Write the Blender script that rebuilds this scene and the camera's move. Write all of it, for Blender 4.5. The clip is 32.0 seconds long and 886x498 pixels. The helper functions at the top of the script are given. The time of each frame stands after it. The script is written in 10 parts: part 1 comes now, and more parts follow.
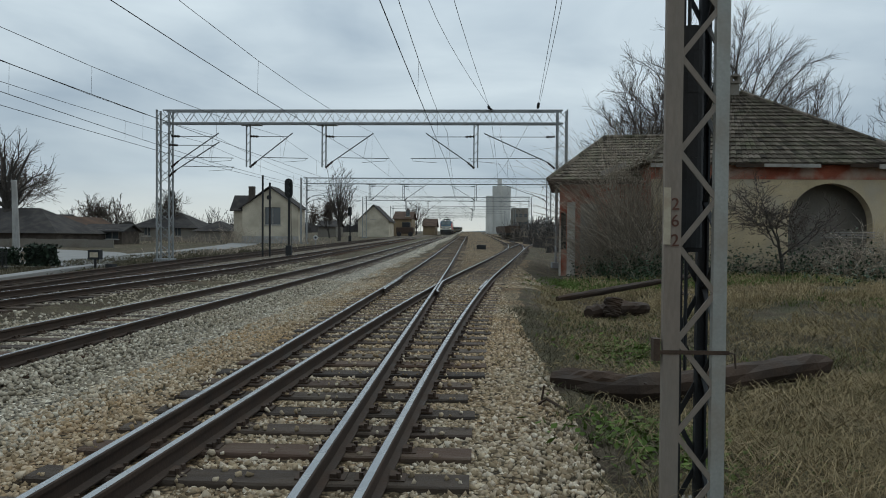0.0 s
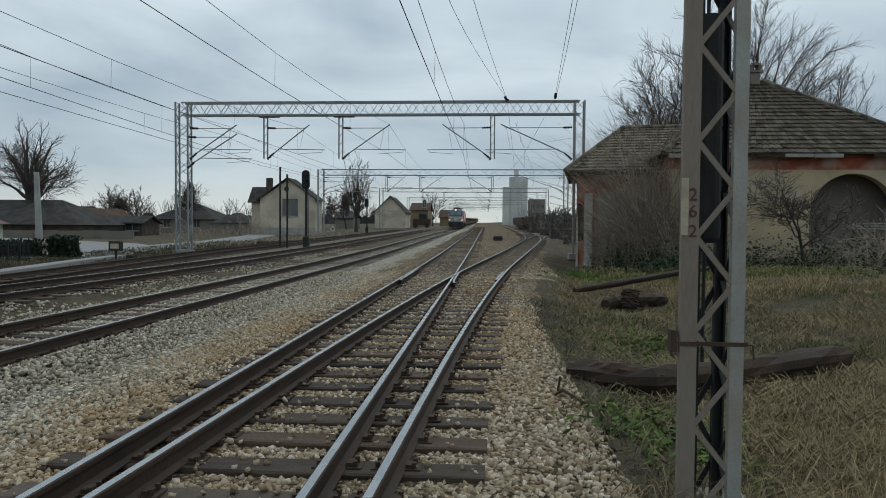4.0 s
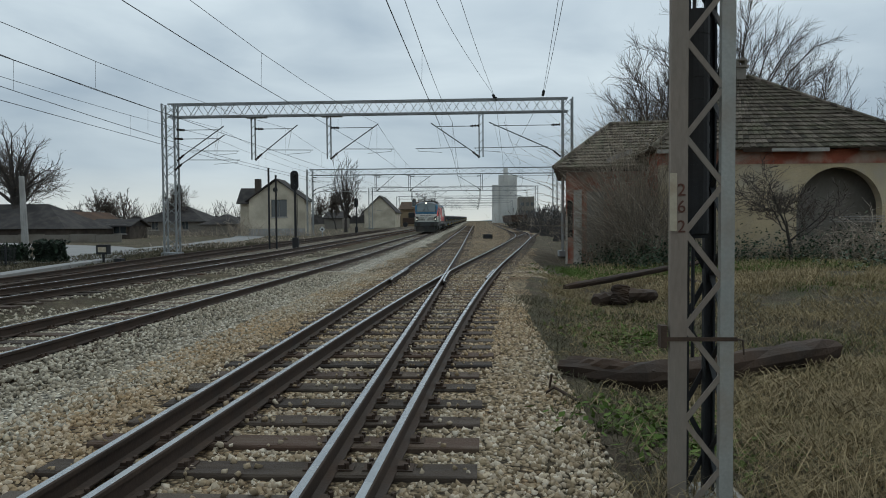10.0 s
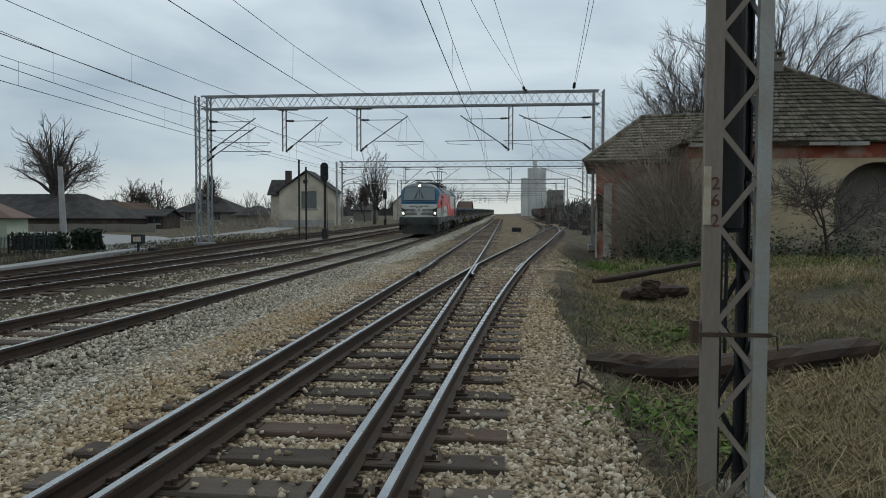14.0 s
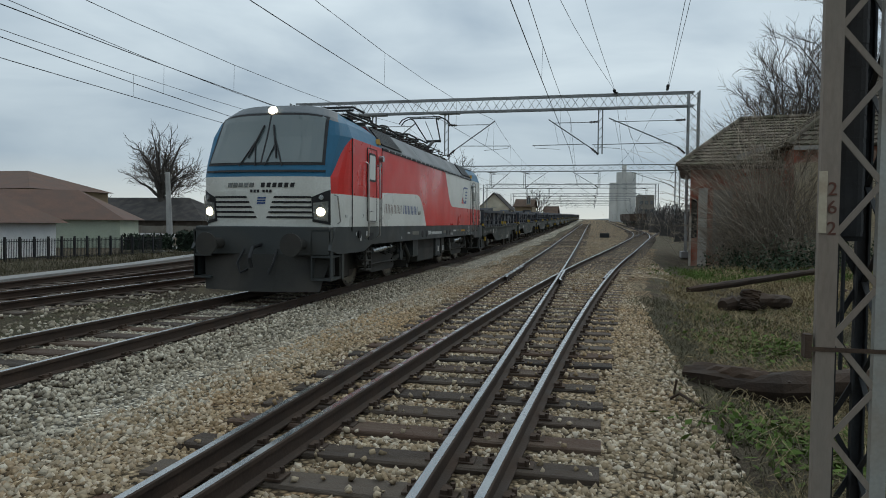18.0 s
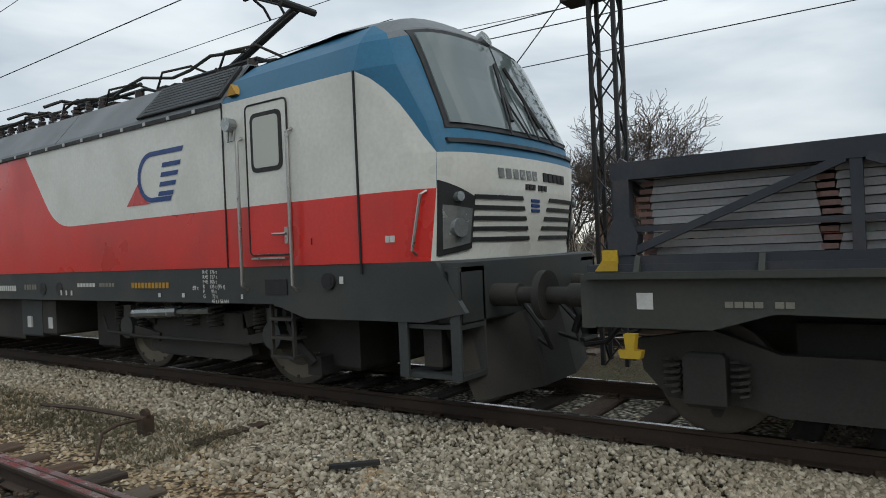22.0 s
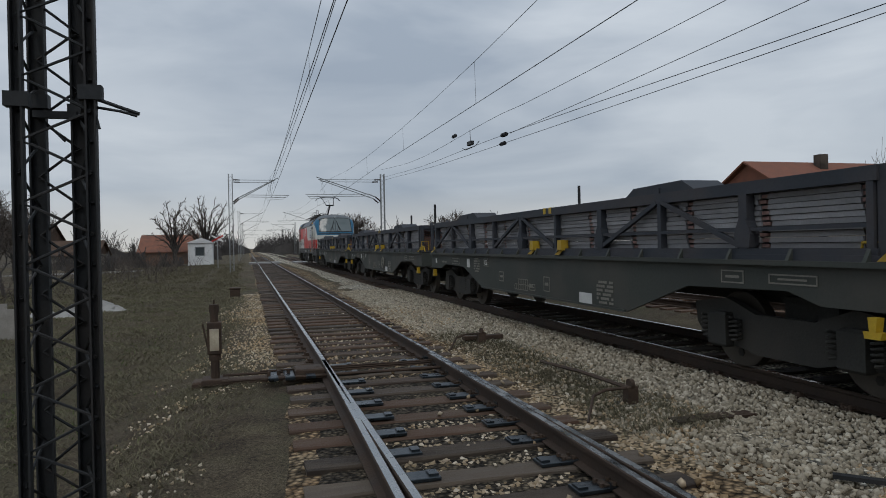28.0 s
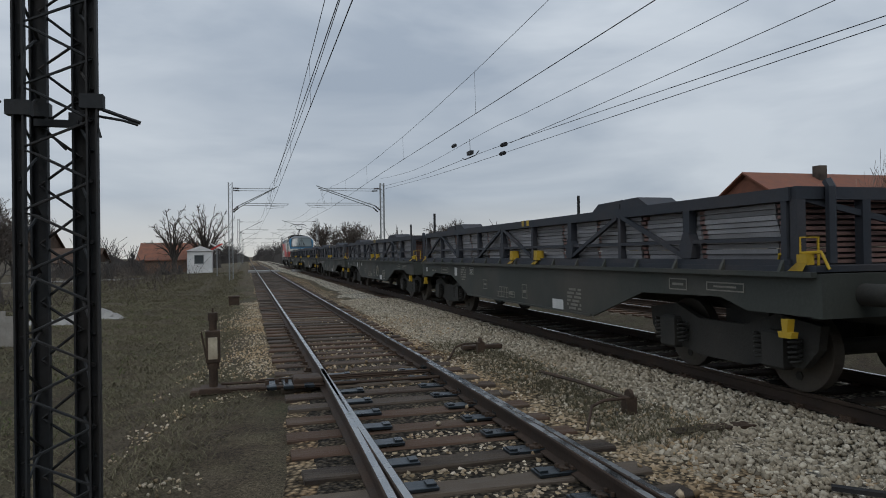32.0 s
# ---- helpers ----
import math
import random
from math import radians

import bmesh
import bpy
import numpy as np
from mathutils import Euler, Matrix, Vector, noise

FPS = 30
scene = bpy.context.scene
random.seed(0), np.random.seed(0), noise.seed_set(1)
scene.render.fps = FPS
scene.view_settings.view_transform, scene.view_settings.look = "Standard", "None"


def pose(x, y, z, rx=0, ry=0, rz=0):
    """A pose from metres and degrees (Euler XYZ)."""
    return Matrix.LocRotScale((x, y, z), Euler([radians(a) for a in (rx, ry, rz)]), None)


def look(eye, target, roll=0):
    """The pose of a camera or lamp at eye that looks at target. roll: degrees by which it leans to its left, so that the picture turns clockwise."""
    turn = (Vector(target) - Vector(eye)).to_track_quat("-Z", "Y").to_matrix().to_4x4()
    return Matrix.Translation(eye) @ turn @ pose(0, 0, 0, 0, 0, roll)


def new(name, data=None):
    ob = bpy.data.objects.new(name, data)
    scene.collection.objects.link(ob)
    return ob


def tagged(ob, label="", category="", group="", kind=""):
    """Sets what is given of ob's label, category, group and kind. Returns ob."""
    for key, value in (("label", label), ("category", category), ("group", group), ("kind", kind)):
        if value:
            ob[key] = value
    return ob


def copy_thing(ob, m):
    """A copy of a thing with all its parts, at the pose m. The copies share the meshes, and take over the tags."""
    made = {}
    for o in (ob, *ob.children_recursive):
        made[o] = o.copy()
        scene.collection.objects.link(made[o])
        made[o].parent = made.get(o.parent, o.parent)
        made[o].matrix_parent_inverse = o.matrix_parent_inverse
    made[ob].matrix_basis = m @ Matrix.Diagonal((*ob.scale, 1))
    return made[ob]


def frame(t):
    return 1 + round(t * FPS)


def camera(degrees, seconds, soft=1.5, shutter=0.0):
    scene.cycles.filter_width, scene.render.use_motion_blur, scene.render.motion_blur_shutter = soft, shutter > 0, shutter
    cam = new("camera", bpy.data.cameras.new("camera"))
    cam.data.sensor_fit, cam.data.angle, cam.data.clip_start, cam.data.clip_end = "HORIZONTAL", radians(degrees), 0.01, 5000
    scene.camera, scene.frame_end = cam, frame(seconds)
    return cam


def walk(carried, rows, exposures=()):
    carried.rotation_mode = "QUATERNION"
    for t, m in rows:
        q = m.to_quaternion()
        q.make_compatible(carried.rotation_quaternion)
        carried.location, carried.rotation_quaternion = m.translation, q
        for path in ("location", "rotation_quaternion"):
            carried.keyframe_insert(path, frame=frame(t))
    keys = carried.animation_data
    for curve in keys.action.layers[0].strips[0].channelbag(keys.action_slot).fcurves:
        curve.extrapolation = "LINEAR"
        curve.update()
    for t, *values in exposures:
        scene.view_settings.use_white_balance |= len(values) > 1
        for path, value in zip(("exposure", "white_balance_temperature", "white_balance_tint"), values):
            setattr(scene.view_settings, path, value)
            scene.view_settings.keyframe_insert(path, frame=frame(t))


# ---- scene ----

# the picture brightens and warms while the train fills it, and settles darker afterwards: seconds, stops, kelvin, tint
EXPOSURES = [(0, 0.03, 6280, 2), (17, 0.05, 6280, 2), (18.4, 0.05, 6290, 2), (19.2, 0.2, 6340, 3), (20.0, 0.22, 6450, 4), (20.5, 0.33, 6600, 4), (21.5, 0.42, 6700, 4), (22.0, 0.38, 6700, 6), (22.6, 0.18, 6600, 8), (23.2, 0.02, 6540, 9), (24.5, -0.1, 6440, 9), (26.5, -0.15, 6400, 9), (32, -0.12, 6380, 9)]
cam = camera(66.77, 32.0, soft=0.95)
# seconds, place, yaw, pitch, roll
ROWS = [
    (0.0, -0.020, 0.131, 1.479, 2.33, -1.06, -0.45),
    (0.5, -0.024, 0.128, 1.477, 2.59, -1.29, -0.63),
    (1.0, -0.024, 0.129, 1.477, 2.89, -1.31, -0.51),
    (1.5, -0.018, 0.132, 1.475, 2.98, -1.42, -0.32),
    (2.0, -0.014, 0.130, 1.478, 3.04, -1.30, -0.29),
    (2.5, -0.014, 0.132, 1.477, 3.29, -1.52, -0.27),
    (3.0, -0.018, 0.131, 1.475, 3.68, -1.76, -0.49),
    (3.5, -0.013, 0.129, 1.476, 3.75, -1.81, -0.42),
    (5.5, -0.020, 0.133, 1.475, 3.42, -1.80, -0.42),
    (6.0, -0.018, 0.140, 1.477, 3.14, -1.87, -0.42),
    (6.5, -0.017, 0.137, 1.473, 3.19, -2.09, -0.18),
    (7.0, -0.020, 0.138, 1.474, 3.39, -2.42, -0.30),
    (7.5, -0.021, 0.141, 1.475, 3.12, -2.44, -0.06),
    (8.0, -0.018, 0.147, 1.475, 2.94, -2.68, 0.05),
    (8.5, -0.018, 0.158, 1.475, 2.76, -2.78, -0.09),
    (9.0, -0.013, 0.153, 1.481, 2.96, -2.41, 0.10),
    (9.5, -0.009, 0.149, 1.479, 2.88, -1.95, 0.18),
    (10.0, -0.007, 0.153, 1.477, 2.89, -1.92, 0.39),
    (10.5, -0.009, 0.153, 1.477, 3.02, -1.98, 0.21),
    (11.0, -0.009, 0.147, 1.473, 3.22, -2.18, 0.13),
    (11.5, -0.013, 0.148, 1.474, 3.73, -2.30, -0.06),
    (12.0, -0.019, 0.150, 1.471, 4.15, -2.03, -0.06),
    (12.5, -0.017, 0.147, 1.470, 4.14, -2.11, -0.10),
    (13.0, -0.017, 0.143, 1.470, 4.63, -2.33, -0.04),
    (13.5, -0.018, 0.141, 1.471, 5.05, -2.39, -0.08),
    (14.0, -0.018, 0.143, 1.471, 5.30, -2.53, -0.10),
    (14.5, -0.026, 0.143, 1.470, 5.28, -2.66, -0.22),
    (16.5, -0.037, 0.146, 1.468, 7.62, -2.80, -0.37),
    (17.0, -0.046, 0.147, 1.469, 8.12, -3.13, -0.57),
    (17.5, -0.063, 0.141, 1.467, 9.42, -2.86, -0.78),
    (18.0, -0.086, 0.125, 1.475, 12.53, -2.18, -0.53),
    (18.5, -0.098, 0.118, 1.478, 15.61, -1.93, -0.68),
    (19.0, -0.094, 0.107, 1.484, 16.13, -1.51, -0.29),
    (19.5, -0.113, 0.067, 1.483, 18.83, -1.04, 0.06),
    (20.0, -0.180, 0.007, 1.490, 26.89, -0.42, 0.52),
    (20.4, -0.229, -0.061, 1.488, 33.28, 0.68, 1.16),
    (20.5, -0.244, -0.077, 1.482, 35.02, 0.95, 1.27),
    (20.7, -0.244, -0.082, 1.468, 41.26, 1.75, 2.16),
    (21.0, -0.256, -0.060, 1.443, 57.61, 1.41, 3.07),
    (21.1, -0.244, -0.057, 1.452, 63.80, 1.51, 1.65),
    (21.3, -0.238, -0.044, 1.467, 78.41, 1.73, 0.45),
    (21.4, -0.235, -0.037, 1.475, 85.94, 1.36, -0.10),
    (21.6, -0.233, -0.025, 1.485, 101.66, 0.90, 0.61),
    (21.8, -0.227, -0.008, 1.493, 114.50, 0.80, 1.51),
    (21.9, -0.223, 0.010, 1.500, 120.39, 0.06, 2.61),
    (22.0, -0.221, 0.014, 1.506, 125.48, -0.02, 2.47),
    (22.1, -0.215, 0.005, 1.513, 129.59, -1.14, 2.74),
    (22.3, -0.206, -0.019, 1.515, 137.55, -2.28, 2.18),
    (22.5, -0.182, -0.053, 1.522, 143.49, -2.79, 2.04),
    (22.6, -0.178, -0.058, 1.519, 146.02, -2.93, 1.50),
    (22.8, -0.172, -0.071, 1.514, 149.96, -2.57, 0.13),
    (23.0, -0.158, -0.081, 1.504, 153.90, -1.94, -0.04),
    (23.5, -0.135, -0.086, 1.494, 159.92, -1.03, -0.64),
    (24.0, -0.089, -0.078, 1.493, 160.62, -0.85, -0.42),
    (24.5, -0.082, -0.078, 1.492, 161.65, -0.93, -0.72),
    (25.0, -0.080, -0.086, 1.496, 162.87, -0.83, -0.71),
    (25.5, -0.081, -0.088, 1.492, 163.02, -0.89, 0.47),
    (26.0, -0.082, -0.095, 1.493, 163.41, -1.05, 0.74),
    (26.5, -0.083, -0.098, 1.493, 163.46, -1.09, 1.17),
    (28.5, -0.081, -0.102, 1.493, 163.91, -0.05, 1.20),
    (29.0, -0.081, -0.102, 1.498, 163.99, 0.18, 1.36),
    (29.5, -0.084, -0.104, 1.495, 163.88, 0.25, 1.18),
    (30.0, -0.078, -0.110, 1.494, 163.85, 0.15, 1.00),
    (30.5, -0.077, -0.102, 1.495, 163.84, 0.23, 0.99),
    (31.0, -0.077, -0.096, 1.496, 164.08, 0.23, 1.02),
    (31.5, -0.080, -0.093, 1.496, 163.93, 0.37, 1.09),
    (32.0, -0.081, -0.091, 1.496, 163.74, 0.41, 0.86),
]
walk(cam, [(t, pose(x, y, z, 90 + pitch, roll, yaw)) for t, x, y, z, yaw, pitch, roll in ROWS], EXPOSURES)

# ---- world and light ----
world = bpy.data.worlds.new("overcast_sky")
scene.world = world
world.use_nodes = True
wt = world.node_tree
wt.nodes.clear()


def wnode(kind, **kw):
    n = wt.nodes.new(kind)
    for k, v in kw.items():
        n.inputs[k].default_value = v
    return n


SUN_DIR = Vector((0.25, 0.55, 0.62)).normalized()
sky = wt.nodes.new("ShaderNodeTexSky")
sky.sky_type, sky.sun_disc = "NISHITA", False
sky.sun_elevation, sky.sun_rotation = math.asin(SUN_DIR.z), math.atan2(SUN_DIR.x, SUN_DIR.y)
coord = wt.nodes.new("ShaderNodeTexCoord")
sep = wt.nodes.new("ShaderNodeSeparateXYZ")
wt.links.new(coord.outputs["Generated"], sep.inputs[0])
# cloud deck: stretched along the horizon, paler low down, grey blue above
mapn = wt.nodes.new("ShaderNodeMapping")
mapn.inputs["Scale"].default_value = (1.6, 1.6, 5.5)
wt.links.new(coord.outputs["Generated"], mapn.inputs[0])
clouds = wnode("ShaderNodeTexNoise", Scale=1.5, Detail=5.0, Roughness=0.5, Distortion=0.4)
wt.links.new(mapn.outputs[0], clouds.inputs["Vector"])
ramp = wt.nodes.new("ShaderNodeValToRGB")
ramp.color_ramp.elements[0].position, ramp.color_ramp.elements[0].color = 0.34, (0.385, 0.445, 0.53, 1)
ramp.color_ramp.elements[1].position, ramp.color_ramp.elements[1].color = 0.68, (0.665, 0.715, 0.775, 1)
wt.links.new(clouds.outputs["Fac"], ramp.inputs[0])
low = wt.nodes.new("ShaderNodeMapRange")
low.inputs["From Min"].default_value, low.inputs["From Max"].default_value = 0.0, 0.085
low.inputs["To Min"].default_value, low.inputs["To Max"].default_value = 0.75, 0.0
wt.links.new(sep.outputs["Z"], low.inputs[0])
horizon = wt.nodes.new("ShaderNodeMix")
horizon.data_type = "RGBA"
wt.links.new(low.outputs[0], horizon.inputs[0])
wt.links.new(ramp.outputs[0], horizon.inputs[6])
horizon.inputs[7].default_value = (0.80, 0.765, 0.70, 1)
# the clouds thin out and brighten towards the zenith
high = wt.nodes.new("ShaderNodeMapRange")
high.inputs["From Min"].default_value, high.inputs["From Max"].default_value = 0.12, 0.8
high.inputs["To Min"].default_value, high.inputs["To Max"].default_value = 1.0, 1.45
wt.links.new(sep.outputs["Z"], high.inputs[0])
deck = wt.nodes.new("ShaderNodeVectorMath")
deck.operation = "SCALE"
wt.links.new(horizon.outputs[2], deck.inputs[0])
wt.links.new(high.outputs[0], deck.inputs["Scale"])
side = wt.nodes.new("ShaderNodeMapRange")
side.inputs["From Min"].default_value, side.inputs["From Max"].default_value = -0.9, 0.2
side.inputs["To Min"].default_value, side.inputs["To Max"].default_value = 0.95, 1.0
wt.links.new(sep.outputs["Y"], side.inputs[0])
deck2 = wt.nodes.new("ShaderNodeVectorMath")
deck2.operation = "SCALE"
wt.links.new(deck.outputs[0], deck2.inputs[0])
wt.links.new(side.outputs[0], deck2.inputs["Scale"])
deck = deck2
bg_deck = wnode("ShaderNodeBackground", Strength=1.0)
wt.links.new(deck.outputs[0], bg_deck.inputs[0])
bg_sky = wnode("ShaderNodeBackground", Strength=0.05)
wt.links.new(sky.outputs[0], bg_sky.inputs[0])
mixw = wnode("ShaderNodeMixShader", Fac=0.9)
wt.links.new(bg_sky.outputs[0], mixw.inputs[1])
wt.links.new(bg_deck.outputs[0], mixw.inputs[2])
outw = wt.nodes.new("ShaderNodeOutputWorld")
wt.links.new(mixw.outputs[0], outw.inputs[0])

sun = new("sun", bpy.data.lights.new("sun", "SUN"))
sun.data.energy, sun.data.angle, sun.data.color = 0.6, radians(25), (1.0, 0.96, 0.9)
sun.matrix_world = look(SUN_DIR * 50, (0, 0, 0))


# ---- materials ----
def mat(name, colour, rough=0.7, metal=0.0, vary=0.25, scale=8.0, fine=60.0, bump=0.15, dirt=None, dirt_amount=0.4, island=0.0, spec=0.4, stretch=None, dirt_scale=1.2, bump_dist=0.01, pal=None, pal_by="island"):
    m = bpy.data.materials.new(name)
    m.use_nodes = True
    nt = m.node_tree
    b = nt.nodes["Principled BSDF"]
    b.inputs["Metallic"].default_value = metal
    b.inputs["Specular IOR Level"].default_value = spec
    tc = nt.nodes.new("ShaderNodeTexCoord")
    vec = tc.outputs["Object"]
    if stretch:
        mp = nt.nodes.new("ShaderNodeMapping")
        mp.inputs["Scale"].default_value = stretch
        nt.links.new(vec, mp.inputs[0])
        vec = mp.outputs[0]
    info = nt.nodes.new("ShaderNodeObjectInfo")
    shift = nt.nodes.new("ShaderNodeVectorMath")
    shift.operation = "MULTIPLY_ADD"
    nt.links.new(info.outputs["Random"], shift.inputs[0])
    shift.inputs[1].default_value = (37.0, 23.0, 11.0)
    nt.links.new(vec, shift.inputs[2])
    vec = shift.outputs[0]

    def noise_at(s, detail=4.0):
        n = nt.nodes.new("ShaderNodeTexNoise")
        n.inputs["Scale"].default_value, n.inputs["Detail"].default_value = s, detail
        nt.links.new(vec, n.inputs["Vector"])
        return n.outputs["Fac"]

    def mix(fac, a, bcol, kind="MIX"):
        x = nt.nodes.new("ShaderNodeMix")
        x.data_type, x.blend_type = "RGBA", kind
        for src, i in ((fac, 0), (a, 6), (bcol, 7)):
            if isinstance(src, (tuple, float, int)):
                x.inputs[i].default_value = src if isinstance(src, (float, int)) else (*src[:3], 1)
            else:
                nt.links.new(src, x.inputs[i])
        return x.outputs[2]

    def rng(src, a, bb, c, d):
        r = nt.nodes.new("ShaderNodeMapRange")
        for i, v in enumerate((a, bb, c, d)):
            r.inputs[i + 1].default_value = v
        nt.links.new(src, r.inputs[0])
        return r.outputs[0]

    big, small = noise_at(scale), noise_at(fine, 6.0)
    dark = tuple(c * (1 - vary) for c in colour)
    lite = tuple(min(1, c * (1 + vary)) for c in colour)
    col = mix(rng(big, 0.3, 0.7, 0, 1), dark, lite)
    col = mix(rng(small, 0.3, 0.7, 0, 0.45), col, tuple(c * (1 - vary) * 0.8 for c in colour))
    if pal:
        # each piece takes one of the given colours, blended into the grain
        ramp_ = nt.nodes.new("ShaderNodeValToRGB")
        ramp_.color_ramp.interpolation = "LINEAR"
        for i, c in enumerate(pal):
            el = ramp_.color_ramp.elements[i] if i < 2 else ramp_.color_ramp.elements.new(i / (len(pal) - 1))
            el.position, el.color = i / (len(pal) - 1), (*c, 1)
        pick = info.outputs["Random"] if pal_by == "object" else nt.nodes.new("ShaderNodeNewGeometry").outputs["Random Per Island"]
        nt.links.new(pick, ramp_.inputs[0])
        col = mix(0.72, col, ramp_.outputs[0])
    if dirt:
        stain = rng(noise_at(dirt_scale, 7.0), 0.45, 0.68, 0, dirt_amount)
        col = mix(stain, col, dirt)
    if island:
        geo = nt.nodes.new("ShaderNodeNewGeometry")
        v = rng(geo.outputs["Random Per Island"], 0, 1, 1 - island, 1 + island)
        v2 = rng(info.outputs["Random"], 0, 1, 1 - island * 0.7, 1 + island * 0.7)
        sc = nt.nodes.new("ShaderNodeVectorMath")
        sc.operation = "SCALE"
        nt.links.new(col, sc.inputs[0])
        nt.links.new(v, sc.inputs["Scale"])
        sc2 = nt.nodes.new("ShaderNodeVectorMath")
        sc2.operation = "SCALE"
        nt.links.new(sc.outputs[0], sc2.inputs[0])
        nt.links.new(v2, sc2.inputs["Scale"])
        col = sc2.outputs[0]
    nt.links.new(col, b.inputs["Base Color"])
    nt.links.new(rng(big, 0.3, 0.7, max(0.03, rough - 0.12), min(1, rough + 0.12)), b.inputs["Roughness"])
    if bump:
        bn = nt.nodes.new("ShaderNodeBump")
        bn.inputs["Strength"].default_value, bn.inputs["Distance"].default_value = bump, bump_dist
        nt.links.new(small, bn.inputs["Height"])
        nt.links.new(bn.outputs[0], b.inputs["Normal"])
    return m


def blend_ground(name, colours, scales, bump=0.5, cell=0.0, cell_cols=None):
    """Soil, grass or ballast: two broad patches, fine grain and, for ballast, stone cells with painted gap shade."""
    m = bpy.data.materials.new(name)
    m.use_nodes = True
    nt = m.node_tree
    b = nt.nodes["Principled BSDF"]
    b.inputs["Roughness"].default_value, b.inputs["Specular IOR Level"].default_value = 0.95, 0.15
    tc = nt.nodes.new("ShaderNodeTexCoord")
    col = None
    height = None
    for i, (c, s) in enumerate(zip(colours, scales)):
        if col is None:
            rgb = nt.nodes.new("ShaderNodeRGB")
            rgb.outputs[0].default_value = (*c, 1)
            col = rgb.outputs[0]
            continue
        n = nt.nodes.new("ShaderNodeTexNoise")
        n.inputs["Scale"].default_value, n.inputs["Detail"].default_value, n.inputs["Roughness"].default_value = s, 8.0, 0.65
        mp = nt.nodes.new("ShaderNodeMapping")
        mp.inputs["Location"].default_value = (i * 13.7, i * 5.1, 0)
        nt.links.new(tc.outputs["Object"], mp.inputs[0])
        nt.links.new(mp.outputs[0], n.inputs["Vector"])
        r = nt.nodes.new("ShaderNodeMapRange")
        r.inputs[1].default_value, r.inputs[2].default_value = 0.42, 0.62
        nt.links.new(n.outputs["Fac"], r.inputs[0])
        x = nt.nodes.new("ShaderNodeMix")
        x.data_type = "RGBA"
        nt.links.new(r.outputs[0], x.inputs[0])
        nt.links.new(col, x.inputs[6])
        x.inputs[7].default_value = (*c, 1)
        col, height = x.outputs[2], n.outputs["Fac"]
    if not cell:
        # fine thatch: short light and dark streaks
        for sc_, lo_, hi_ in ((38.0, 0.55, 1.5), (120.0, 0.65, 1.35)):
            n = nt.nodes.new("ShaderNodeTexNoise")
            n.inputs["Scale"].default_value, n.inputs["Detail"].default_value, n.inputs["Distortion"].default_value = sc_, 5.0, 1.2
            nt.links.new(tc.outputs["Object"], n.inputs["Vector"])
            r = nt.nodes.new("ShaderNodeMapRange")
            r.inputs[1].default_value, r.inputs[2].default_value, r.inputs[3].default_value, r.inputs[4].default_value = 0.36, 0.64, lo_, hi_
            nt.links.new(n.outputs["Fac"], r.inputs[0])
            k = nt.nodes.new("ShaderNodeVectorMath")
            k.operation = "SCALE"
            nt.links.new(col, k.inputs[0])
            nt.links.new(r.outputs[0], k.inputs["Scale"])
            col, height = k.outputs[0], n.outputs["Fac"]
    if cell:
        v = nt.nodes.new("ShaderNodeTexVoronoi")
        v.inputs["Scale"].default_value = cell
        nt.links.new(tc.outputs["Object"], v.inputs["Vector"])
        # shade in the gaps between stones, put into the colour by cell distance
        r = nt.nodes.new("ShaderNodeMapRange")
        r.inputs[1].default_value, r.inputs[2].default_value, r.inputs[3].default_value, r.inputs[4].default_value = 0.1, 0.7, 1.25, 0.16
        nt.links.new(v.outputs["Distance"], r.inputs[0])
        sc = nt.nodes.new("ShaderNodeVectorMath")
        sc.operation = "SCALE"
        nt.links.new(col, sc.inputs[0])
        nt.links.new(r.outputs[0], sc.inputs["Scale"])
        hsv = nt.nodes.new("ShaderNodeMix")
        hsv.data_type, hsv.blend_type = "RGBA", "OVERLAY"
        hsv.inputs[0].default_value = 0.8
        bw = nt.nodes.new("ShaderNodeRGBToBW")
        nt.links.new(v.outputs["Color"], bw.inputs[0])
        nt.links.new(sc.outputs[0], hsv.inputs[6])
        nt.links.new(bw.outputs[0], hsv.inputs[7])
        col = hsv.outputs[2]
        inv = nt.nodes.new("ShaderNodeMath")
        inv.operation = "SUBTRACT"
        inv.inputs[0].default_value = 1.0
        nt.links.new(v.outputs["Distance"], inv.inputs[1])
        height = inv.outputs[0]
    nt.links.new(col, b.inputs["Base Color"])
    bn = nt.nodes.new("ShaderNodeBump")
    bn.inputs["Strength"].default_value, bn.inputs["Distance"].default_value = bump, 0.03
    nt.links.new(height, bn.inputs["Height"])
    nt.links.new(bn.outputs[0], b.inputs["Normal"])
    return m


def glass(name, tint=(0.8, 0.85, 0.85), rough=0.03, alpha=0.25):
    m = bpy.data.materials.new(name)
    m.use_nodes = True
    b = m.node_tree.nodes["Principled BSDF"]
    b.inputs["Base Color"].default_value = (*tint, 1)
    b.inputs["Roughness"].default_value, b.inputs["Transmission Weight"].default_value = rough, 0.0
    b.inputs["Specular IOR Level"].default_value = 0.7
    b.inputs["Alpha"].default_value = 1.0
    return m


def glow(name, colour, strength):
    m = bpy.data.materials.new(name)
    m.use_nodes = True
    b = m.node_tree.nodes["Principled BSDF"]
    b.inputs["Base Color"].default_value = (0.9, 0.9, 0.9, 1)
    b.inputs["Emission Color"].default_value, b.inputs["Emission Strength"].default_value = (*colour, 1), strength
    return m


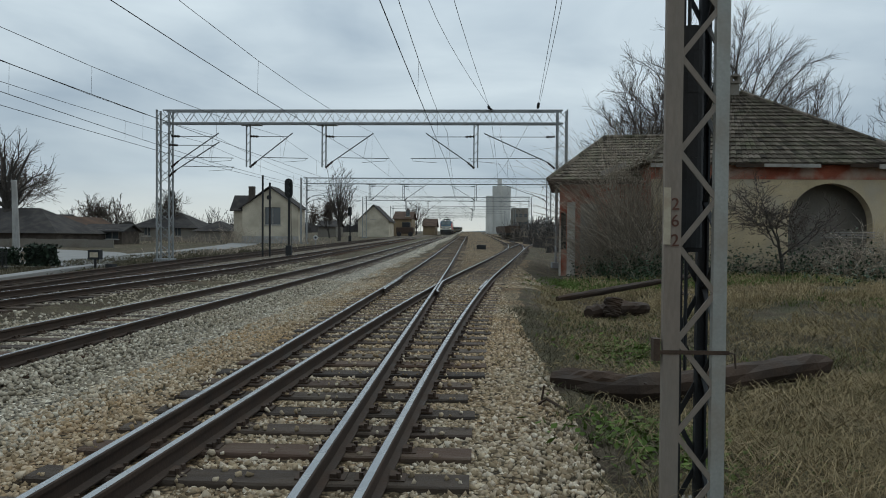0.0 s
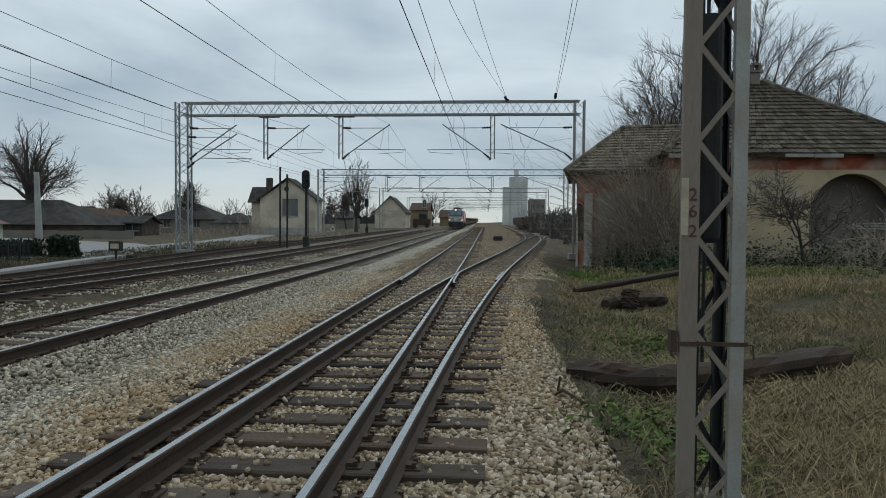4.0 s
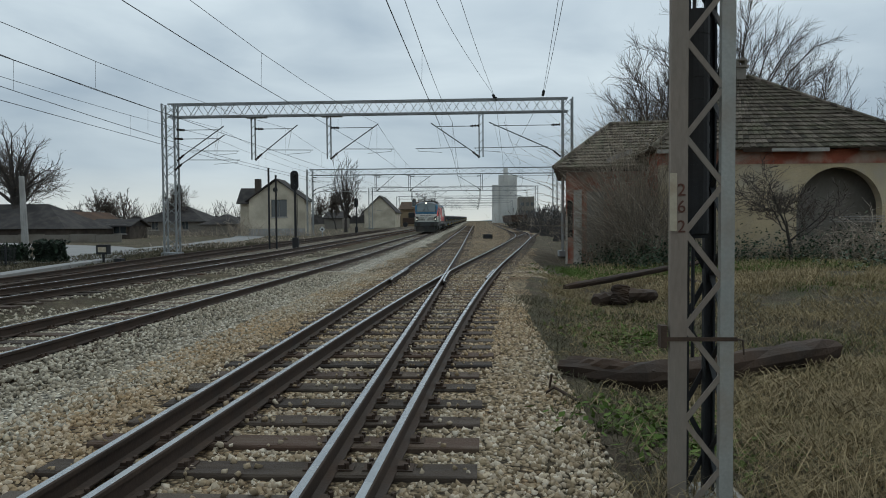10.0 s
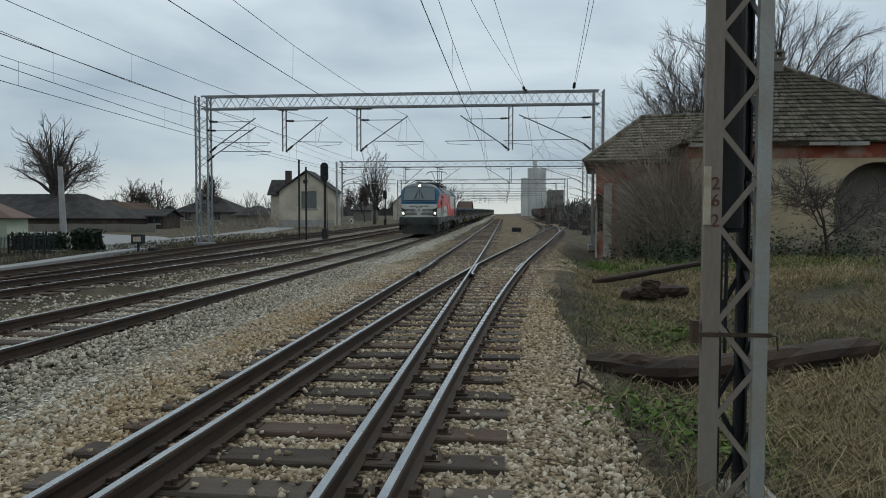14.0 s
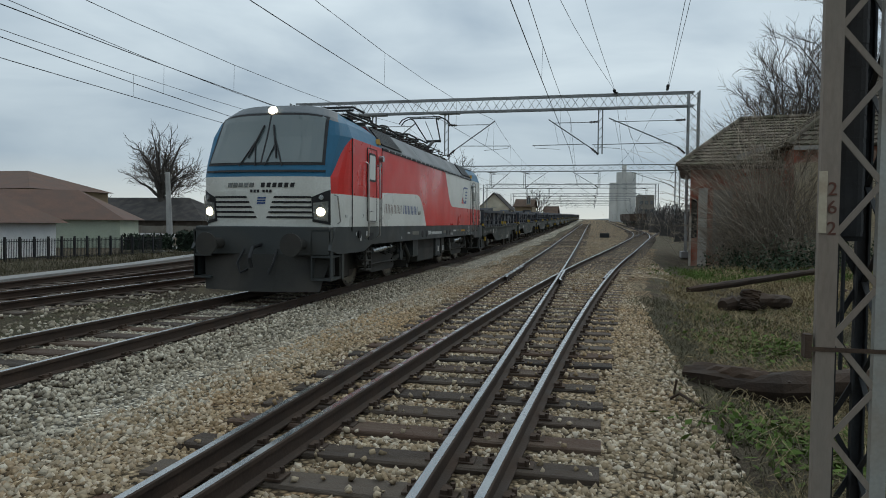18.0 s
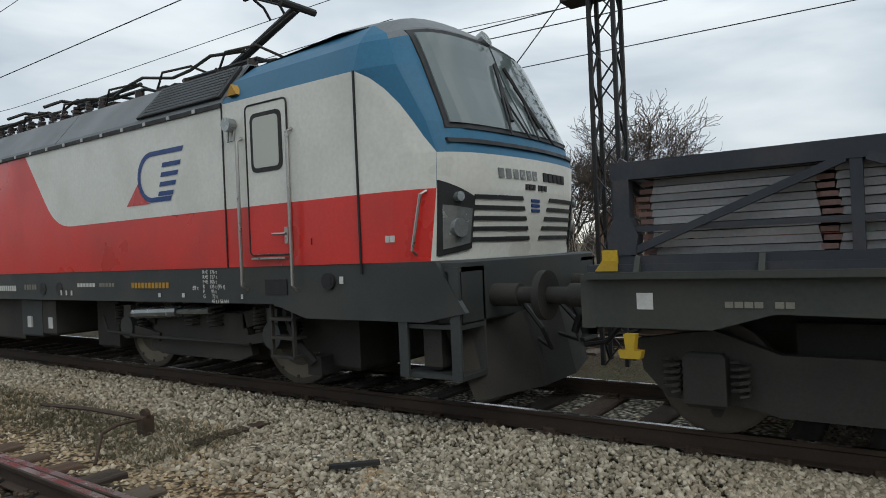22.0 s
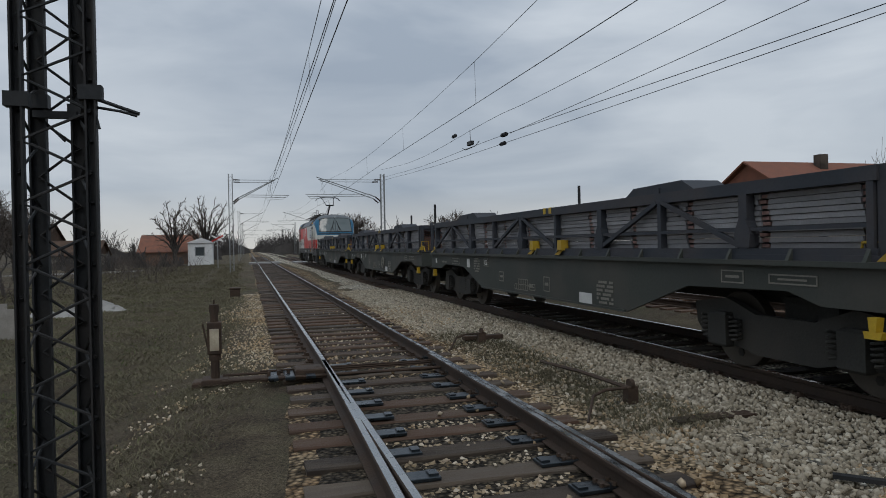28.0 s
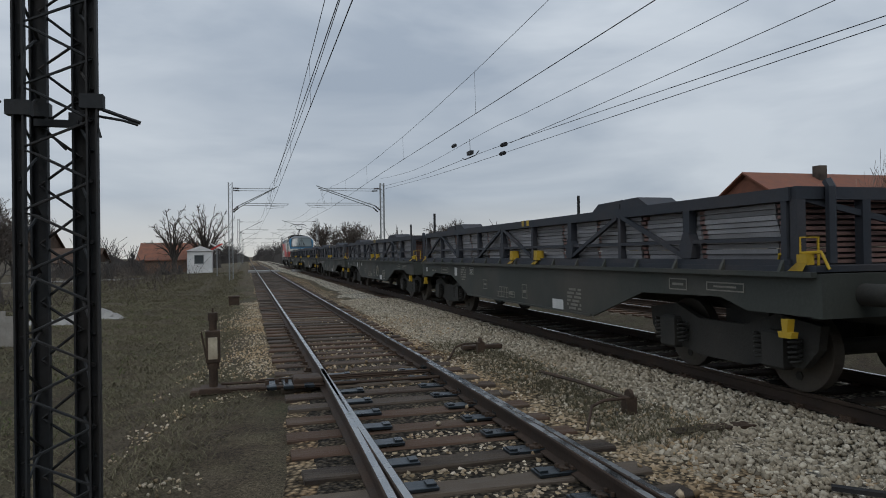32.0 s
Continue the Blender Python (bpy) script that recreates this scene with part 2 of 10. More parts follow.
RAIL_SIDE = mat("rail_rust", (0.052, 0.034, 0.024), 0.8, 0.2, 0.4, 3, 40, 0.3)
RAIL_TOP = mat("rail_polished", (0.43, 0.435, 0.43), 0.24, 1.0, 0.12, 4, 90, 0.03)
SLEEPER = mat("oiled_timber", (0.05, 0.035, 0.025), 0.85, 0, 0.4, 5, 45, 0.8, (0.115, 0.088, 0.062), 0.55, 0.35, stretch=(1, 6, 6), pal=[(0.035, 0.026, 0.02), (0.065, 0.047, 0.034), (0.10, 0.052, 0.03), (0.045, 0.034, 0.027), (0.095, 0.076, 0.058)], pal_by="object")
PLATE = mat("slide_plate_steel", (0.055, 0.066, 0.075), 0.32, 0.8, 0.3, 6, 60, 0.15)
CAST = mat("rusty_cast_iron", (0.075, 0.05, 0.035), 0.8, 0.3, 0.4, 6, 50, 0.4)
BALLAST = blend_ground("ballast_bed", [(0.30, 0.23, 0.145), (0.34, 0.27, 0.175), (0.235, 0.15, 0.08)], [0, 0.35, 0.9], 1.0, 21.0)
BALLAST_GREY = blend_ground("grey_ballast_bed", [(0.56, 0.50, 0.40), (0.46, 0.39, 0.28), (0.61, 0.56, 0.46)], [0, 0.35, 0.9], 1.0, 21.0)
STONE = mat("limestone_ballast", (0.36, 0.285, 0.185), 0.95, 0, 0.2, 1.2, 60, 0.3, (0.34, 0.215, 0.10), 0.6, 0.28, spec=0.15, dirt_scale=0.55, pal=[(0.12, 0.085, 0.052), (0.32, 0.245, 0.15), (0.47, 0.40, 0.30), (0.21, 0.15, 0.09), (0.37, 0.295, 0.195), (0.55, 0.49, 0.40), (0.19, 0.15, 0.11)])
STONE_GREY = mat("grey_ballast", (0.38, 0.34, 0.275), 0.95, 0, 0.2, 1.2, 60, 0.3, (0.36, 0.29, 0.20), 0.4, 0.25, spec=0.15, dirt_scale=0.5, pal=[(0.09, 0.076, 0.054), (0.35, 0.302, 0.215), (0.51, 0.452, 0.345), (0.20, 0.166, 0.115), (0.41, 0.355, 0.258), (0.59, 0.535, 0.43), (0.145, 0.12, 0.084)])
SOIL = blend_ground("winter_turf", [(0.10, 0.08, 0.055), (0.135, 0.108, 0.068), (0.066, 0.066, 0.036), (0.07, 0.053, 0.037)], [0, 0.5, 0.27, 2.2], 0.8)
DIRT = blend_ground("packed_earth", [(0.135, 0.112, 0.085), (0.17, 0.145, 0.11), (0.095, 0.078, 0.058)], [0, 0.6, 2.0], 0.7)
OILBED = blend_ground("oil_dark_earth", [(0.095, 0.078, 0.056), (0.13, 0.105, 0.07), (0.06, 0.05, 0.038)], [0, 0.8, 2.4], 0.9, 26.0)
CONCRETE = mat("weathered_concrete", (0.36, 0.35, 0.33), 0.9, 0, 0.2, 1.5, 40, 0.3, (0.2, 0.19, 0.17), 0.4)
ROAD = mat("pale_worn_road", (0.25, 0.245, 0.235), 0.95, 0, 0.15, 0.4, 20, 0.2, (0.2, 0.19, 0.17), 0.4)
GALV = mat("grey_painted_steel", (0.34, 0.34, 0.31), 0.6, 0.2, 0.15, 1.5, 50, 0.1, (0.22, 0.14, 0.08), 0.45, dirt_scale=2.2)
GALV_DARK = mat("shaded_galvanised_steel", (0.27, 0.28, 0.28), 0.65, 0.3, 0.2, 2, 40, 0.1)
BLACKSTEEL = mat("black_and_shaded_steel", (0.028, 0.03, 0.032), 0.7, 0.3, 0.3, 2, 40, 0.2, (0.06, 0.045, 0.035), 0.4)
MASTBROWN = mat("rust_stained_channel", (0.25, 0.205, 0.165), 0.75, 0.2, 0.2, 1.2, 45, 0.2, (0.22, 0.2, 0.17), 0.5, dirt_scale=3.0, stretch=(1, 1, 0.3))
INSUL = mat("brown_porcelain", (0.03, 0.018, 0.014), 0.25, 0, 0.2, 5, 30, 0.0)
WIRE = mat("catenary_copper", (0.035, 0.036, 0.04), 0.6, 0.6, 0.1, 2, 20, 0.0)
TIN = mat("cream_enamel", (0.48, 0.42, 0.31), 0.6, 0, 0.15, 8, 60, 0.1, (0.2, 0.12, 0.07), 0.4, dirt_scale=6)
STENCIL = mat("rust_red_stencil", (0.11, 0.045, 0.03), 0.7, 0, 0.2)

# rolling stock
RED = mat("loco_red", (0.62, 0.026, 0.02), 0.32, 0, 0.06, 0.8, 30, 0.02, (0.28, 0.03, 0.025), 0.45, dirt_scale=0.9, spec=0.5)
WHITE = mat("loco_white", (0.66, 0.66, 0.61), 0.35, 0, 0.05, 0.7, 25, 0.02, (0.42, 0.41, 0.36), 0.4, dirt_scale=1.1, spec=0.5)
BLUE = mat("loco_blue", (0.022, 0.125, 0.225), 0.5, 0, 0.06, 0.8, 30, 0.02, (0.03, 0.095, 0.15), 0.4, spec=0.3)
NAVY = mat("navy_lettering", (0.012, 0.05, 0.19), 0.45, 0, 0.05)
ROOFGREY = mat("loco_roof_grey", (0.135, 0.15, 0.16), 0.55, 0, 0.12, 1.0, 30, 0.05, (0.07, 0.07, 0.07), 0.5)
FRAMEGREY = mat("underframe_grey", (0.04, 0.045, 0.045), 0.55, 0.1, 0.2, 1.5, 40, 0.08, (0.07, 0.065, 0.055), 0.5)
BOGIE = mat("bogie_grime", (0.036, 0.035, 0.031), 0.8, 0.2, 0.35, 3, 40, 0.3, (0.07, 0.06, 0.05), 0.5)
RUBBER = mat("black_rubber", (0.015, 0.015, 0.016), 0.6, 0, 0.15)
# opaque too; grey-teal colour lightened for sky mirrored and seen through the glass
WINDOW = glass("cab_glass", (0.105, 0.13, 0.13), 0.06)
# opaque pane; the sky's reflection is put into its pale colour
SIDEGLASS = glass("sky_pale_door_glass", (0.40, 0.41, 0.36), 0.12)
STEELBAR = mat("handrail_steel", (0.40, 0.39, 0.37), 0.35, 0.9, 0.1)
LAMP = glow("headlamp_glow", (1.0, 0.84, 0.6), 3.2)
LENS = mat("lamp_reflector", (0.30, 0.32, 0.32), 0.2, 0.6, 0.15)
MARK = mat("white_marking", (0.55, 0.55, 0.53), 0.6, 0, 0.1)
MARKDIM = mat("faded_marking", (0.2, 0.19, 0.16), 0.7, 0, 0.2)
MARKY = mat("amber_marking", (0.42, 0.23, 0.03), 0.6, 0, 0.1)
WAGON = mat("wagon_grey_green", (0.047, 0.052, 0.045), 0.7, 0.1, 0.22, 0.8, 30, 0.1, (0.10, 0.085, 0.07), 0.5, dirt_scale=0.7)
WAGONTOP = mat("wagon_rack_slate", (0.038, 0.044, 0.055), 0.7, 0.2, 0.25, 1.2, 30, 0.1, (0.09, 0.07, 0.06), 0.4)
SLAB = mat("concrete_tie", (0.25, 0.245, 0.25), 0.9, 0, 0.22, 1.5, 40, 0.25, (0.15, 0.14, 0.135), 0.5, 0.25)
TILE_RUST = mat("rust_orange_tile", (0.22, 0.088, 0.055), 0.9, 0, 0.25, 1.5, 20, 0.4, (0.2, 0.085, 0.05), 0.5, 0.2)
SLABEND = mat("reddish_tie_pads", (0.23, 0.14, 0.12), 0.9, 0, 0.25, 3, 40, 0.2)
YELLOW = mat("safety_yellow", (0.47, 0.31, 0.02), 0.55, 0, 0.12, 4, 40, 0.05, (0.25, 0.15, 0.03), 0.4)
DISC = mat("worn_brake_disc", (0.19, 0.165, 0.125), 0.55, 0.4, 0.2, 5, 40, 0.1)
TYRE = mat("wheel_steel", (0.075, 0.064, 0.052), 0.6, 0.3, 0.2, 5, 40, 0.1)

# buildings
PLASTER_RED = mat("red_peeling_plaster", (0.33, 0.095, 0.055), 0.95, 0, 0.3, 1.5, 25, 0.4, (0.46, 0.40, 0.32), 0.85, dirt_scale=0.9)
PLASTER_CREAM = mat("cream_plaster", (0.50, 0.40, 0.25), 0.95, 0, 0.18, 1.0, 25, 0.3, (0.36, 0.33, 0.28), 0.6, dirt_scale=0.8)
HOUSE_WALL = mat("pale_house_plaster", (0.56, 0.50, 0.39), 0.95, 0, 0.15, 0.6, 10, 0.2, (0.33, 0.285, 0.22), 0.75, dirt_scale=0.45, spec=0.1)
PALEGREEN = mat("pale_green_render", (0.42, 0.46, 0.36), 0.95, 0, 0.12, 0.6, 10, 0.2, (0.3, 0.32, 0.27), 0.5)
WALL_DARK = mat("dark_barn_boards", (0.075, 0.062, 0.052), 0.95, 0, 0.35, 0.8, 12, 0.3, (0.13, 0.11, 0.09), 0.5, spec=0.1)
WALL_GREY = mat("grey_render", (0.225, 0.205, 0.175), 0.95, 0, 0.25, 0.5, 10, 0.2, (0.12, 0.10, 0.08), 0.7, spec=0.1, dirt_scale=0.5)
WALL_BROWN = mat("brown_brick_wall", (0.22, 0.13, 0.085), 0.95, 0, 0.25, 0.8, 12, 0.2)
WALL_YEL = mat("ochre_wall", (0.22, 0.165, 0.10), 0.95, 0, 0.15, 0.6, 10, 0.2)
TILE = mat("old_clay_tile", (0.125, 0.103, 0.08), 0.95, 0, 0.4, 2.0, 30, 0.4, (0.10, 0.10, 0.062), 0.6, 0.3, spec=0.1, pal=[(0.06, 0.052, 0.044), (0.14, 0.115, 0.09), (0.10, 0.085, 0.065), (0.20, 0.165, 0.135), (0.085, 0.08, 0.055)])
TILE_RED = mat("red_clay_tile", (0.23, 0.095, 0.058), 0.9, 0, 0.25, 1.5, 20, 0.4, (0.13, 0.075, 0.055), 0.5, 0.2)
ROOF_BROWN = mat("brown_old_tile", (0.10, 0.066, 0.048), 0.95, 0, 0.35, 0.8, 14, 0.4, (0.07, 0.055, 0.045), 0.6, spec=0.08)
CROSSROAD = mat("muddy_crossing_road", (0.17, 0.16, 0.145), 0.95, 0, 0.2, 0.4, 20, 0.2, (0.10, 0.09, 0.075), 0.5)
ROOF_SHEET = mat("brown_sheet_roof", (0.13, 0.078, 0.058), 0.9, 0, 0.2, 0.8, 14, 0.2, (0.08, 0.06, 0.05), 0.5)
ROOF_DARK = mat("dark_roof", (0.06, 0.056, 0.054), 0.95, 0, 0.35, 0.6, 14, 0.4, (0.085, 0.074, 0.065), 0.6, spec=0.08)
WOODPALE = mat("weathered_board", (0.30, 0.28, 0.25), 0.9, 0, 0.25, 3, 40, 0.3, stretch=(1, 1, 1))
WOODOLD = mat("rotten_timber", (0.034, 0.021, 0.013), 0.95, 0, 0.4, 3, 30, 0.8, (0.07, 0.04, 0.023), 0.5)
# near-black for openings and the porch: interior shade put into the colour
DARKVOID = mat("unlit_interior", (0.03, 0.032, 0.03), 0.9, 0, 0.2)
PANE = glass("window_pane", (0.06, 0.07, 0.075), 0.1)
WHITEWALL = mat("white_hut_paint", (0.66, 0.66, 0.65), 0.8, 0, 0.1, 1, 20, 0.1, (0.45, 0.44, 0.42), 0.3)
SILO = mat("grey_silo_concrete", (0.60, 0.59, 0.55), 0.95, 0, 0.15, 0.15, 3, 0.1, (0.24, 0.25, 0.25), 0.5, dirt_scale=0.1)
GREENWALL = mat("green_gable_paint", (0.03, 0.20, 0.085), 0.85, 0, 0.15, 1, 20, 0.1)
HEDGE = mat("evergreen_hedge", (0.02, 0.035, 0.018), 0.95, 0, 0.4, 2, 20, 0.4, island=0.3)
BARK = mat("grey_bark", (0.060, 0.052, 0.046), 0.95, 0, 0.3, 3, 30, 0.5)
TWIG = mat("brown_twigs", (0.085, 0.068, 0.056), 0.95, 0, 0.3, 3, 30, 0.2)
BRAMBLE = mat("bramble_canes", (0.34, 0.28, 0.215), 0.95, 0, 0.35, 3, 30, 0.2, island=0.35)
FARWOOD = mat("far_bare_wood", (0.075, 0.068, 0.064), 0.95, 0, 0.3, 0.15, 2, 0.4, island=0.2)
DRYGRASS = mat("dry_grass_blades", (0.30, 0.235, 0.135), 0.95, 0, 0.2, 1.5, 30, 0.0, (0.15, 0.12, 0.05), 0.5, 0.4, spec=0.1, dirt_scale=0.8)
WHIP = mat("pale_willow_whips", (0.15, 0.12, 0.095), 0.9, 0, 0.3, 3, 30, 0.2)
DEADTURF = mat("dead_turf_blades", (0.125, 0.112, 0.072), 0.95, 0, 0.25, 1.5, 30, 0.0, (0.10, 0.085, 0.055), 0.5, 0.35, spec=0.1, dirt_scale=0.8)
PEEL = mat("peeling_whitewash", (0.52, 0.48, 0.42), 0.95, 0, 0.2, 3, 30, 0.3, (0.3, 0.2, 0.14), 0.6, dirt_scale=2.5)
GREENGRASS = mat("green_grass_blades", (0.085, 0.13, 0.03), 0.95, 0, 0.25, 1.5, 30, 0.0, (0.12, 0.12, 0.05), 0.5, 0.3, spec=0.1)
IVY = mat("ivy_leaf", (0.035, 0.06, 0.025), 0.7, 0, 0.3, 3, 30, 0.0, island=0.35)
CARRED = mat("red_car_paint", (0.5, 0.03, 0.025), 0.3, 0, 0.05)


# ---- mesh building ----
class Geo:
    """A mesh in the making: vertices, faces and a material slot for each face."""

    def __init__(self):
        self.v, self.f, self.s = [], [], []

    def add(self, verts, faces, slot=0):
        n = len(self.v)
        self.v.extend(tuple(p) for p in verts)
        self.f.extend(tuple(i + n for i in q) for q in faces)
        self.s.extend([slot] * len(faces))
        return self

    def box(self, x0, x1, y0, y1, z0, z1, slot=0, bevel=0.0):
        if bevel:
            b = bevel
            pts = []
            for z, i in ((z0, b), (z0 + b, 0), (z1 - b, 0), (z1, b)):
                pts.append([(x0 + i, y0 + i + b * (i == 0) * 0, z), (x1 - i, y0 + i, z), (x1 - i, y1 - i, z), (x0 + i, y1 - i, z)])
            return self.loft(pts, slot)
        p = [(x, y, z) for z in (z0, z1) for x, y in ((x0, y0), (x1, y0), (x1, y1), (x0, y1))]
        return self.add(p, [(3, 2, 1, 0), (4, 5, 6, 7), (0, 1, 5, 4), (1, 2, 6, 5), (2, 3, 7, 6), (3, 0, 4, 7)], slot)

    def loft(self, rings, slot=0, caps=True, close=True):
        n = len(rings[0])
        v = [p for r in rings for p in r]
        f = []
        for k in range(len(rings) - 1):
            for i in range(n if close else n - 1):
                j = (i + 1) % n
                f.append((k * n + i, k * n + j, (k + 1) * n + j, (k + 1) * n + i))
        if caps:
            f.append(tuple(reversed(range(n))))
            f.append(tuple(range((len(rings) - 1) * n, len(rings) * n)))
        return self.add(v, f, slot)

    def prism(self, outline, axis, a, b, slot=0):
        """An outline in the plane across the axis, drawn out from a to b along it."""
        def at(p, d):
            return {"x": (d, p[0], p[1]), "y": (p[0], d, p[1]), "z": (p[0], p[1], d)}[axis]
        return self.loft([[at(p, a) for p in outline], [at(p, b) for p in outline]], slot)

    def beam(self, p, q, w, h=None, slot=0, up=(0, 0, 1)):
        """A bar of width w and height h from p to q."""
        p, q = Vector(p), Vector(q)
        d = (q - p).normalized()
        u = Vector(up)
        if abs(d.dot(u)) > 0.98:
            u = Vector((0, 1, 0))
        s = d.cross(u).normalized() * (w / 2)
        t = s.cross(d).normalized() * ((h or w) / 2)
        return self.loft([[c - s - t, c + s - t, c + s + t, c - s + t] for c in (p, q)], slot)

    def tube(self, pts, r, n=8, slot=0, caps=True):
        """A round bar along a line of points; r may be one radius or one for each point."""
        pts = [Vector(p) for p in pts]
        rs = r if isinstance(r, (list, tuple)) else [r] * len(pts)
        rings = []
        side = None
        for i, p in enumerate(pts):
            d = (pts[min(i + 1, len(pts) - 1)] - pts[max(i - 1, 0)]).normalized()
            if side is None:
                u = Vector((0, 0, 1)) if abs(d.z) < 0.9 else Vector((1, 0, 0))
                side = d.cross(u).normalized()
            else:
                side = (side - d * side.dot(d)).normalized()
            up = side.cross(d)
            rings.append([p + (side * math.cos(2 * math.pi * k / n) + up * math.sin(2 * math.pi * k / n)) * rs[i] for k in range(n)])
        return self.loft(rings, slot, caps)

    def disc(self, c, axis, r, half, n=20, slot=0):
        d = Vector(axis).normalized() * half
        return self.tube([Vector(c) - d, Vector(c) + d], r, n, slot)

    def poly(self, pts, slot=0):
        return self.add(pts, [tuple(range(len(pts)))], slot)


def mesh(name, geo, mats, smooth=False):
    me = bpy.data.meshes.new(name)
    me.from_pydata(geo.v, [], geo.f)
    for m in (mats if isinstance(mats, (list, tuple)) else [mats]):
        me.materials.append(m)
    if len(me.materials) > 1:
        me.polygons.foreach_set("material_index", geo.s)
    if smooth:
        me.polygons.foreach_set("use_smooth", [True] * len(me.polygons))
        me.set_sharp_from_angle(angle=radians(35))
    me.update()
    return me


def part(name, geo, mats, parent=None, label="", smooth=False, at=None):
    """One mesh object, under a thing or under a part."""
    ob = new(name, mesh(name, geo, mats, smooth))
    if parent:
        ob.parent = parent
    if at:
        ob.location = at
    if label:
        ob["label"] = label
    return ob


def again(name, me, parent, loc=(0, 0, 0), rz=0.0, sc=None):
    """One more object on a mesh that is already there."""
    ob = new(name, me)
    ob.parent = parent
    ob.location = loc
    ob.rotation_euler = (0, 0, rz)
    if sc:
        ob.scale = sc
    return ob


def thing(name, label, category, group="", at=(0, 0, 0), rz=0.0):
    ob = new(name)
    ob.empty_display_size = 0.2
    ob.location, ob.rotation_euler = at, (0, 0, rz)
    return tagged(ob, label, category, group)


def setting(name, geo, mats, label="", smooth=False, category=""):
    return tagged(part(name, geo, mats, smooth=smooth), label, category, kind="structure")

# ---- plan ----
X1, X2, X3, X4 = -1.77, -6.43, -11.1, -15.7      # track centre lines
GAUGE = 1.507                                    # between rail heads' middles
TOE, RADIUS, ENTRY, FROG_END = -9.4, 409.0, 0.0116, 31.3   # turnout: points, curve, angle of the blades, end of the curve
FORK = 57.0                                      # where a second turnout splits the branch
rng_s = np.random.default_rng(7)


def branch(y):
    """Middle line of the track that leaves track one to the right."""
    d = y - TOE
    if d <= 0:
        return X1
    dm = FROG_END - TOE
    if d < dm:
        return X1 + ENTRY * d + d * d / (2 * RADIUS)
    x = X1 + ENTRY * dm + dm * dm / (2 * RADIUS)
    slope = ENTRY + dm / RADIUS
    e = y - FROG_END
    straight = FORK - FROG_END
    if e < straight:
        return x + slope * e
    x += slope * straight
    e -= straight
    back = slope * 270.0
    if e < back:
        return x + slope * e - e * e / 540.0
    return x + slope * back - back * back / 540.0


def siding(y):
    """Middle line of the siding that goes on straight where the branch bends back."""
    return branch(y) if y < FORK else branch(FORK) + 0.111 * (min(y, 84) - FORK) + 0.0006 * (min(y, 84) - FORK) ** 2


def grade(y):
    """The line climbs gently up the yard."""
    y = np.asarray(y, float)
    u = np.clip(y - 15, 0, 35)
    return 0.00019 * u * u + 0.0133 * np.clip(y - 50, 0, 400)


def smooth(a, b, x):
    t = np.clip((x - a) / (b - a), 0, 1)
    return t * t * (3 - 2 * t)


def ground_z(x, y):
    """Height of the ground: ballast beds under the tracks, ditch and turf on the near side, level yard beyond."""
    x, y = np.asarray(x, float), np.asarray(y, float)
    br = np.vectorize(siding)(np.clip(y, -400, 400)) + 2.15
    edge = np.where(y > -5, np.maximum(0.62, br), np.maximum(0.3, 0.62 + (y + 5) * 0.05))
    bed = -0.212 + 0 * x
    near = bed + (-0.42 - bed) * smooth(0, 0.9, x - edge)
    near = near + 0.25 * smooth(1.5, 9, x - edge) * (y > -2) + 0.12 * smooth(3, 9, x - edge)
    near = near - 0.35 * smooth(3.0, 12, x - edge) * smooth(-3, -12, y)
    bump = 0.05 * np.sin(x * 1.7 + y * 0.9) * np.sin(y * 1.3 - x * 0.6) + 0.03 * np.sin(3.1 * x + 2.2 * y)
    z = np.where(x > edge, near + bump * smooth(0.5, 2.0, x - edge), bed)
    gap = smooth(0.0, 0.5, np.abs(x - (X2 + X3) / 2) * -1 + 0.9)
    z = z - 0.10 * gap * (x < X2)
    z = z - 0.06 * smooth(X4 - 2.2, X4 - 3.4, x)
    # hump between the tracks where turf has grown over the ballast, beside the points
    z = z + 0.05 * smooth(0.9, 0.2, np.abs(x + 4.1)) * smooth(-3.5, -6, y)
    # far up the line the stones lie level with the sleepers
    z = z + 0.026 * smooth(6, 16, y) * smooth(-8.9, -8.3, x) * (x < edge)
    return z + grade(y)


def sheet(xs, ys, lift=0.0):
    gx, gy = np.meshgrid(xs, ys, indexing="ij")
    gz = ground_z(gx, gy) + lift
    n, m = gx.shape
    idx = np.arange(n * m).reshape(n, m)
    f = np.stack([idx[:-1, :-1], idx[1:, :-1], idx[1:, 1:], idx[:-1, 1:]], -1).reshape(-1, 4)
    g = Geo()
    g.v = np.stack([gx, gy, gz], -1).reshape(-1, 3).tolist()
    g.f = f.tolist()
    g.s = [0] * len(g.f)
    return g


xs = np.concatenate([[-2500, -900, -400, -200, -110, -70, -50, -40, -32, -26, -22, -20], np.arange(-19, 16.01, 0.33), [18, 21, 25, 30, 38, 50, 80, 140, 300, 900, 2500]])
ys = np.concatenate([[-2600, -1200, -600, -350, -220, -150, -110, -80, -60, -48, -40, -34], np.arange(-30, 46.01, 0.5), np.arange(48, 110, 3.0), [120, 150, 200, 270, 380, 600, 1200, 2600]])
setting("ground", sheet(xs, ys), SOIL, "winter turf and bare earth of a railway yard", True, "ground")


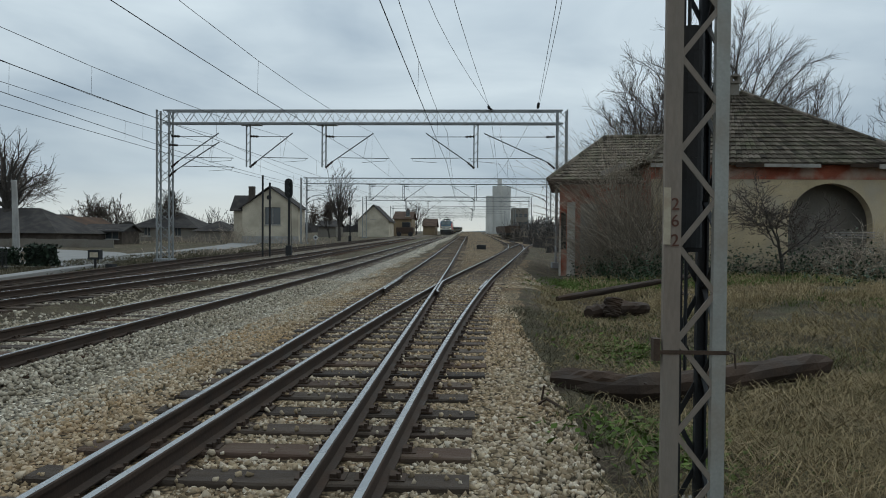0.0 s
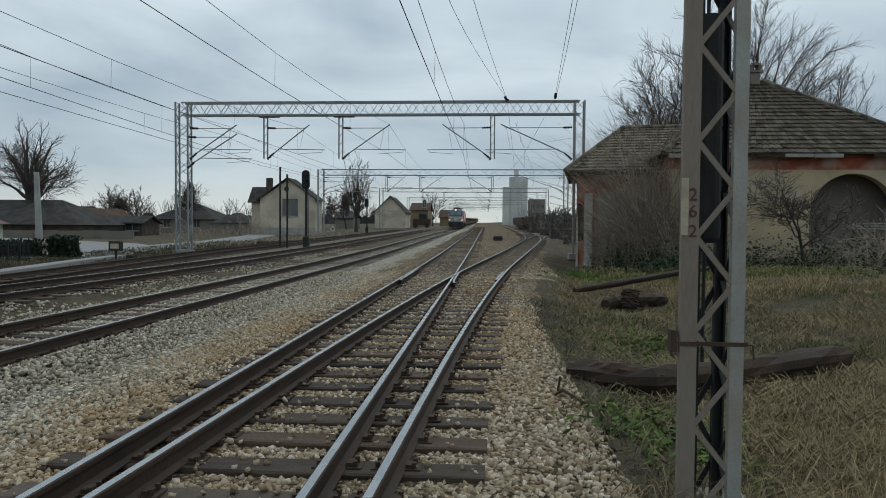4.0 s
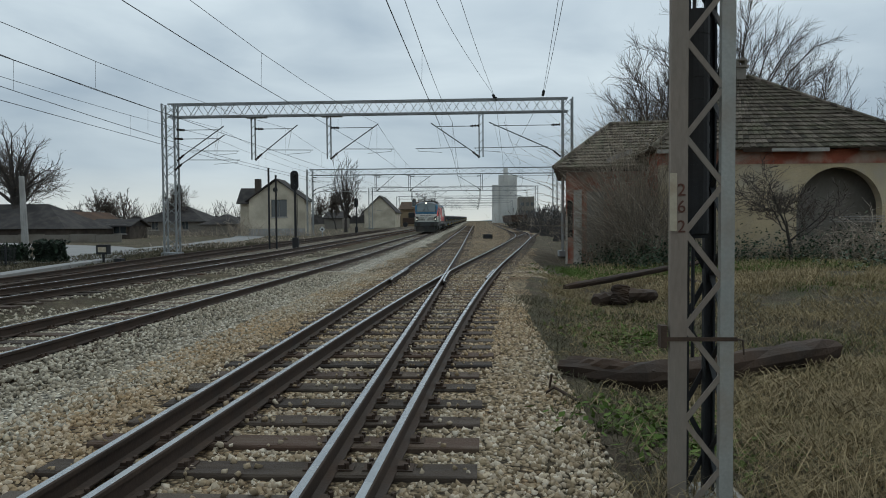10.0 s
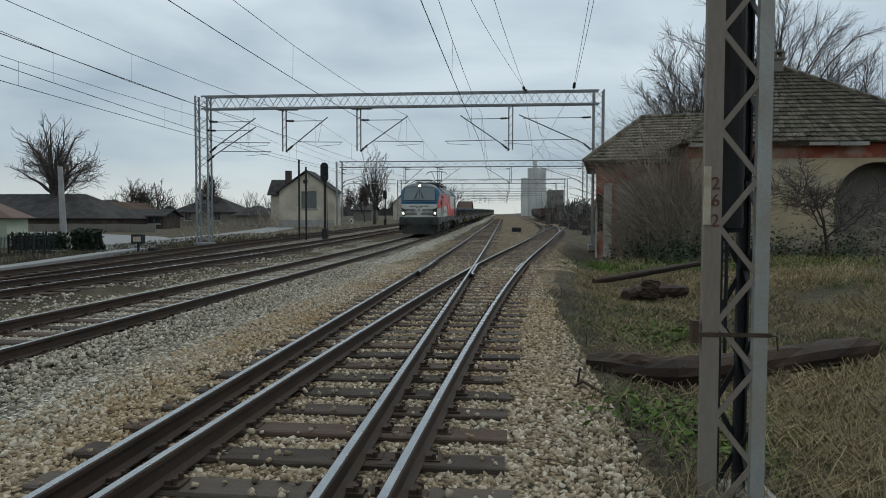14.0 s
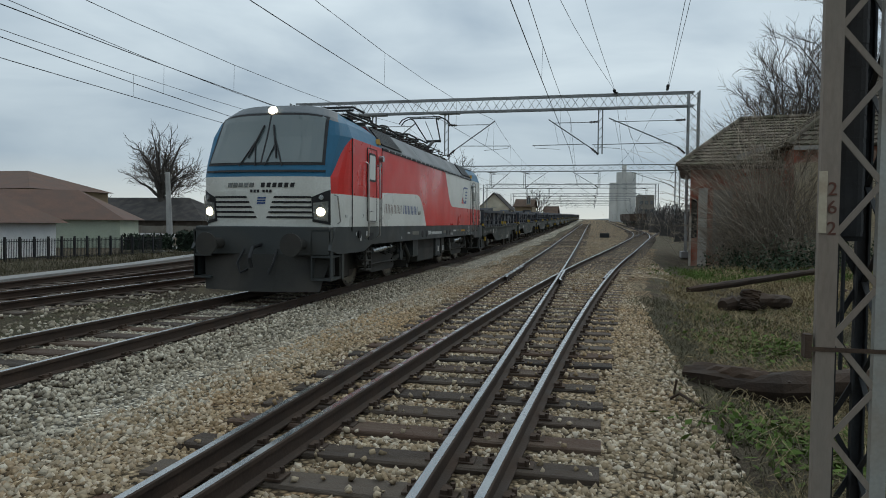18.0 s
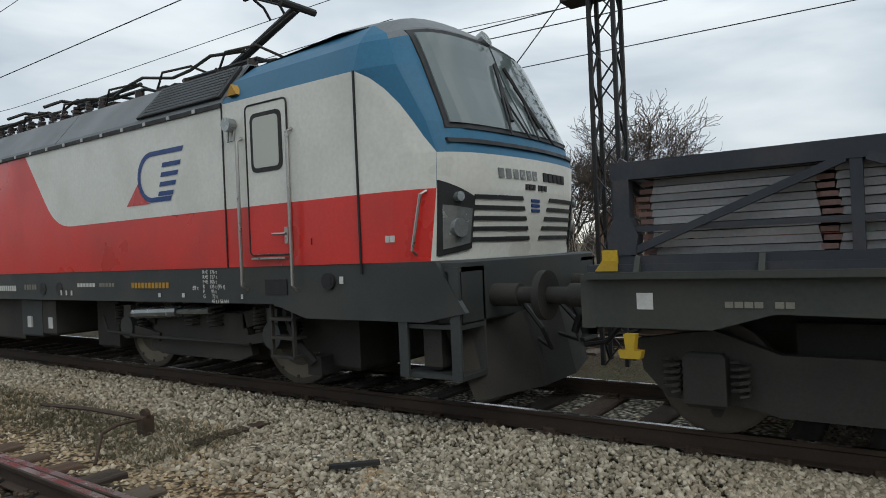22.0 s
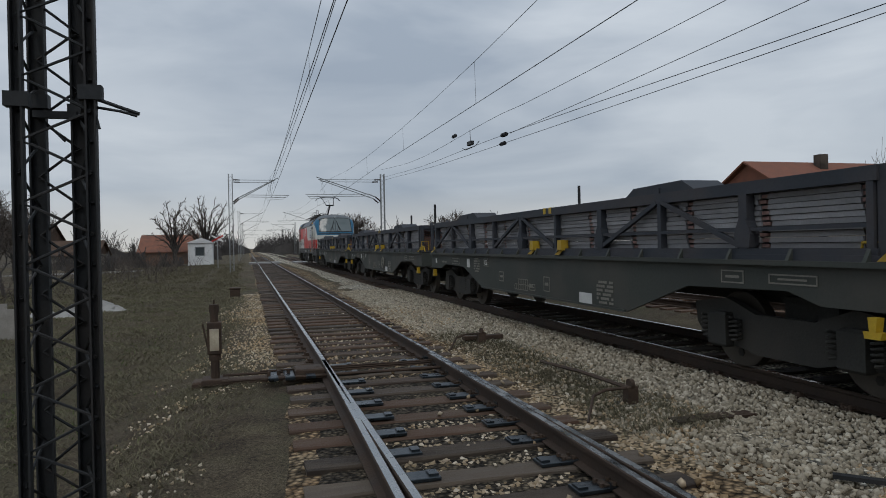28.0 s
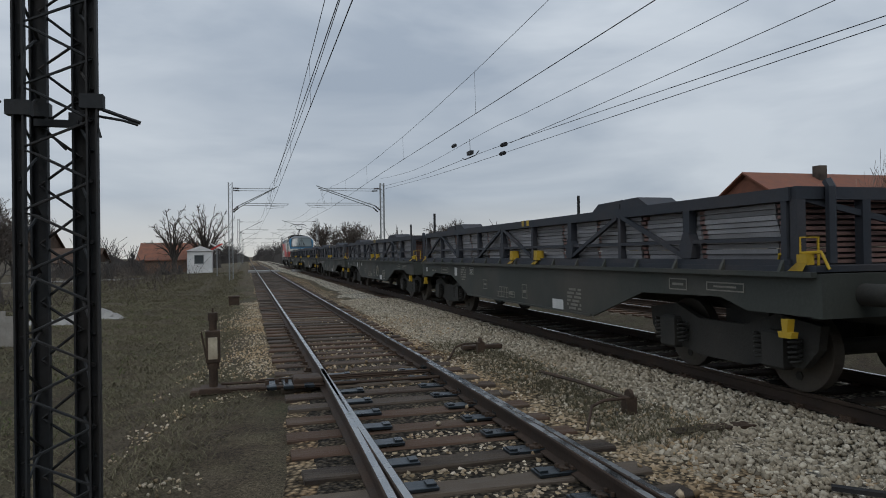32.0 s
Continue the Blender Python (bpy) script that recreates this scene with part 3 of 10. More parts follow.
def strip(name, x_a, x_b, ys, lift, material, label):
    """A bed laid a few millimetres over the ground between two edge lines."""
    v, f = [], []
    k = 14
    for y in ys:
        a, b = x_a(y), x_b(y)
        x = np.linspace(a, b, k)
        z = ground_z(x, y + 0 * x) + lift
        z[0] -= lift + 0.02
        z[-1] -= lift + 0.02
        v += list(zip(x.tolist(), [float(y)] * k, z.tolist()))
    for i in range(len(ys) - 1):
        for j in range(k - 1):
            f.append((i * k + j, i * k + j + 1, (i + 1) * k + j + 1, (i + 1) * k + j))
    g = Geo()
    g.v, g.f, g.s = v, f, [0] * len(f)
    return setting(name, g, material, label, True, "ballast")


def wob(y, s):
    return 0.12 * math.sin(y * 0.9 + s) + 0.07 * math.sin(y * 2.3 + 2 * s) + 0.05 * math.sin(y * 5.1 + s)


long_y = [-600, -300, -150, -90, -60, -45, -38] + [i * 0.5 for i in range(-64, 121)] + [64, 70, 80, 95, 120, 160, 220, 320, 600]
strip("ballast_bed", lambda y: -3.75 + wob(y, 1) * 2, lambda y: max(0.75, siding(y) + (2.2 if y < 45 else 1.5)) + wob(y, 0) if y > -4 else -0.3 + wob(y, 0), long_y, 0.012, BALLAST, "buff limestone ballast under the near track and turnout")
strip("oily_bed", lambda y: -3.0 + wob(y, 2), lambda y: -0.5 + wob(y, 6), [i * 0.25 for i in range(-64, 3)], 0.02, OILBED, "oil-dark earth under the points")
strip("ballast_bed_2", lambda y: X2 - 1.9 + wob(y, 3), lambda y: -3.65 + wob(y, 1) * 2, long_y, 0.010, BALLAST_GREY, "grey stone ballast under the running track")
strip("ballast_bed_3", lambda y: X4 - 1.7 + wob(y, 5), lambda y: X3 + 1.75 + wob(y, 4), long_y, 0.008, DIRT, "dark oily ballast under the yard tracks")

# ---- rails ----
PROFILE = [(-0.067, -0.16), (0.067, -0.16), (0.067, -0.149), (0.012, -0.135), (0.009, -0.05), (0.034, -0.036), (0.035, -0.008), (0.026, 0.0), (-0.026, 0.0), (-0.035, -0.008), (-0.034, -0.036), (-0.009, -0.05), (-0.012, -0.135), (-0.067, -0.149)]


def rail_geo(line, top_shift=0.0):
    """A rail of true section along a line of (x, y)."""
    g = Geo()
    n = len(PROFILE)
    for i, (x, y) in enumerate(line):
        a, b = line[max(i - 1, 0)], line[min(i + 1, len(line) - 1)]
        d = Vector((b[0] - a[0], b[1] - a[1])).normalized()
        side = Vector((d.y, -d.x))
        for u, w in PROFILE:
            g.v.append((x + side.x * u, y + side.y * u, w + top_shift + float(grade(y))))
    for i in range(len(line) - 1):
        for j in range(n):
            k = (j + 1) % n
            g.f.append((i * n + j, i * n + k, (i + 1) * n + k, (i + 1) * n + j))
            g.s.append(1 if j == 7 else 0)
    g.f.append(tuple(reversed(range(n))))
    g.f.append(tuple(range((len(line) - 1) * n, len(line) * n)))
    g.s += [0, 0]
    return g


RAILMATS = [RAIL_SIDE, RAIL_TOP]


def span(a, b, step=1.0):
    n = max(2, int(abs(b - a) / step) + 1)
    return [a + (b - a) * i / (n - 1) for i in range(n)]


track1 = tagged(thing("railway_track", "straight running track with worn timber sleepers and a turnout", "railway track"), kind="structure")
HALF = GAUGE / 2
far_a, far_b = -500, 500
part("rail", rail_geo([(X1 - HALF, y) for y in [far_a, -60, 0, 14] + span(18, 54, 4) + [far_b]]), RAILMATS, track1, "stock rail with a polished head")
# the right-hand rail of the straight route is broken at the crossing nose
NOSE = TOE + RADIUS * (math.sqrt(ENTRY * ENTRY + 2 * GAUGE / RADIUS) - ENTRY)
part("rail", rail_geo([(X1 + HALF, y) for y in (TOE + 0.3, -4, 0, 8, 14, 18, NOSE - 0.5)]), RAILMATS, track1, "inner closure rail")
part("rail", rail_geo([(X1 + HALF, y) for y in [NOSE - 0.35, NOSE + 3] + span(27, 54, 4) + [far_b]]), RAILMATS, track1)
part("rail", rail_geo([(X1 + HALF, y) for y in (far_a, -60, TOE - 0.02)]), RAILMATS, track1)
br_line = span(TOE, 24, 1.0) + span(26, 100, 2.0) + [140, 300]
part("rail", rail_geo([(branch(y) + HALF, y) for y in br_line]), RAILMATS, track1, "curved stock rail of the branch")
part("rail", rail_geo([(branch(y) - HALF + (0.05 * max(0, 1 - (y - TOE) / 4)), y) for y in span(TOE + 0.3, NOSE - 0.5, 0.7)]), RAILMATS, track1, "curved closure rail of the branch")
part("rail", rail_geo([(branch(y) - HALF, y) for y in [NOSE - 0.35] + span(NOSE + 0.5, 100, 2.0) + [140, 300]]), RAILMATS, track1)
# wing and check rails at the crossing
for x, y0, y1, fl in ((X1 + HALF + 0.085, NOSE - 2.6, NOSE + 1.2, 1), (X1 - HALF + 0.075, NOSE - 2, NOSE + 2, 0)):
    part("check_rail", rail_geo([(x + (0.06 if fl else 0.05), y0 - 0.5), (x, y0), (x, y1), (x + 0.05, y1 + 0.4)]), RAILMATS, track1)
part("check_rail", rail_geo([(branch(y) + HALF - 0.075, y) for y in span(NOSE - 2, NOSE + 2, 1)]), RAILMATS, track1)


def yard4(y):
    """Middle of the last yard track, which runs together with its neighbour towards the throat."""
    return X3 - 4.5 * float(smooth(-8, 42, y))


track2 = tagged(thing("railway_track", "running track carrying the freight train on grey ballast", "railway track"), kind="structure")
track3 = tagged(thing("railway_track", "rust-brown yard track on dark ballast", "railway track"), kind="structure")
track4 = tagged(thing("railway_track", "rust-brown yard track beside a concrete edge", "railway track"), kind="structure")
for tr, x in ((track2, X2), (track3, X3), (track4, X4)):
    for s in (-1, 1):
        part("rail", rail_geo([((x if tr is not track4 else yard4(y)) + s * HALF, y) for y in ([far_a, -60, 0, 14] if tr is not track4 else [-14, -8]) + ([] if tr is not track4 else span(-4, 14, 3)) + span(18, 54, 4) + [far_b]]), RAILMATS if tr is track2 else [RAIL_SIDE, CAST if tr is track4 else RAIL_TOP], tr)
# ladder track that leaves track three for track two in the yard throat
part("rail", rail_geo([(X3 + HALF + (X2 - X3) * float(smooth(-15, -75, y)), y) for y in span(-90, -14, 4)]), RAILMATS, track3)
part("rail", rail_geo([(X3 - HALF + (X2 - X3) * float(smooth(-15, -75, y)), y) for y in span(-90, -14, 4)]), RAILMATS, track3)
# the siding that goes straight on towards the silo where the branch bends back
track5 = tagged(thing("railway_track", "rusty siding towards the grain silo", "railway track"), kind="structure")
for s in (-1, 1):
    part("rail", rail_geo([(siding(y) + s * HALF, y) for y in span(FORK + (9.0 if s < 0 else 0.2), 84, 1.5)]), [RAIL_SIDE, RAIL_TOP], track5)

# ---- sleepers ----
def sleeper_mesh(length, seed, wide=0.26):
    r = random.Random(seed)
    g = Geo()
    n = 6
    rings = []
    for i in range(n + 1):
        x = -length / 2 + length * i / n
        j = [r.uniform(-0.008, 0.008) for _ in range(6)]
        w = wide / 2
        c = 0.014
        rings.append([(x + j[5] * (i in (0, n)) * 2, -w + j[0], -0.32), (x, w + j[1], -0.32), (x, w + j[1], -0.165 - c + j[2]), (x, w - c, -0.165 + j[3] * 0.4), (x, -w + c, -0.165 + j[4] * 0.4), (x, -w + j[0], -0.165 - c)])
    g.loft(rings)
    return mesh("sleeper", g, SLEEPER)


slp = {}


def sleeper(tr, x, y, length, r):
    key = (round(length * 5) / 5, r.randrange(4))
    if key not in slp:
        slp[key] = sleeper_mesh(key[0], key[1] + 11)
    ob = again("sleeper", slp[key], tr, (x + r.uniform(-0.04, 0.04), y + r.uniform(-0.03, 0.03), r.uniform(-0.012, 0.008) + float(grade(y))), r.uniform(-0.015, 0.015) + (math.pi if r.random() < 0.5 else 0))
    return ob


def chair_mesh():
    """Base plate with clips and screws for one rail seat."""
    g = Geo()
    g.box(-0.17, 0.17, -0.075, 0.075, -0.166, -0.150)
    for s in (-1, 1):
        g.box(s * 0.095 - 0.03, s * 0.095 + 0.03, -0.05, 0.05, -0.15, -0.125)
        for t in (-1, 1):
            g.disc((s * 0.125, t * 0.045, -0.135), (0, 0, 1), 0.017, 0.025, 6)
    return mesh("chair", g, CAST)


CHAIR = chair_mesh()


def slide_mesh():
    """Blue-black slide plate under a switch blade."""
    g = Geo()
    g.box(-0.12, 0.30, -0.085, 0.085, -0.163, -0.135, 0, 0.004)
    g.box(-0.11, -0.03, -0.06, 0.06, -0.135, -0.10)
    g.box(0.22, 0.29, -0.05, 0.05, -0.135, -0.120)
    return mesh("slide_plate", g, PLATE)


SLIDE = slide_mesh()
rs = random.Random(3)
y = -34.0
near_rows = []
while y < 46:
    d = y - TOE
    if -0.8 < d and y < 34:
        right = max(X1 + HALF, branch(y) + HALF) + 0.52
        left = X1 - HALF - 0.52
        length = right - left
        length = min(length, 5.0)
    else:
        length, left = 2.6, X1 - 1.3
        right = left + length
    sleeper(track1, (left + right) / 2 + (rs.uniform(0, 0.12) if 0 < y < 12 else 0), y, length, rs)
    near_rows.append(y)
    if -16 < y < 24:
        for xr in sorted({X1 - HALF, X1 + HALF, round(branch(y) + HALF, 3), round(branch(y) - HALF, 3)}):
            if d < 0 and xr not in (X1 - HALF, X1 + HALF):
                continue
            if 0 < d < 6.5 and abs(xr - (X1 + HALF)) < 0.3:
                continue
            again("chair", CHAIR, track1, (xr, y, float(grade(y))))
        if 0 <= d < 7.5:
            again("slide_plate", SLIDE, track1, (branch(y) + HALF - 0.12, y, 0), math.pi)
            again("slide_plate", SLIDE, track1, (X1 - HALF + 0.1, y, 0))
    y += 0.6 if d < 0 else 0.585
y = -30.0
while y < 46:
    if abs(y) < 30:
        sleeper(track2, X2, y, 2.6, rs)
        if -12 < y < 14:
            for s in (-1, 1):
                again("chair", CHAIR, track2, (X2 + s * HALF, y, float(grade(y))))
    y += 0.62
for tr, x in ((track3, X3), (track4, X4)):
    y = -12.0 if tr is track3 else 6.0
    while y < 44:
        sleeper(tr, x if tr is track3 else yard4(y), y, 2.6, rs)
        y += 0.65
# the rest of the sleepers, far up and down the line, joined track by track
for tr, x, ranges in ((track1, X1, ((-130, -34), (46, 170))), (track2, X2, ((-120, -30), (30, 160))), (track3, X3, ((-60, -12), (44, 120))), (track4, X4, ((44, 120),))):
    g = Geo()
    for a, b in ranges:
        y = a
        while y < b:
            zz = float(grade(y))
            g.box(x - 1.3, x + 1.3, y - 0.13, y + 0.13, zz - 0.3, zz - 0.166 + rs.uniform(-0.01, 0.004))
            y += 0.6
    tagged(part("far_sleepers", g, SLEEPER, tr, "rows of far timber sleepers"), kind="stuff")
g = Geo()
y = 34.2
while y < 95:
    b = branch(y)
    zz = float(grade(y))
    g.box(b - 1.3, b + 1.3, y - 0.13, y + 0.13, zz - 0.3, zz - 0.166)
    y += 0.6
tagged(part("far_sleepers", g, SLEEPER, track1, "timber sleepers of the branch"), kind="stuff")


# ---- loose stones of the ballast ----
def stones(name, material, label, spots, lo, hi, sink=0.35):
    """Many small angular stones, each a crooked block of its own."""
    n = len(spots)
    base = np.array([(-1, -1, -1), (1, -1, -1), (1, 1, -1), (-1, 1, -1), (-1, -1, 1), (1, -1, 1), (1, 1, 1), (-1, 1, 1)], float)
    faces = np.array([(3, 2, 1, 0), (4, 5, 6, 7), (0, 1, 5, 4), (1, 2, 6, 5), (2, 3, 7, 6), (3, 0, 4, 7)])
    size = rng_s.uniform(lo, hi, (n, 1, 1)) * rng_s.uniform(0.6, 1.15, (n, 1, 3))
    pts = base[None] * (0.72 + rng_s.uniform(-0.38, 0.28, (n, 8, 3))) * size
    a, b, c = rng_s.uniform(0, 2 * np.pi, (3, n))
    b = b * 0.2

    def rot(u, v, ang, p):
        q = p.copy()
        ca, sa = np.cos(ang)[:, None], np.sin(ang)[:, None]
        q[..., u] = p[..., u] * ca - p[..., v] * sa
        q[..., v] = p[..., u] * sa + p[..., v] * ca
        return q
    pts = rot(0, 1, a, rot(1, 2, b, rot(0, 2, c * 0.15, pts)))
    z = ground_z(spots[:, 0], spots[:, 1]) + size.mean((1, 2)) * (1 - sink * 2)
    z = z + spots[:, 2] if spots.shape[1] > 2 else z
    pts += np.stack([spots[:, 0], spots[:, 1], z], -1)[:, None]
    me = bpy.data.meshes.new(name)
    me.from_pydata(pts.reshape(-1, 3).tolist(), [], (faces[None] + 8 * np.arange(n)[:, None, None]).reshape(-1, 4).tolist())
    me.materials.append(material)
    me.polygons.foreach_set("use_smooth", [True] * len(me.polygons))
    return tagged(new(name, me), label, "ballast", kind="stuff")


def scatter(n, x0, x1, ya, yb, near=4.0):
    """Spots, denser towards the standing place."""
    u = rng_s.uniform(0, 1, n)
    y = ya + (yb - ya) * u ** 1.9
    return np.stack([rng_s.uniform(x0, x1, n), y], -1)


def keep_off_sleepers(p, strays=0.03):
    """Stones lie between the sleepers; a few strays lie on them."""
    x = p[:, 0]
    rows = np.array(near_rows)
    k = np.abs(p[:, 1][:, None] - rows[None]).min(1)
    br = np.vectorize(branch)(p[:, 1])
    on_len = (x > X1 - 1.32) & (x < np.maximum(X1, br) + 1.3)
    rails = np.minimum.reduce([np.abs(x - X1 - HALF), np.abs(x - X1 + HALF), np.abs(x - br - HALF), np.abs(x - br + HALF)])
    free = rng_s.uniform(0, 1, len(p)) < strays
    lift = np.where(free & on_len & (k <= 0.155), 0.05, 0.0)
    q = np.column_stack([p[:, :2], lift])
    return q[(~on_len | (k > 0.155) | free) & ((rails > 0.1) | ~on_len)]


def drift(p, seed, cut):
    """Thin the stones out in patches where soil lies open."""
    v = np.sin(p[:, 0] * 1.3 + seed) * np.sin(p[:, 1] * 0.8 + seed * 2) + 0.5 * np.sin(p[:, 0] * 3.1 - p[:, 1] * 2.3)
    return p[v > cut]


front = keep_off_sleepers(scatter(60000, -4.1, 0.95, 2.2, 24), 0.07)
front = np.concatenate([front, keep_off_sleepers(np.stack([rng_s.uniform(-4.3, 0.7, 6500), rng_s.uniform(-1.2, 2.6, 6500)], -1)), keep_off_sleepers(scatter(12000, -4.3, 2.6, 22, 46))])
fork = np.stack([rng_s.uniform(-1, 9, 9000), rng_s.uniform(30, 60, 9000)], -1)
fork = fork[(fork[:, 0] > X1 + 0.9) & (fork[:, 0] < np.vectorize(siding)(fork[:, 1]) - 0.85)]
front = np.concatenate([front, np.column_stack([fork, 0 * fork[:, 0]])])
stones("ballast_stones", STONE, "loose buff limestone ballast stones", front, 0.0135, 0.032)
front_grey = scatter(40000, -8.2, -3.5, -1.0, 24)
r2 = np.minimum(np.abs(front_grey[:, 0] - X2 - HALF), np.abs(front_grey[:, 0] - X2 + HALF))
front_grey = front_grey[r2 > 0.1]


def heap(p):
    """The stones are heaped over the sleeper ends of the running track."""
    side_ = np.abs(p[:, 0] - X2)
    return np.column_stack([p[:, :2], 0.05 * smooth(0.8, 1.0, side_) * smooth(2.3, 1.3, side_)])


front_grey = heap(front_grey)
stones("ballast_stones", STONE_GREY, "loose grey ballast stones beside the running track", front_grey, 0.014, 0.033)
back = keep_off_sleepers(np.stack([rng_s.uniform(-4.4, -0.9, 24000), -1.0 - 17 * rng_s.uniform(0, 1, 24000) ** 1.7], -1))
hump = (np.abs(back[:, 0] + 3.8) < 0.55) & (back[:, 1] < -5.8) & (back[:, 1] > -11)
back = back[~hump | (rng_s.uniform(0, 1, len(back)) < 0.3)]
back = drift(back, 0.7, -0.5)
stones("ballast_stones", STONE, "loose buff ballast stones by the points", back, 0.013, 0.031)
back2 = np.stack([rng_s.uniform(-5.75, -3.3, 38000), 1.0 - 26 * rng_s.uniform(0, 1, 38000) ** 1.6], -1)
back2 = back2[np.abs(back2[:, 0] - X2 - HALF) > 0.1]
hump = (back2[:, 0] > -4.3) & (back2[:, 1] < -5.8) & (back2[:, 1] > -11)
back2 = back2[~hump | (rng_s.uniform(0, 1, len(back2)) < 0.3)]
back2 = heap(back2)
stones("ballast_stones", STONE_GREY, "loose grey ballast stones beside the train", back2, 0.0135, 0.033)
verge = np.concatenate([drift(np.stack([rng_s.uniform(-0.95, 1.2, 5000), -1.5 - 20 * rng_s.uniform(0, 1, 5000) ** 1.5], -1), 2.0, 0.1), np.stack([rng_s.normal(-0.3, 0.35, 3600), rng_s.uniform(-26, -10, 3600)], -1)])
verge = verge[verge[:, 0] > -1.0 + 0.55 * (verge[:, 1] < -9)]
stones("ballast_stones", STONE, "thin stones trodden into the verge", verge, 0.009, 0.022, 0.42)
far_side = np.stack([rng_s.uniform(-13.2, -7.5, 15000), 1 + 46 * rng_s.uniform(0, 1, 15000)], -1)
r3 = np.minimum(np.abs(far_side[:, 0] - X3 - HALF), np.abs(far_side[:, 0] - X3 + HALF))
far_side = far_side[r3 > 0.12]
stones("ballast_stones", STONE_GREY, "loose stones between the yard tracks", drift(far_side, 4.0, -0.45), 0.02, 0.045)

# ---- lattice masts, portals and wires ----
def truss(g, p, q, w, d, chord, bays, lace, side=(1, 0, 0), deep=(0, 1, 0), slot=0, faces=("a", "b", "c", "d")):
    """A four-chord lattice from p to q, w wide along side and d deep along deep."""
    p, q, s, t = Vector(p), Vector(q), Vector(side) * (w / 2), Vector(deep) * (d / 2)
    corners = [-s - t, s - t, s + t, -s + t]
    for c in corners:
        g.beam(p + c, q + c, chord, chord, slot)
    pairs = {"a": (0, 1), "b": (1, 2), "c": (2, 3), "d": (3, 0)}
    for f in faces:
        i, j = pairs[f]
        for k in range(bays):
            a, b = p.lerp(q, k / bays), p.lerp(q, (k + 1) / bays)
            u, v = (i, j) if k % 2 == 0 else (j, i)
            g.beam(a + corners[u], b + corners[v], lace, lace * 0.5, slot)
    return g


def insulator(g, p, q, r=0.06, slot=1, sheds=6):
    p, q = Vector(p), Vector(q)
    for k in range(sheds):
        c = p.lerp(q, (k + 0.5) / sheds)
        g.disc(c, q - p, r if k % 2 == 0 else r * 0.7, (q - p).length / sheds * 0.35, 8, slot)
    g.tube([p, q], r * 0.45, 6, slot)


def cantilever(parent, post_x, y, z0, track_x, zb, low=False):
    """Two-tube bracket with insulators from a post to above a track."""
    g = Geo()
    d = 1 if track_x > post_x else -1
    top, bot = zb + 1.5, zb - 0.28
    reach_x = track_x + d * 0.7
    g.tube([(post_x + d * 0.6, y, top), (reach_x - d * 0.1, y, top)], 0.022, 6)
    insulator(g, (post_x + d * 0.1, y, top + 0.02), (post_x + d * 0.6, y, top), 0.075)
    g.tube([(post_x + d * 0.5, y, bot + 0.36), (reach_x + d * 0.12, y, top + 0.2)], 0.036, 6)
    insulator(g, (post_x + d * 0.08, y, bot), (post_x + d * 0.5, y, bot + 0.36), 0.08)
    g.tube([(post_x + d * 0.8, y, zb + 0.3), (reach_x + d * 1.0, y, zb + 0.26)], 0.024, 6)
    g.tube([(reach_x + d * 0.9, y, zb + 0.26), (reach_x + d * 0.85, y, zb + 0.12), (reach_x - d * 0.5, y, zb + 0.03)], 0.013, 6)
    g.tube([(reach_x - d * 0.2, y, top), (reach_x - d * 0.45, y, zb + 0.28)], 0.008, 4)
    return part("cantilever", g, [GALV_DARK, INSUL], parent, "bracket arm with brown insulators")


def portal(y, xa, xb, top, posts, full=True, grp="catenary portals across the yard"):
    """Lattice legs and beam over the tracks; posts: (x, track x) of the hung brackets."""
    z0 = float(grade(y)) - 0.15
    th = thing("catenary_portal", "grey steel lattice portal carrying the overhead line brackets", "overhead line portal", grp)
    hgt = top + float(grade(y))
    for i, x in enumerate((xa, xb)):
        g = Geo()
        truss(g, (x, y, z0), (x, y, hgt), 0.72 if i == 0 else 0.52, 0.5, 0.085, 16 if full else 9, 0.05)
        g.box(x - 0.5, x + 0.5, y - 0.4, y + 0.4, z0 - 0.2, z0 + 0.12)
        part("leg", g, GALV_DARK, th, "lattice leg")
    g = Geo()
    truss(g, (xa, y, hgt - 0.4), (xb, y, hgt - 0.4), 0.5, 0.72, 0.08, 46 if full else 26, 0.045, (0, 1, 0), (0, 0, 1), faces=("b", "d", "a"))
    part("beam", g, GALV_DARK, th, "long lattice beam")
    zb = 5.55 + float(grade(y))
    for x, tx in posts:
        if abs(x - xa) > 0.6 and abs(x - xb) > 0.6:
            g = Geo()
            for dx in (-0.11, 0.11):
                g.beam((x + dx, y, zb - 0.25), (x + dx, y, hgt - 0.75), 0.07, 0.07)
            for k in range(5):
                z = zb + k * 0.5
                g.beam((x - 0.11, y, z), (x + 0.11, y, z + 0.25), 0.03, 0.03)
            g.box(x - 0.45, x + 0.75 * (1 if tx > x else -0.6), y - 0.3, y + 0.3, hgt - 0.85, hgt - 0.76)
            part("drop_post", g, GALV_DARK, th)
        side = x + (0.3 if tx > x else -0.3) * (abs(x - xa) < 0.6 or abs(x - xb) < 0.6)
        cantilever(th, side, y, z0, tx, zb)
        if abs(x - xa) < 0.6:
            cantilever(th, side, y - 0.3, z0, tx + 0.15, zb - 0.55)
    return th


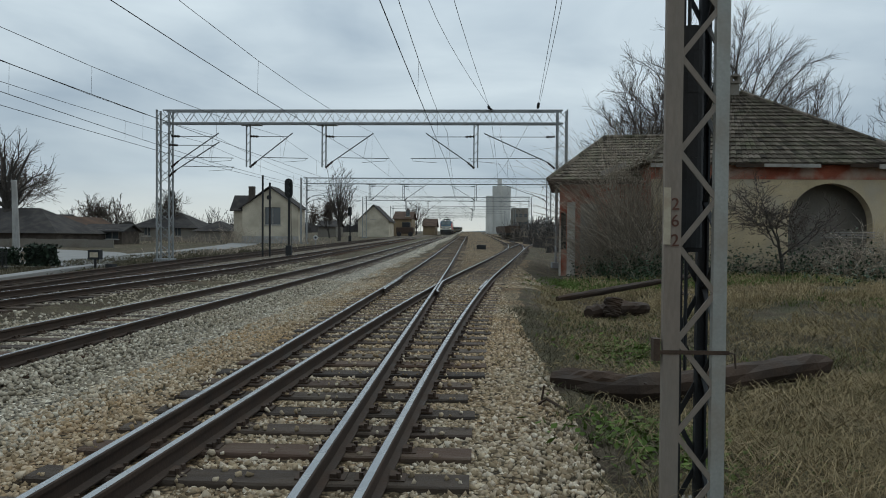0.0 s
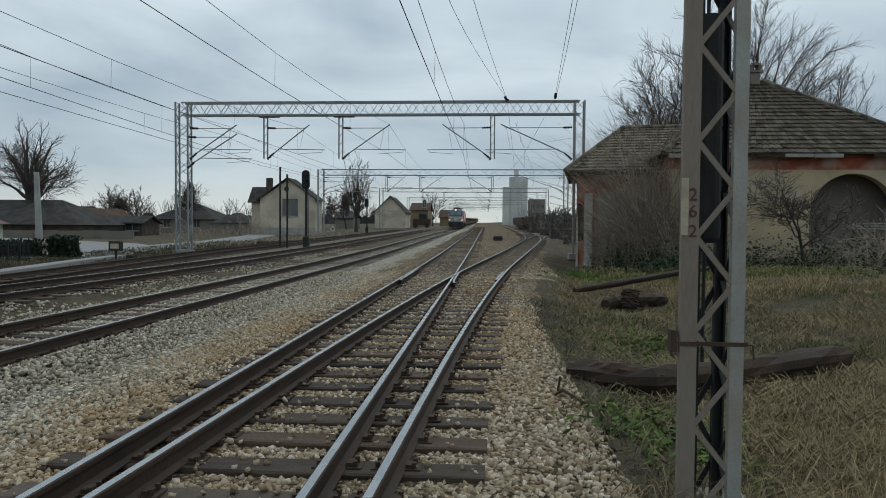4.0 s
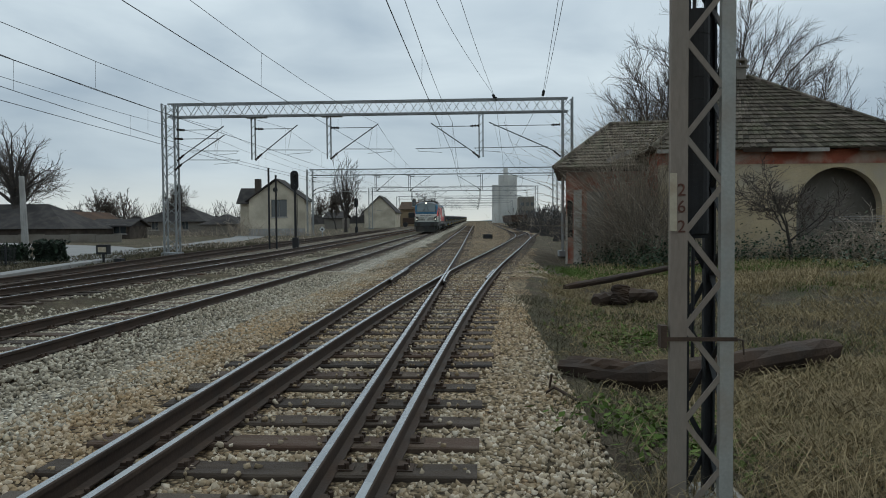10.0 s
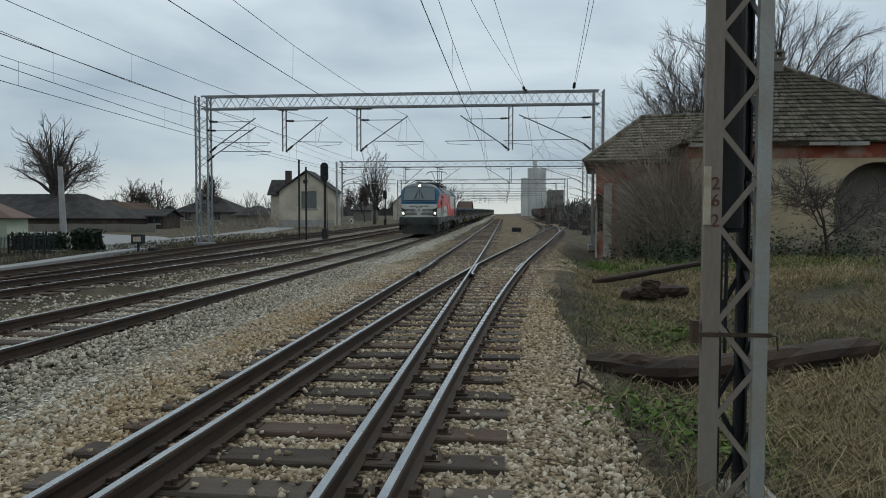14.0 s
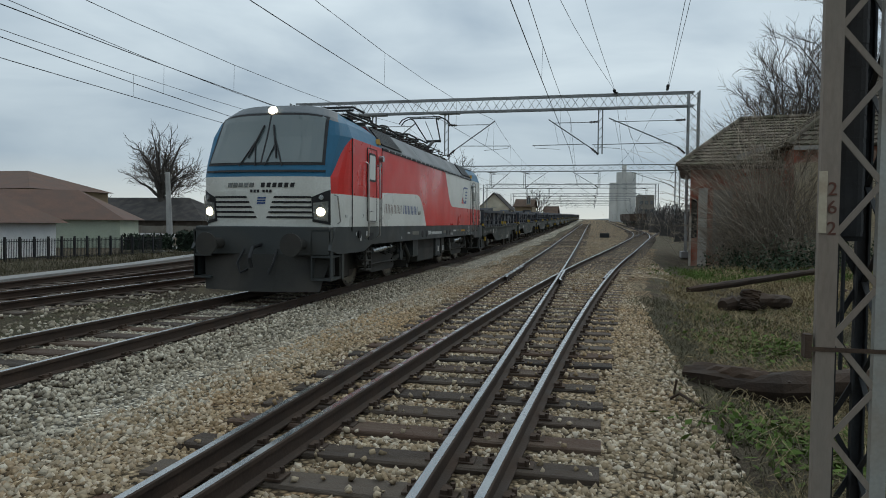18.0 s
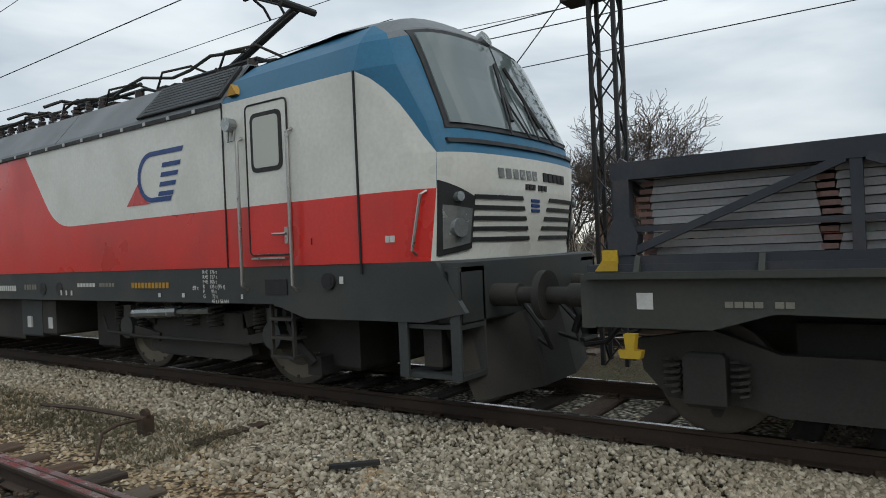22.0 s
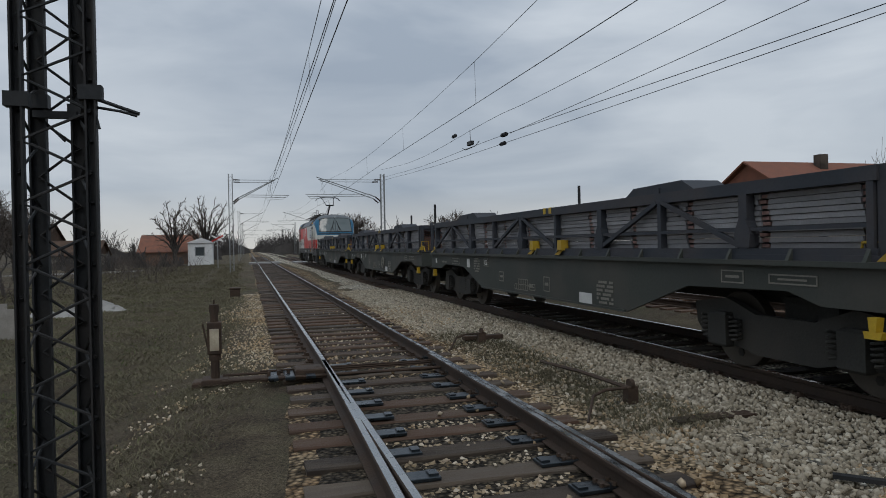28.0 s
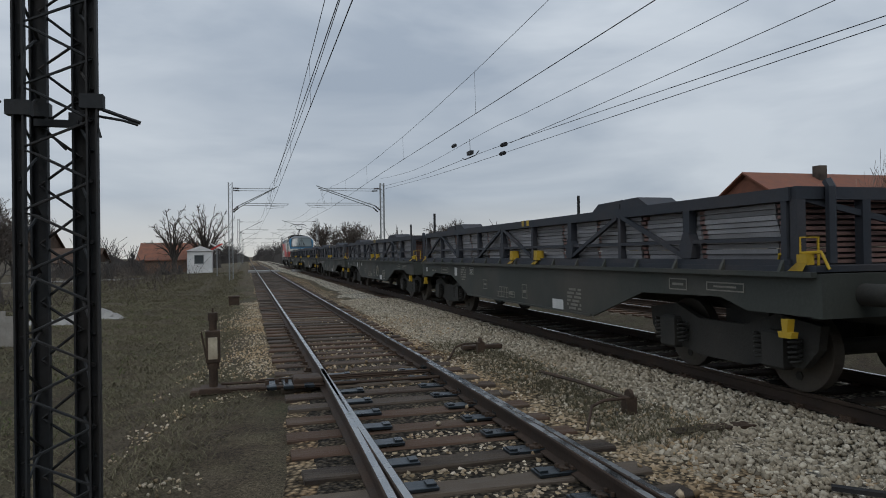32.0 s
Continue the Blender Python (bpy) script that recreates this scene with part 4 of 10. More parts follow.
portal(38.5, -17.75, 5.1, 8.55, [(-17.75, -15.4), (-12.85, X3), (-8.45, X2), (0.25, X1), (5.1, branch(38.5))])
portal(84.5, -21.1, 9.7, 8.1, [(-21.1, -15.6), (-12.7, X3), (-8.45, X2), (0.6, X1), (9.7, 5.0)], False)
portal(132, -20.9, 11.6, 7.9, [(-12.7, X3), (-8.45, X2), (0.6, X1), (9.7, 6.0)], False)
for k, y in enumerate((178, 226, 276, 330)):
    portal(y, -20.9, 11.6, 7.6, [(-12.7, X3), (-8.45, X2), (0.6, X1)], False)

# the near lattice mast with its weights, ahead of the standing place
mast = thing("catenary_mast", "tall lattice mast of grey and rust-stained steel channels with stencilled digits", "lattice mast", at=(-0.06, 0, 0))
MX0, MX1, MY0, MY1 = 1.27, 1.665, 4.45, 4.86
MTOP, MBASE = 8.6, -0.42


def channel(x0, x1, y0, y1, face):
    """An upright channel section, flanges to the given side in y."""
    t = 0.012
    a, b = (y0, y1) if face < 0 else (y1, y0)
    w = t if face < 0 else -t
    return Geo().prism([(x0, a), (x1, a), (x1, b), (x1 - t, b), (x1 - t, a + w), (x0 + t, a + w), (x0 + t, b), (x0, b)], "z", MBASE, MTOP)


part("chord", channel(MX0, MX0 + 0.105, MY0, MY0 + 0.05, -1), MASTBROWN, mast, "rust-brown front channel")
part("chord", channel(MX1 - 0.085, MX1, MY0, MY0 + 0.05, -1), GALV, mast, "pale grey front channel")
# rear chords, rear lacing and side lacing: black colour stands in for their shade
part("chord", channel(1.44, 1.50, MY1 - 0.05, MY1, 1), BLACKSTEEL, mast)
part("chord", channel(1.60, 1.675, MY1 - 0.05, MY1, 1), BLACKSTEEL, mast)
for k in range(15):
    z0 = MBASE + 0.05 + k * 0.6
    for a, b, y in (((MX0 + 0.09), (MX1 - 0.07), MY0 + 0.006), (1.48, 1.64, MY1 - 0.012)):
        g = Geo()
        g.beam((a, y, z0), (b, y, z0 + 0.3), 0.008, 0.034, up=(1, 0, 0))
        g.beam((b, y, z0 + 0.3), (a, y, z0 + 0.6), 0.008, 0.034, up=(1, 0, 0))
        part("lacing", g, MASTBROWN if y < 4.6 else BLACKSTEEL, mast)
    g = Geo()
    for x, u in ((MX0 + 0.08, 1.46), (MX1 - 0.03, 1.65)):
        g.beam((x, MY0 + 0.03, z0), (u, MY1 - 0.03, z0 + 0.3), 0.03, 0.012)
        g.beam((u, MY1 - 0.03, z0 + 0.3), (x, MY0 + 0.03, z0 + 0.6), 0.03, 0.012)
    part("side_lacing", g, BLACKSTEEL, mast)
g = Geo()
g.box(MX0 - 0.02, MX1 + 0.02, MY0 - 0.006, MY0 + 0.0, 0.742, 0.768)
g.box(MX0 - 0.06, MX0 - 0.02, MY0 - 0.01, MY0 + 0.06, 0.70, 0.84)
g.tube([(MX1 + 0.01, MY0, 0.755), (MX1 + 0.05, MY0 - 0.01, 0.75), (MX1 + 0.055, MY0 - 0.02, 0.66)], 0.006, 5)
part("tie_band", g, CAST, mast)
part("enamel_plate", Geo().box(MX0 - 0.008, MX0 + 0.035, MY0 - 0.012, MY0 - 0.004, 1.44, 1.80), TIN, mast, "cream enamel strip")
for ch, z in (("2", 1.66), ("6", 1.555), ("2", 1.43)):
    cu = bpy.data.curves.new("digit", "FONT")
    cu.body, cu.size, cu.extrude = ch, 0.11, 0.002
    tmp = bpy.data.objects.new("digit", cu)
    me = bpy.data.meshes.new_from_object(tmp)
    bpy.data.objects.remove(tmp)
    me.materials.append(STENCIL)
    ob = new("digit", me)
    ob.parent = mast
    ob.location, ob.rotation_euler = (MX0 + 0.038, MY0 - 0.004, z), (radians(90), 0, 0)
part("mast_footing", Geo().box(MX0 - 0.15, MX1 + 0.2, MY0 - 0.15, MY1 + 0.15, -0.75, -0.36, 0, 0.03), CONCRETE, mast, "concrete footing")
g = Geo()
g.tube([(1.475, 4.66, 1.42), (1.475, 4.66, 2.86)], 0.095, 18)
for k in range(10):
    g.disc((1.475, 4.66, 1.5 + k * 0.14), (0, 0, 1), 0.098, 0.055, 18)
g.tube([(1.475, 4.66, 0.6), (1.475, 4.66, 4.2)], 0.012, 6)
g.box(1.40, 1.55, 4.6, 4.72, 1.39, 1.42)
part("tension_weight", g, BLACKSTEEL, mast, "black stack of tension weights")

mast_b = thing("catenary_mast", "black lattice mast with broken bracket wires at head height", "lattice mast")
corners = [(1.095, -4.22), (1.075, -4.52), (0.855, -4.52), (0.735, -4.22)]
for x, y in corners:
    h = 0.045 if y < -4.4 else 0.029
    part("chord", Geo().prism([(x - h, y - 0.028), (x + h, y - 0.028), (x + h, y + 0.028), (x + h - 0.01, y + 0.028), (x + h - 0.01, y - 0.018), (x - h + 0.01, y - 0.018), (x - h + 0.01, y + 0.028), (x - h, y + 0.028)], "z", -0.5, 8.8), BLACKSTEEL, mast_b)
for (a, b) in ((0, 1), (1, 2), (2, 3), (3, 0)):
    for k in range(26):
        z0 = -0.45 + k * 0.34
        p, q = corners[a], corners[b]
        g = Geo()
        pp, qq = Vector((*p, z0)), Vector((*q, z0 + 0.17))
        g.tube([pp, pp.lerp(qq, 0.8) + Vector((0, 0, 0.01)), qq, qq.lerp(Vector((*p, z0 + 0.34)), 0.2), Vector((*p, z0 + 0.34))], 0.0085, 5)
        part("lacing", g, BLACKSTEEL, mast_b)
g = Geo()
for i, (x, y) in enumerate(corners):
    g.box(x - 0.06, x + 0.06, y - 0.035, y + 0.035, 2.28 + 0.05 * (i % 2), 2.36 + 0.05 * (i % 2))
g.box(0.86, 1.09, -4.50, -4.46, 2.27, 2.31)
g.tube([(1.19, -4.22, 2.40), (1.5, -4.2, 2.33), (1.9, -4.15, 2.24)], 0.008, 5)
g.tube([(1.19, -4.25, 2.36), (1.5, -4.3, 2.22), (2.0, -4.3, 2.1)], 0.008, 5)
g.tube([(1.19, -4.2, 2.30), (1.6, -4.1, 2.2), (2.2, -4.1, 1.98)], 0.008, 5)
g.tube([(0.72, -4.2, 2.34), (0.60, -4.22, 2.30), (0.49, -4.24, 2.265)], 0.011, 5)
g.tube([(0.73, -4.25, 2.30), (0.58, -4.2, 2.27), (0.50, -4.22, 2.25)], 0.008, 5)
g.tube([(0.72, -4.22, 2.28), (0.69, -4.2, 2.17)], 0.007, 5)
g.tube([(1.06, -4.5, 2.28), (0.93, -4.5, 2.14)], 0.007, 5)
part("broken_bracket", g, BLACKSTEEL, mast_b, "broken bracket with bent wire ends")
part("mast_footing", Geo().box(0.5, 1.4, -4.8, -3.95, -0.85, -0.40, 0, 0.04), CONCRETE, mast_b)


def side_mast(x, y, track_x, hgt=7.9, doubles=1, cat="lattice mast"):
    th = thing("catenary_mast", "slim grey lattice mast with overhead line brackets", "lattice mast", "masts along the line")
    g = Geo()
    z0 = float(ground_z(x, y)) - 0.1
    truss(g, (x, y, z0), (x, y, hgt + z0), 0.3, 0.3, 0.06, 22, 0.03)
    part("mast_frame", g, GALV_DARK, th)
    for k in range(doubles):
        cantilever(th, x + (0.12 if track_x > x else -0.12), y - k * 0.9, z0, track_x - k * 0.25 * (1 if track_x > x else -1), 5.55 - 0.1 * k + float(grade(y)))
    return th


for y in (-57, -112, -166, -220, -280):
    side_mast(1.15, y, X1, 8.05, 2 if y == -57 else 1)
    side_mast(-11.1, y + 1, X2, 7.85, 2 if y == -57 else 1)
# anchor mast with tension wheels beyond the train
am = thing("tension_mast", "blackened lattice mast with a tension pulley and brackets", "lattice mast")
g = Geo()
truss(g, (-9.55, -3.6, -0.3), (-9.55, -3.6, 8.9), 0.3, 0.36, 0.055, 20, 0.032)
part("mast_frame", g, BLACKSTEEL, am)
g = Geo()
g.tube([(-9.2 + 0.0, -3.05 + 0.24 * math.cos(a), 5.9 + 0.24 * math.sin(a)) for a in [2 * math.pi * k / 20 for k in range(21)]], 0.025, 6)
for k in range(6):
    a = math.pi * k / 3
    g.tube([(-9.2, -3.05, 5.9), (-9.2, -3.05 + 0.23 * math.cos(a), 5.9 + 0.23 * math.sin(a))], 0.012, 5)
g.beam((-9.4, -3.4, 5.9), (-9.2, -3.05, 5.9), 0.05)
part("tension_wheel", g, BLACKSTEEL, am, "spoked tension wheel")
g = Geo()
g.box(-9.75, -9.35, -4.2, -2.9, 5.05, 5.13)
insulator(g, (-9.3, -3.9, 5.3), (-9.2, -4.3, 5.6), 0.07, 0)
part("bracket", g, BLACKSTEEL, am)
g = Geo()
g.tube([(-9.55, -3.9, 5.3), (-8.6, -4.6, 6.2), (-7.9, -5.2, 5.9), (-7.3, -6.4, 6.3)], 0.02, 5)
g.tube([(-9.5, -4.2, 5.15), (-8.6, -6.5, 2.2), (-8.4, -6.9, 1.4)], 0.01, 5)
part("strut_wire", g, BLACKSTEEL, am)
# signal post with ladder between the tracks
sg = thing("signal_post", "black signal post with ladder and arrow-shaped arms", "railway signal")
g = Geo()
for dy in (-0.14, 0.14):
    g.beam((-9.0, 0.15 + dy, -0.2), (-9.0, 0.15 + dy, 6.6), 0.07)
for k in range(17):
    g.box(-9.03, -8.97, 0.03, 0.27, 0.3 + k * 0.38, 0.36 + k * 0.38)
part("ladder_post", g, BLACKSTEEL, sg)
g = Geo()
for z in (4.72, 4.98):
    g.prism([(-0.15, z - 0.06), (0.15, z - 0.07), (0.62, z + 0.01), (0.15, z + 0.07), (-0.15, z + 0.06)], "x", -9.06, -8.94)
g.box(-9.1, -8.9, -0.3, 0.1, 4.62, 4.8)
g.tube([(-9, 0.9, 4.45), (-9, 0.3, 4.45)], 0.03, 6)
g.tube([(-9, 0.95, 4.3), (-9, 0.95, 6.2)], 0.025, 6)
g.box(-9.05, -8.95, 0.3, 1.0, 4.2, 4.28)
part("arm", g, BLACKSTEEL, sg)

# light signals in the yard
def light_signal(x, y, hgt, lean=0.0):
    z0 = float(ground_z(x, y))
    th = thing("light_signal", "black oval-headed light signal on a dark post", "railway signal", "light signals in the yard")
    part("post", Geo().tube([(x, y, z0), (x, y, z0 + hgt - 0.4)], 0.085, 10), BLACKSTEEL, th)
    o = [(x + 0.27 * math.cos(a), z0 + hgt - 0.6 + (0.38 if math.sin(a) > 0 else -0.38) + 0.27 * math.sin(a)) for a in [2 * math.pi * k / 20 for k in range(20)]]
    hd = part("signal_head", Geo().prism(o, "y", y - 0.16, y - 0.08), BLACKSTEEL, th, "black oval backboard")
    for k in range(3):
        part("lens_hood", Geo().tube([(x, y - 0.17, z0 + hgt - 0.98 + k * 0.38), (x, y - 0.36, z0 + hgt - 0.98 + k * 0.38)], 0.1, 10), RUBBER, hd)
    part("cabinet", Geo().box(x - 0.19, x + 0.19, y - 0.15, y + 0.15, z0, z0 + 0.85, 0, 0.02), BLACKSTEEL, th)
    part("ladder", Geo().tube([(x + 0.1, y + 0.25, z0), (x + 0.1, y + 0.1, z0 + hgt - 1.2)], 0.02, 5), BLACKSTEEL, th)
    return th


light_signal(-12.1, 44.5, 5.25)
light_signal(-17.1, 95, 4.9)
# two bare poles beside the signal
for x, hgt, y in ((-14.35, 5.6, 46), (-13.85, 5.1, 46)):
    th = thing("pole", "bare dark wooden pole", "pole", "poles by the signal")
    part("shaft", Geo().tube([(x, y, 0), (x, y, hgt)], 0.07, 8), BLACKSTEEL, th)

# ---- wires ----
def wire_run(x_at, supports, label, zc=5.57, zm=7.3, sag=0.8):
    """Contact wire, sagging messenger and droppers over one track."""
    th = thing("catenary_wire", label, "overhead wire", "overhead wires")
    contact, mess = [], []
    for a, b in zip(supports, supports[1:]):
        n = 10
        for k in range(n):
            f = k / n
            y = a + (b - a) * f
            contact.append((x_at(y), y, zc + float(grade(y))))
            mess.append((x_at(y) + 0.02, y, zm + float(grade(y)) - sag * 4 * f * (1 - f)))
    part("contact_wire", Geo().tube(contact, 0.011, 4), WIRE, th)
    part("messenger_wire", Geo().tube(mess, 0.009, 4), WIRE, th)
    for i in range(2, len(contact), 2):
        if abs(contact[i][1]) < 90 and mess[i][2] - contact[i][2] > 0.2:
            part("dropper", Geo().tube([contact[i], mess[i]], 0.005, 3), WIRE, th)


SUP = [-280, -220, -166, -112, -57, -9, 38.5, 84.5, 132, 178, 226, 276, 330]


def stagger(*knots):
    """Sideways place of a wire along its track, as (y, x) knots."""
    ky, kx = zip(*sorted(knots))
    return lambda y: float(np.interp(y, ky, kx))


wire_run(stagger((-280, X1), (-112, X1 - 0.2), (-57, -2.0), (-47, -1.97), (-11, -1.75), (12, -1.63), (38.5, -1.4), (84.5, X1 - 0.2), (132, X1 + 0.2), (330, X1)), SUP, "copper contact and messenger wires over the near track")
wire_run(stagger((-280, X2), (-112, X2), (-57, -7.0), (-34, -6.6), (-9, -6.5), (17, -6.3), (38.5, -5.7), (84.5, X2), (132, X2 + 0.2), (330, X2)), SUP, "copper contact and messenger wires over the running track")
wire_run(stagger((-9, -10.95), (16, -11.2), (38.5, -11.0), (84.5, X3), (178, X3)), [-9, 38.5, 84.5, 132, 178], "wires over a yard track", 5.57, 7.1, 0.75)
wire_run(stagger((-9, -11.4), (18.7, -13.6), (24, -14.0), (38.5, -15.0), (132, -15.6)), [-9, 38.5, 84.5, 132], "wires over the outer yard track", 5.57, 7.15, 0.7)
wire_run(stagger((-9, -13.6), (20, -14.8), (32, -15.25), (38.5, -15.5), (132, -16.4)), [-9, 38.5, 84.5, 132], "wires of the outer loop", 5.5, 6.7, 0.5)
wire_run(lambda y: branch(min(y, 90)), [38.5, 84.5, 132], "wires over the branch track")


def strands(label, runs, cells=6):
    """Free wires, each a run of points joined by a smooth line, with black insulators where named."""
    th = thing("anchor_wire", label, "overhead wire", "overhead wires")
    for pts, insul in runs:
        line = []
        n = len(pts)
        for i in range(n - 1):
            p0, p1, p2, p3 = (Vector(pts[max(0, min(n - 1, i + k))]) for k in (-1, 0, 1, 2))
            for k in range(cells):
                t = k / cells
                line.append(0.5 * (2 * p1 + (p2 - p0) * t + (2 * p0 - 5 * p1 + 4 * p2 - p3) * t * t + (3 * p1 - p0 - 3 * p2 + p3) * t ** 3))
        line.append(Vector(pts[-1]))
        part("strand", Geo().tube(line, 0.0095, 4), WIRE, th)
        for c in insul:
            c = Vector(c)
            near = min(range(len(line) - 1), key=lambda i: (line[i] - c).length)
            d = (line[near + 1] - line[near]).normalized() * 0.26
            g = Geo()
            insulator(g, c - d, c + d, 0.085, 0, 4)
            part("insulator", g, RUBBER, th, "black ribbed insulator")
    return th


strands("anchor wires tied to the portal beam with black insulators", [
    ([(1.1, 38.5, 8.67), (-1.17, 21.9, 8.5), (-1.6, 2, 6.6), (-1.55, -10.8, 5.62), (-1.6, -41, 5.62), (-1.9, -57, 5.8)], [(1.1, 38.4, 8.66)]),
    ([(1.02, 38.5, 8.77), (-0.43, 21.9, 8.5), (-1.5, 2, 7.4), (-2.0, -14, 6.8), (-2.2, -49, 6.9), (-2.3, -57, 7.3)], [(0.95, 37.9, 8.72)]),
    ([(3.74, 38.5, 8.9), (2.6, 21.6, 8.72), (1.45, 4.66, 8.55)], [(3.74, 38.4, 8.86)]),
    ([(3.8, 38.5, 8.9), (2.76, 21.6, 8.72), (1.52, 4.66, 8.55)], [(3.7, 37.8, 8.87)]),
    ([(1.05, 38.5, 8.7), (2.3, 60, 7.4), (3.4, 84.5, 7.0)], []),
    ([(3.75, 38.5, 8.85), (2.6, 60, 7.3), (0.6, 84.5, 7.0)], []),
])
strands("slanting anchored wires beyond the running track with black insulators", [
    ([(-10.95, -9, 5.57), (-9.36, -23.6, 5.55), (-10.4, -40, 6.3), (-11.3, -56, 7.3)], [(-9.36, -23.6, 5.55)]),
    ([(-11.0, -9, 7.1), (-10.0, -21.9, 6.63), (-9.4, -25.2, 6.4), (-10.1, -40, 6.7), (-11.0, -56, 7.9)], [(-9.1, -29.0, 6.35)]),
    ([(-11.4, -9, 5.57), (-10.13, -25.7, 5.55), (-10.8, -40, 6.2), (-11.3, -56, 7.05)], [(-10.13, -25.7, 5.55)]),
    ([(-11.4, -9, 6.45), (-10.5, -16, 6.0), (-9.5, -23.3, 5.57)], []),
])
th = thing("line_switch", "small section insulator with black horns hung in the overhead wires", "overhead wire", "overhead wires")
part("switch_body", Geo().box(-9.35, -9.2, -27.5, -27.0, 5.7, 5.86), RUBBER, th)
part("horn", Geo().tube([(-9.3, -28.4, 5.72), (-9.3, -28.0, 5.6), (-9.28, -26.6, 5.58), (-9.3, -26.2, 5.72)], 0.018, 5), RUBBER, th)
part("hanger", Geo().tube([(-9.28, -27.25, 5.85), (-9.26, -27.25, 6.36)], 0.012, 5), RUBBER, th)

# ---- buildings ----
def wall_with_holes(g, x0, x1, z0, z1, y0, y1, holes, slot=0):
    """A wall in the x-z plane from y0 to y1, with rectangular openings (xa, xb, za, zb) left free."""
    xs_ = sorted({x0, x1, *[h[0] for h in holes], *[h[1] for h in holes]})
    for a, b in zip(xs_, xs_[1:]):
        m = (a + b) / 2
        cuts = sorted([(h[2], h[3]) for h in holes if h[0] <= m <= h[1]])
        z = z0
        for c, d in cuts:
            if c > z:
                g.box(a, b, y0, y1, z, c, slot)
            z = d
        if z < z1:
            g.box(a, b, y0, y1, z, z1, slot)
    return g


def tiles(name, parent, quad, rows, cols, material, seed, label=""):
    """A tiled slope: corners eave a, eave b, ridge b, ridge a; every tile a small raised slab."""
    a, b, c, d = (Vector(p) for p in quad)
    r = random.Random(seed)
    n = (b - a).cross(d - a).normalized()
    if n.z < 0:
        n = -n
    g = Geo()
    for i in range(rows):
        f0, f1 = i / rows, (i + 1.25) / rows
        for j in range(cols):
            h0, h1 = j / cols, (j + 0.96) / cols
            lift = 0.03 + r.uniform(0, 0.02)

            def at(f, h, up):
                f = min(f, 1)
                return a.lerp(d, f).lerp(b.lerp(c, f), h) + n * up
            sag = r.uniform(-0.012, 0.012)
            p = [at(f0, h0, lift + 0.035 + sag), at(f0, h1, lift + 0.02 + sag), at(f1, h1, 0.0), at(f1, h0, 0.0), at(f0, h0, -0.01), at(f0, h1, -0.01)]
            m_ = [at(f0, (h0 + h1) / 2, lift + 0.06 + sag), at(f1, (h0 + h1) / 2, 0.025)]
            g.add(p + m_, [(0, 6, 7, 3), (6, 1, 2, 7), (4, 5, 1, 6, 0)])
    return tagged(part(name, g, material, parent, label), kind="stuff")


# abandoned station house with arch
st = thing("station_house", "derelict red and cream plaster house with sagging clay tile roof", "house")
HX0, HX1, HY0, HY1, HE = 8.0, 19.1, 30.0, 41.0, 4.7
g = Geo()
AX, AR, AZ = 15.6, 1.8, 2.12
wall_with_holes(g, HX0, HX1, -0.4, HE - 0.62, HY0, HY0 + 0.45, [(AX - AR, AX + AR, -0.4, AZ + AR)])
# spandrels that close the square opening to an arch
n = 18
for s in (-1, 1):
    for k in range(n // 2):
        a0, a1 = math.pi / 2 * k / (n // 2), math.pi / 2 * (k + 1) / (n // 2)
        xa, za = AR * math.cos(a0), AR * math.sin(a0)
        xb, zb = AR * math.cos(a1), AR * math.sin(a1)
        pts = [(AX + s * xa, AZ + za), (AX + s * AR, AZ + za), (AX + s * AR, AZ + zb), (AX + s * xb, AZ + zb)]
        g.prism(pts, "y", HY0, HY0 + 0.45)
part("front_wall", g, PLASTER_CREAM, st, "cream plaster front with a wide arch")
part("frieze", Geo().box(HX0 - 0.02, HX1, HY0 - 0.03, HY0 + 0.45, HE - 0.62, HE), PLASTER_RED, st, "red plaster band below the eaves")
g = Geo()
g.box(HX0, HX0 + 0.4, HY0 + 0.45, HY1, -0.4, HE)
g.box(HX1 - 0.4, HX1, HY0 + 0.45, HY1, -0.4, HE)
g.box(HX0, HX1, HY1 - 0.4, HY1, -0.4, HE)
part("outer_wall", g, PLASTER_RED, st)
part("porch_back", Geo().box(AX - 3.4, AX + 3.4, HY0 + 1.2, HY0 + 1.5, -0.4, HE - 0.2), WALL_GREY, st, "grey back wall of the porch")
part("porch_floor", Geo().box(HX0 + 0.4, HX1 - 0.4, HY0 + 0.45, HY0 + 2.2, -0.4, -0.1), CONCRETE, st)
# the ceiling is painted near-black for the shade deep in the porch
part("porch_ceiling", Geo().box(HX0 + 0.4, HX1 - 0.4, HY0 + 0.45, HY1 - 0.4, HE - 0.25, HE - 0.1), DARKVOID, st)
g = Geo()
for k in range(3):
    g.box(AX - 0.4, AX + 1.9, HY0 - 0.02 + 0.0, HY0 + 0.04, 1.55 + k * 0.11, 1.60 + k * 0.11)
part("slat_panel", g, WOODPALE, st, "pale broken slats across the arch")
EV = 0.55
ridge_a, ridge_b, rz = (13.2, 35.5), (13.9, 35.5), 8.95
e0, e1, e2, e3 = (HX0 - EV, HY0 - EV), (HX1 + EV, HY0 - EV), (HX1 + EV, HY1 + EV), (HX0 - EV, HY1 + EV)
roof = part("roof_board", Geo().add([(*e0, HE), (*e1, HE), (*e2, HE), (*e3, HE), (*ridge_a, rz), (*ridge_b, rz)], [(0, 1, 5, 4), (1, 2, 5), (2, 3, 4, 5), (3, 0, 4), (3, 2, 1, 0)]), WOODOLD, st)
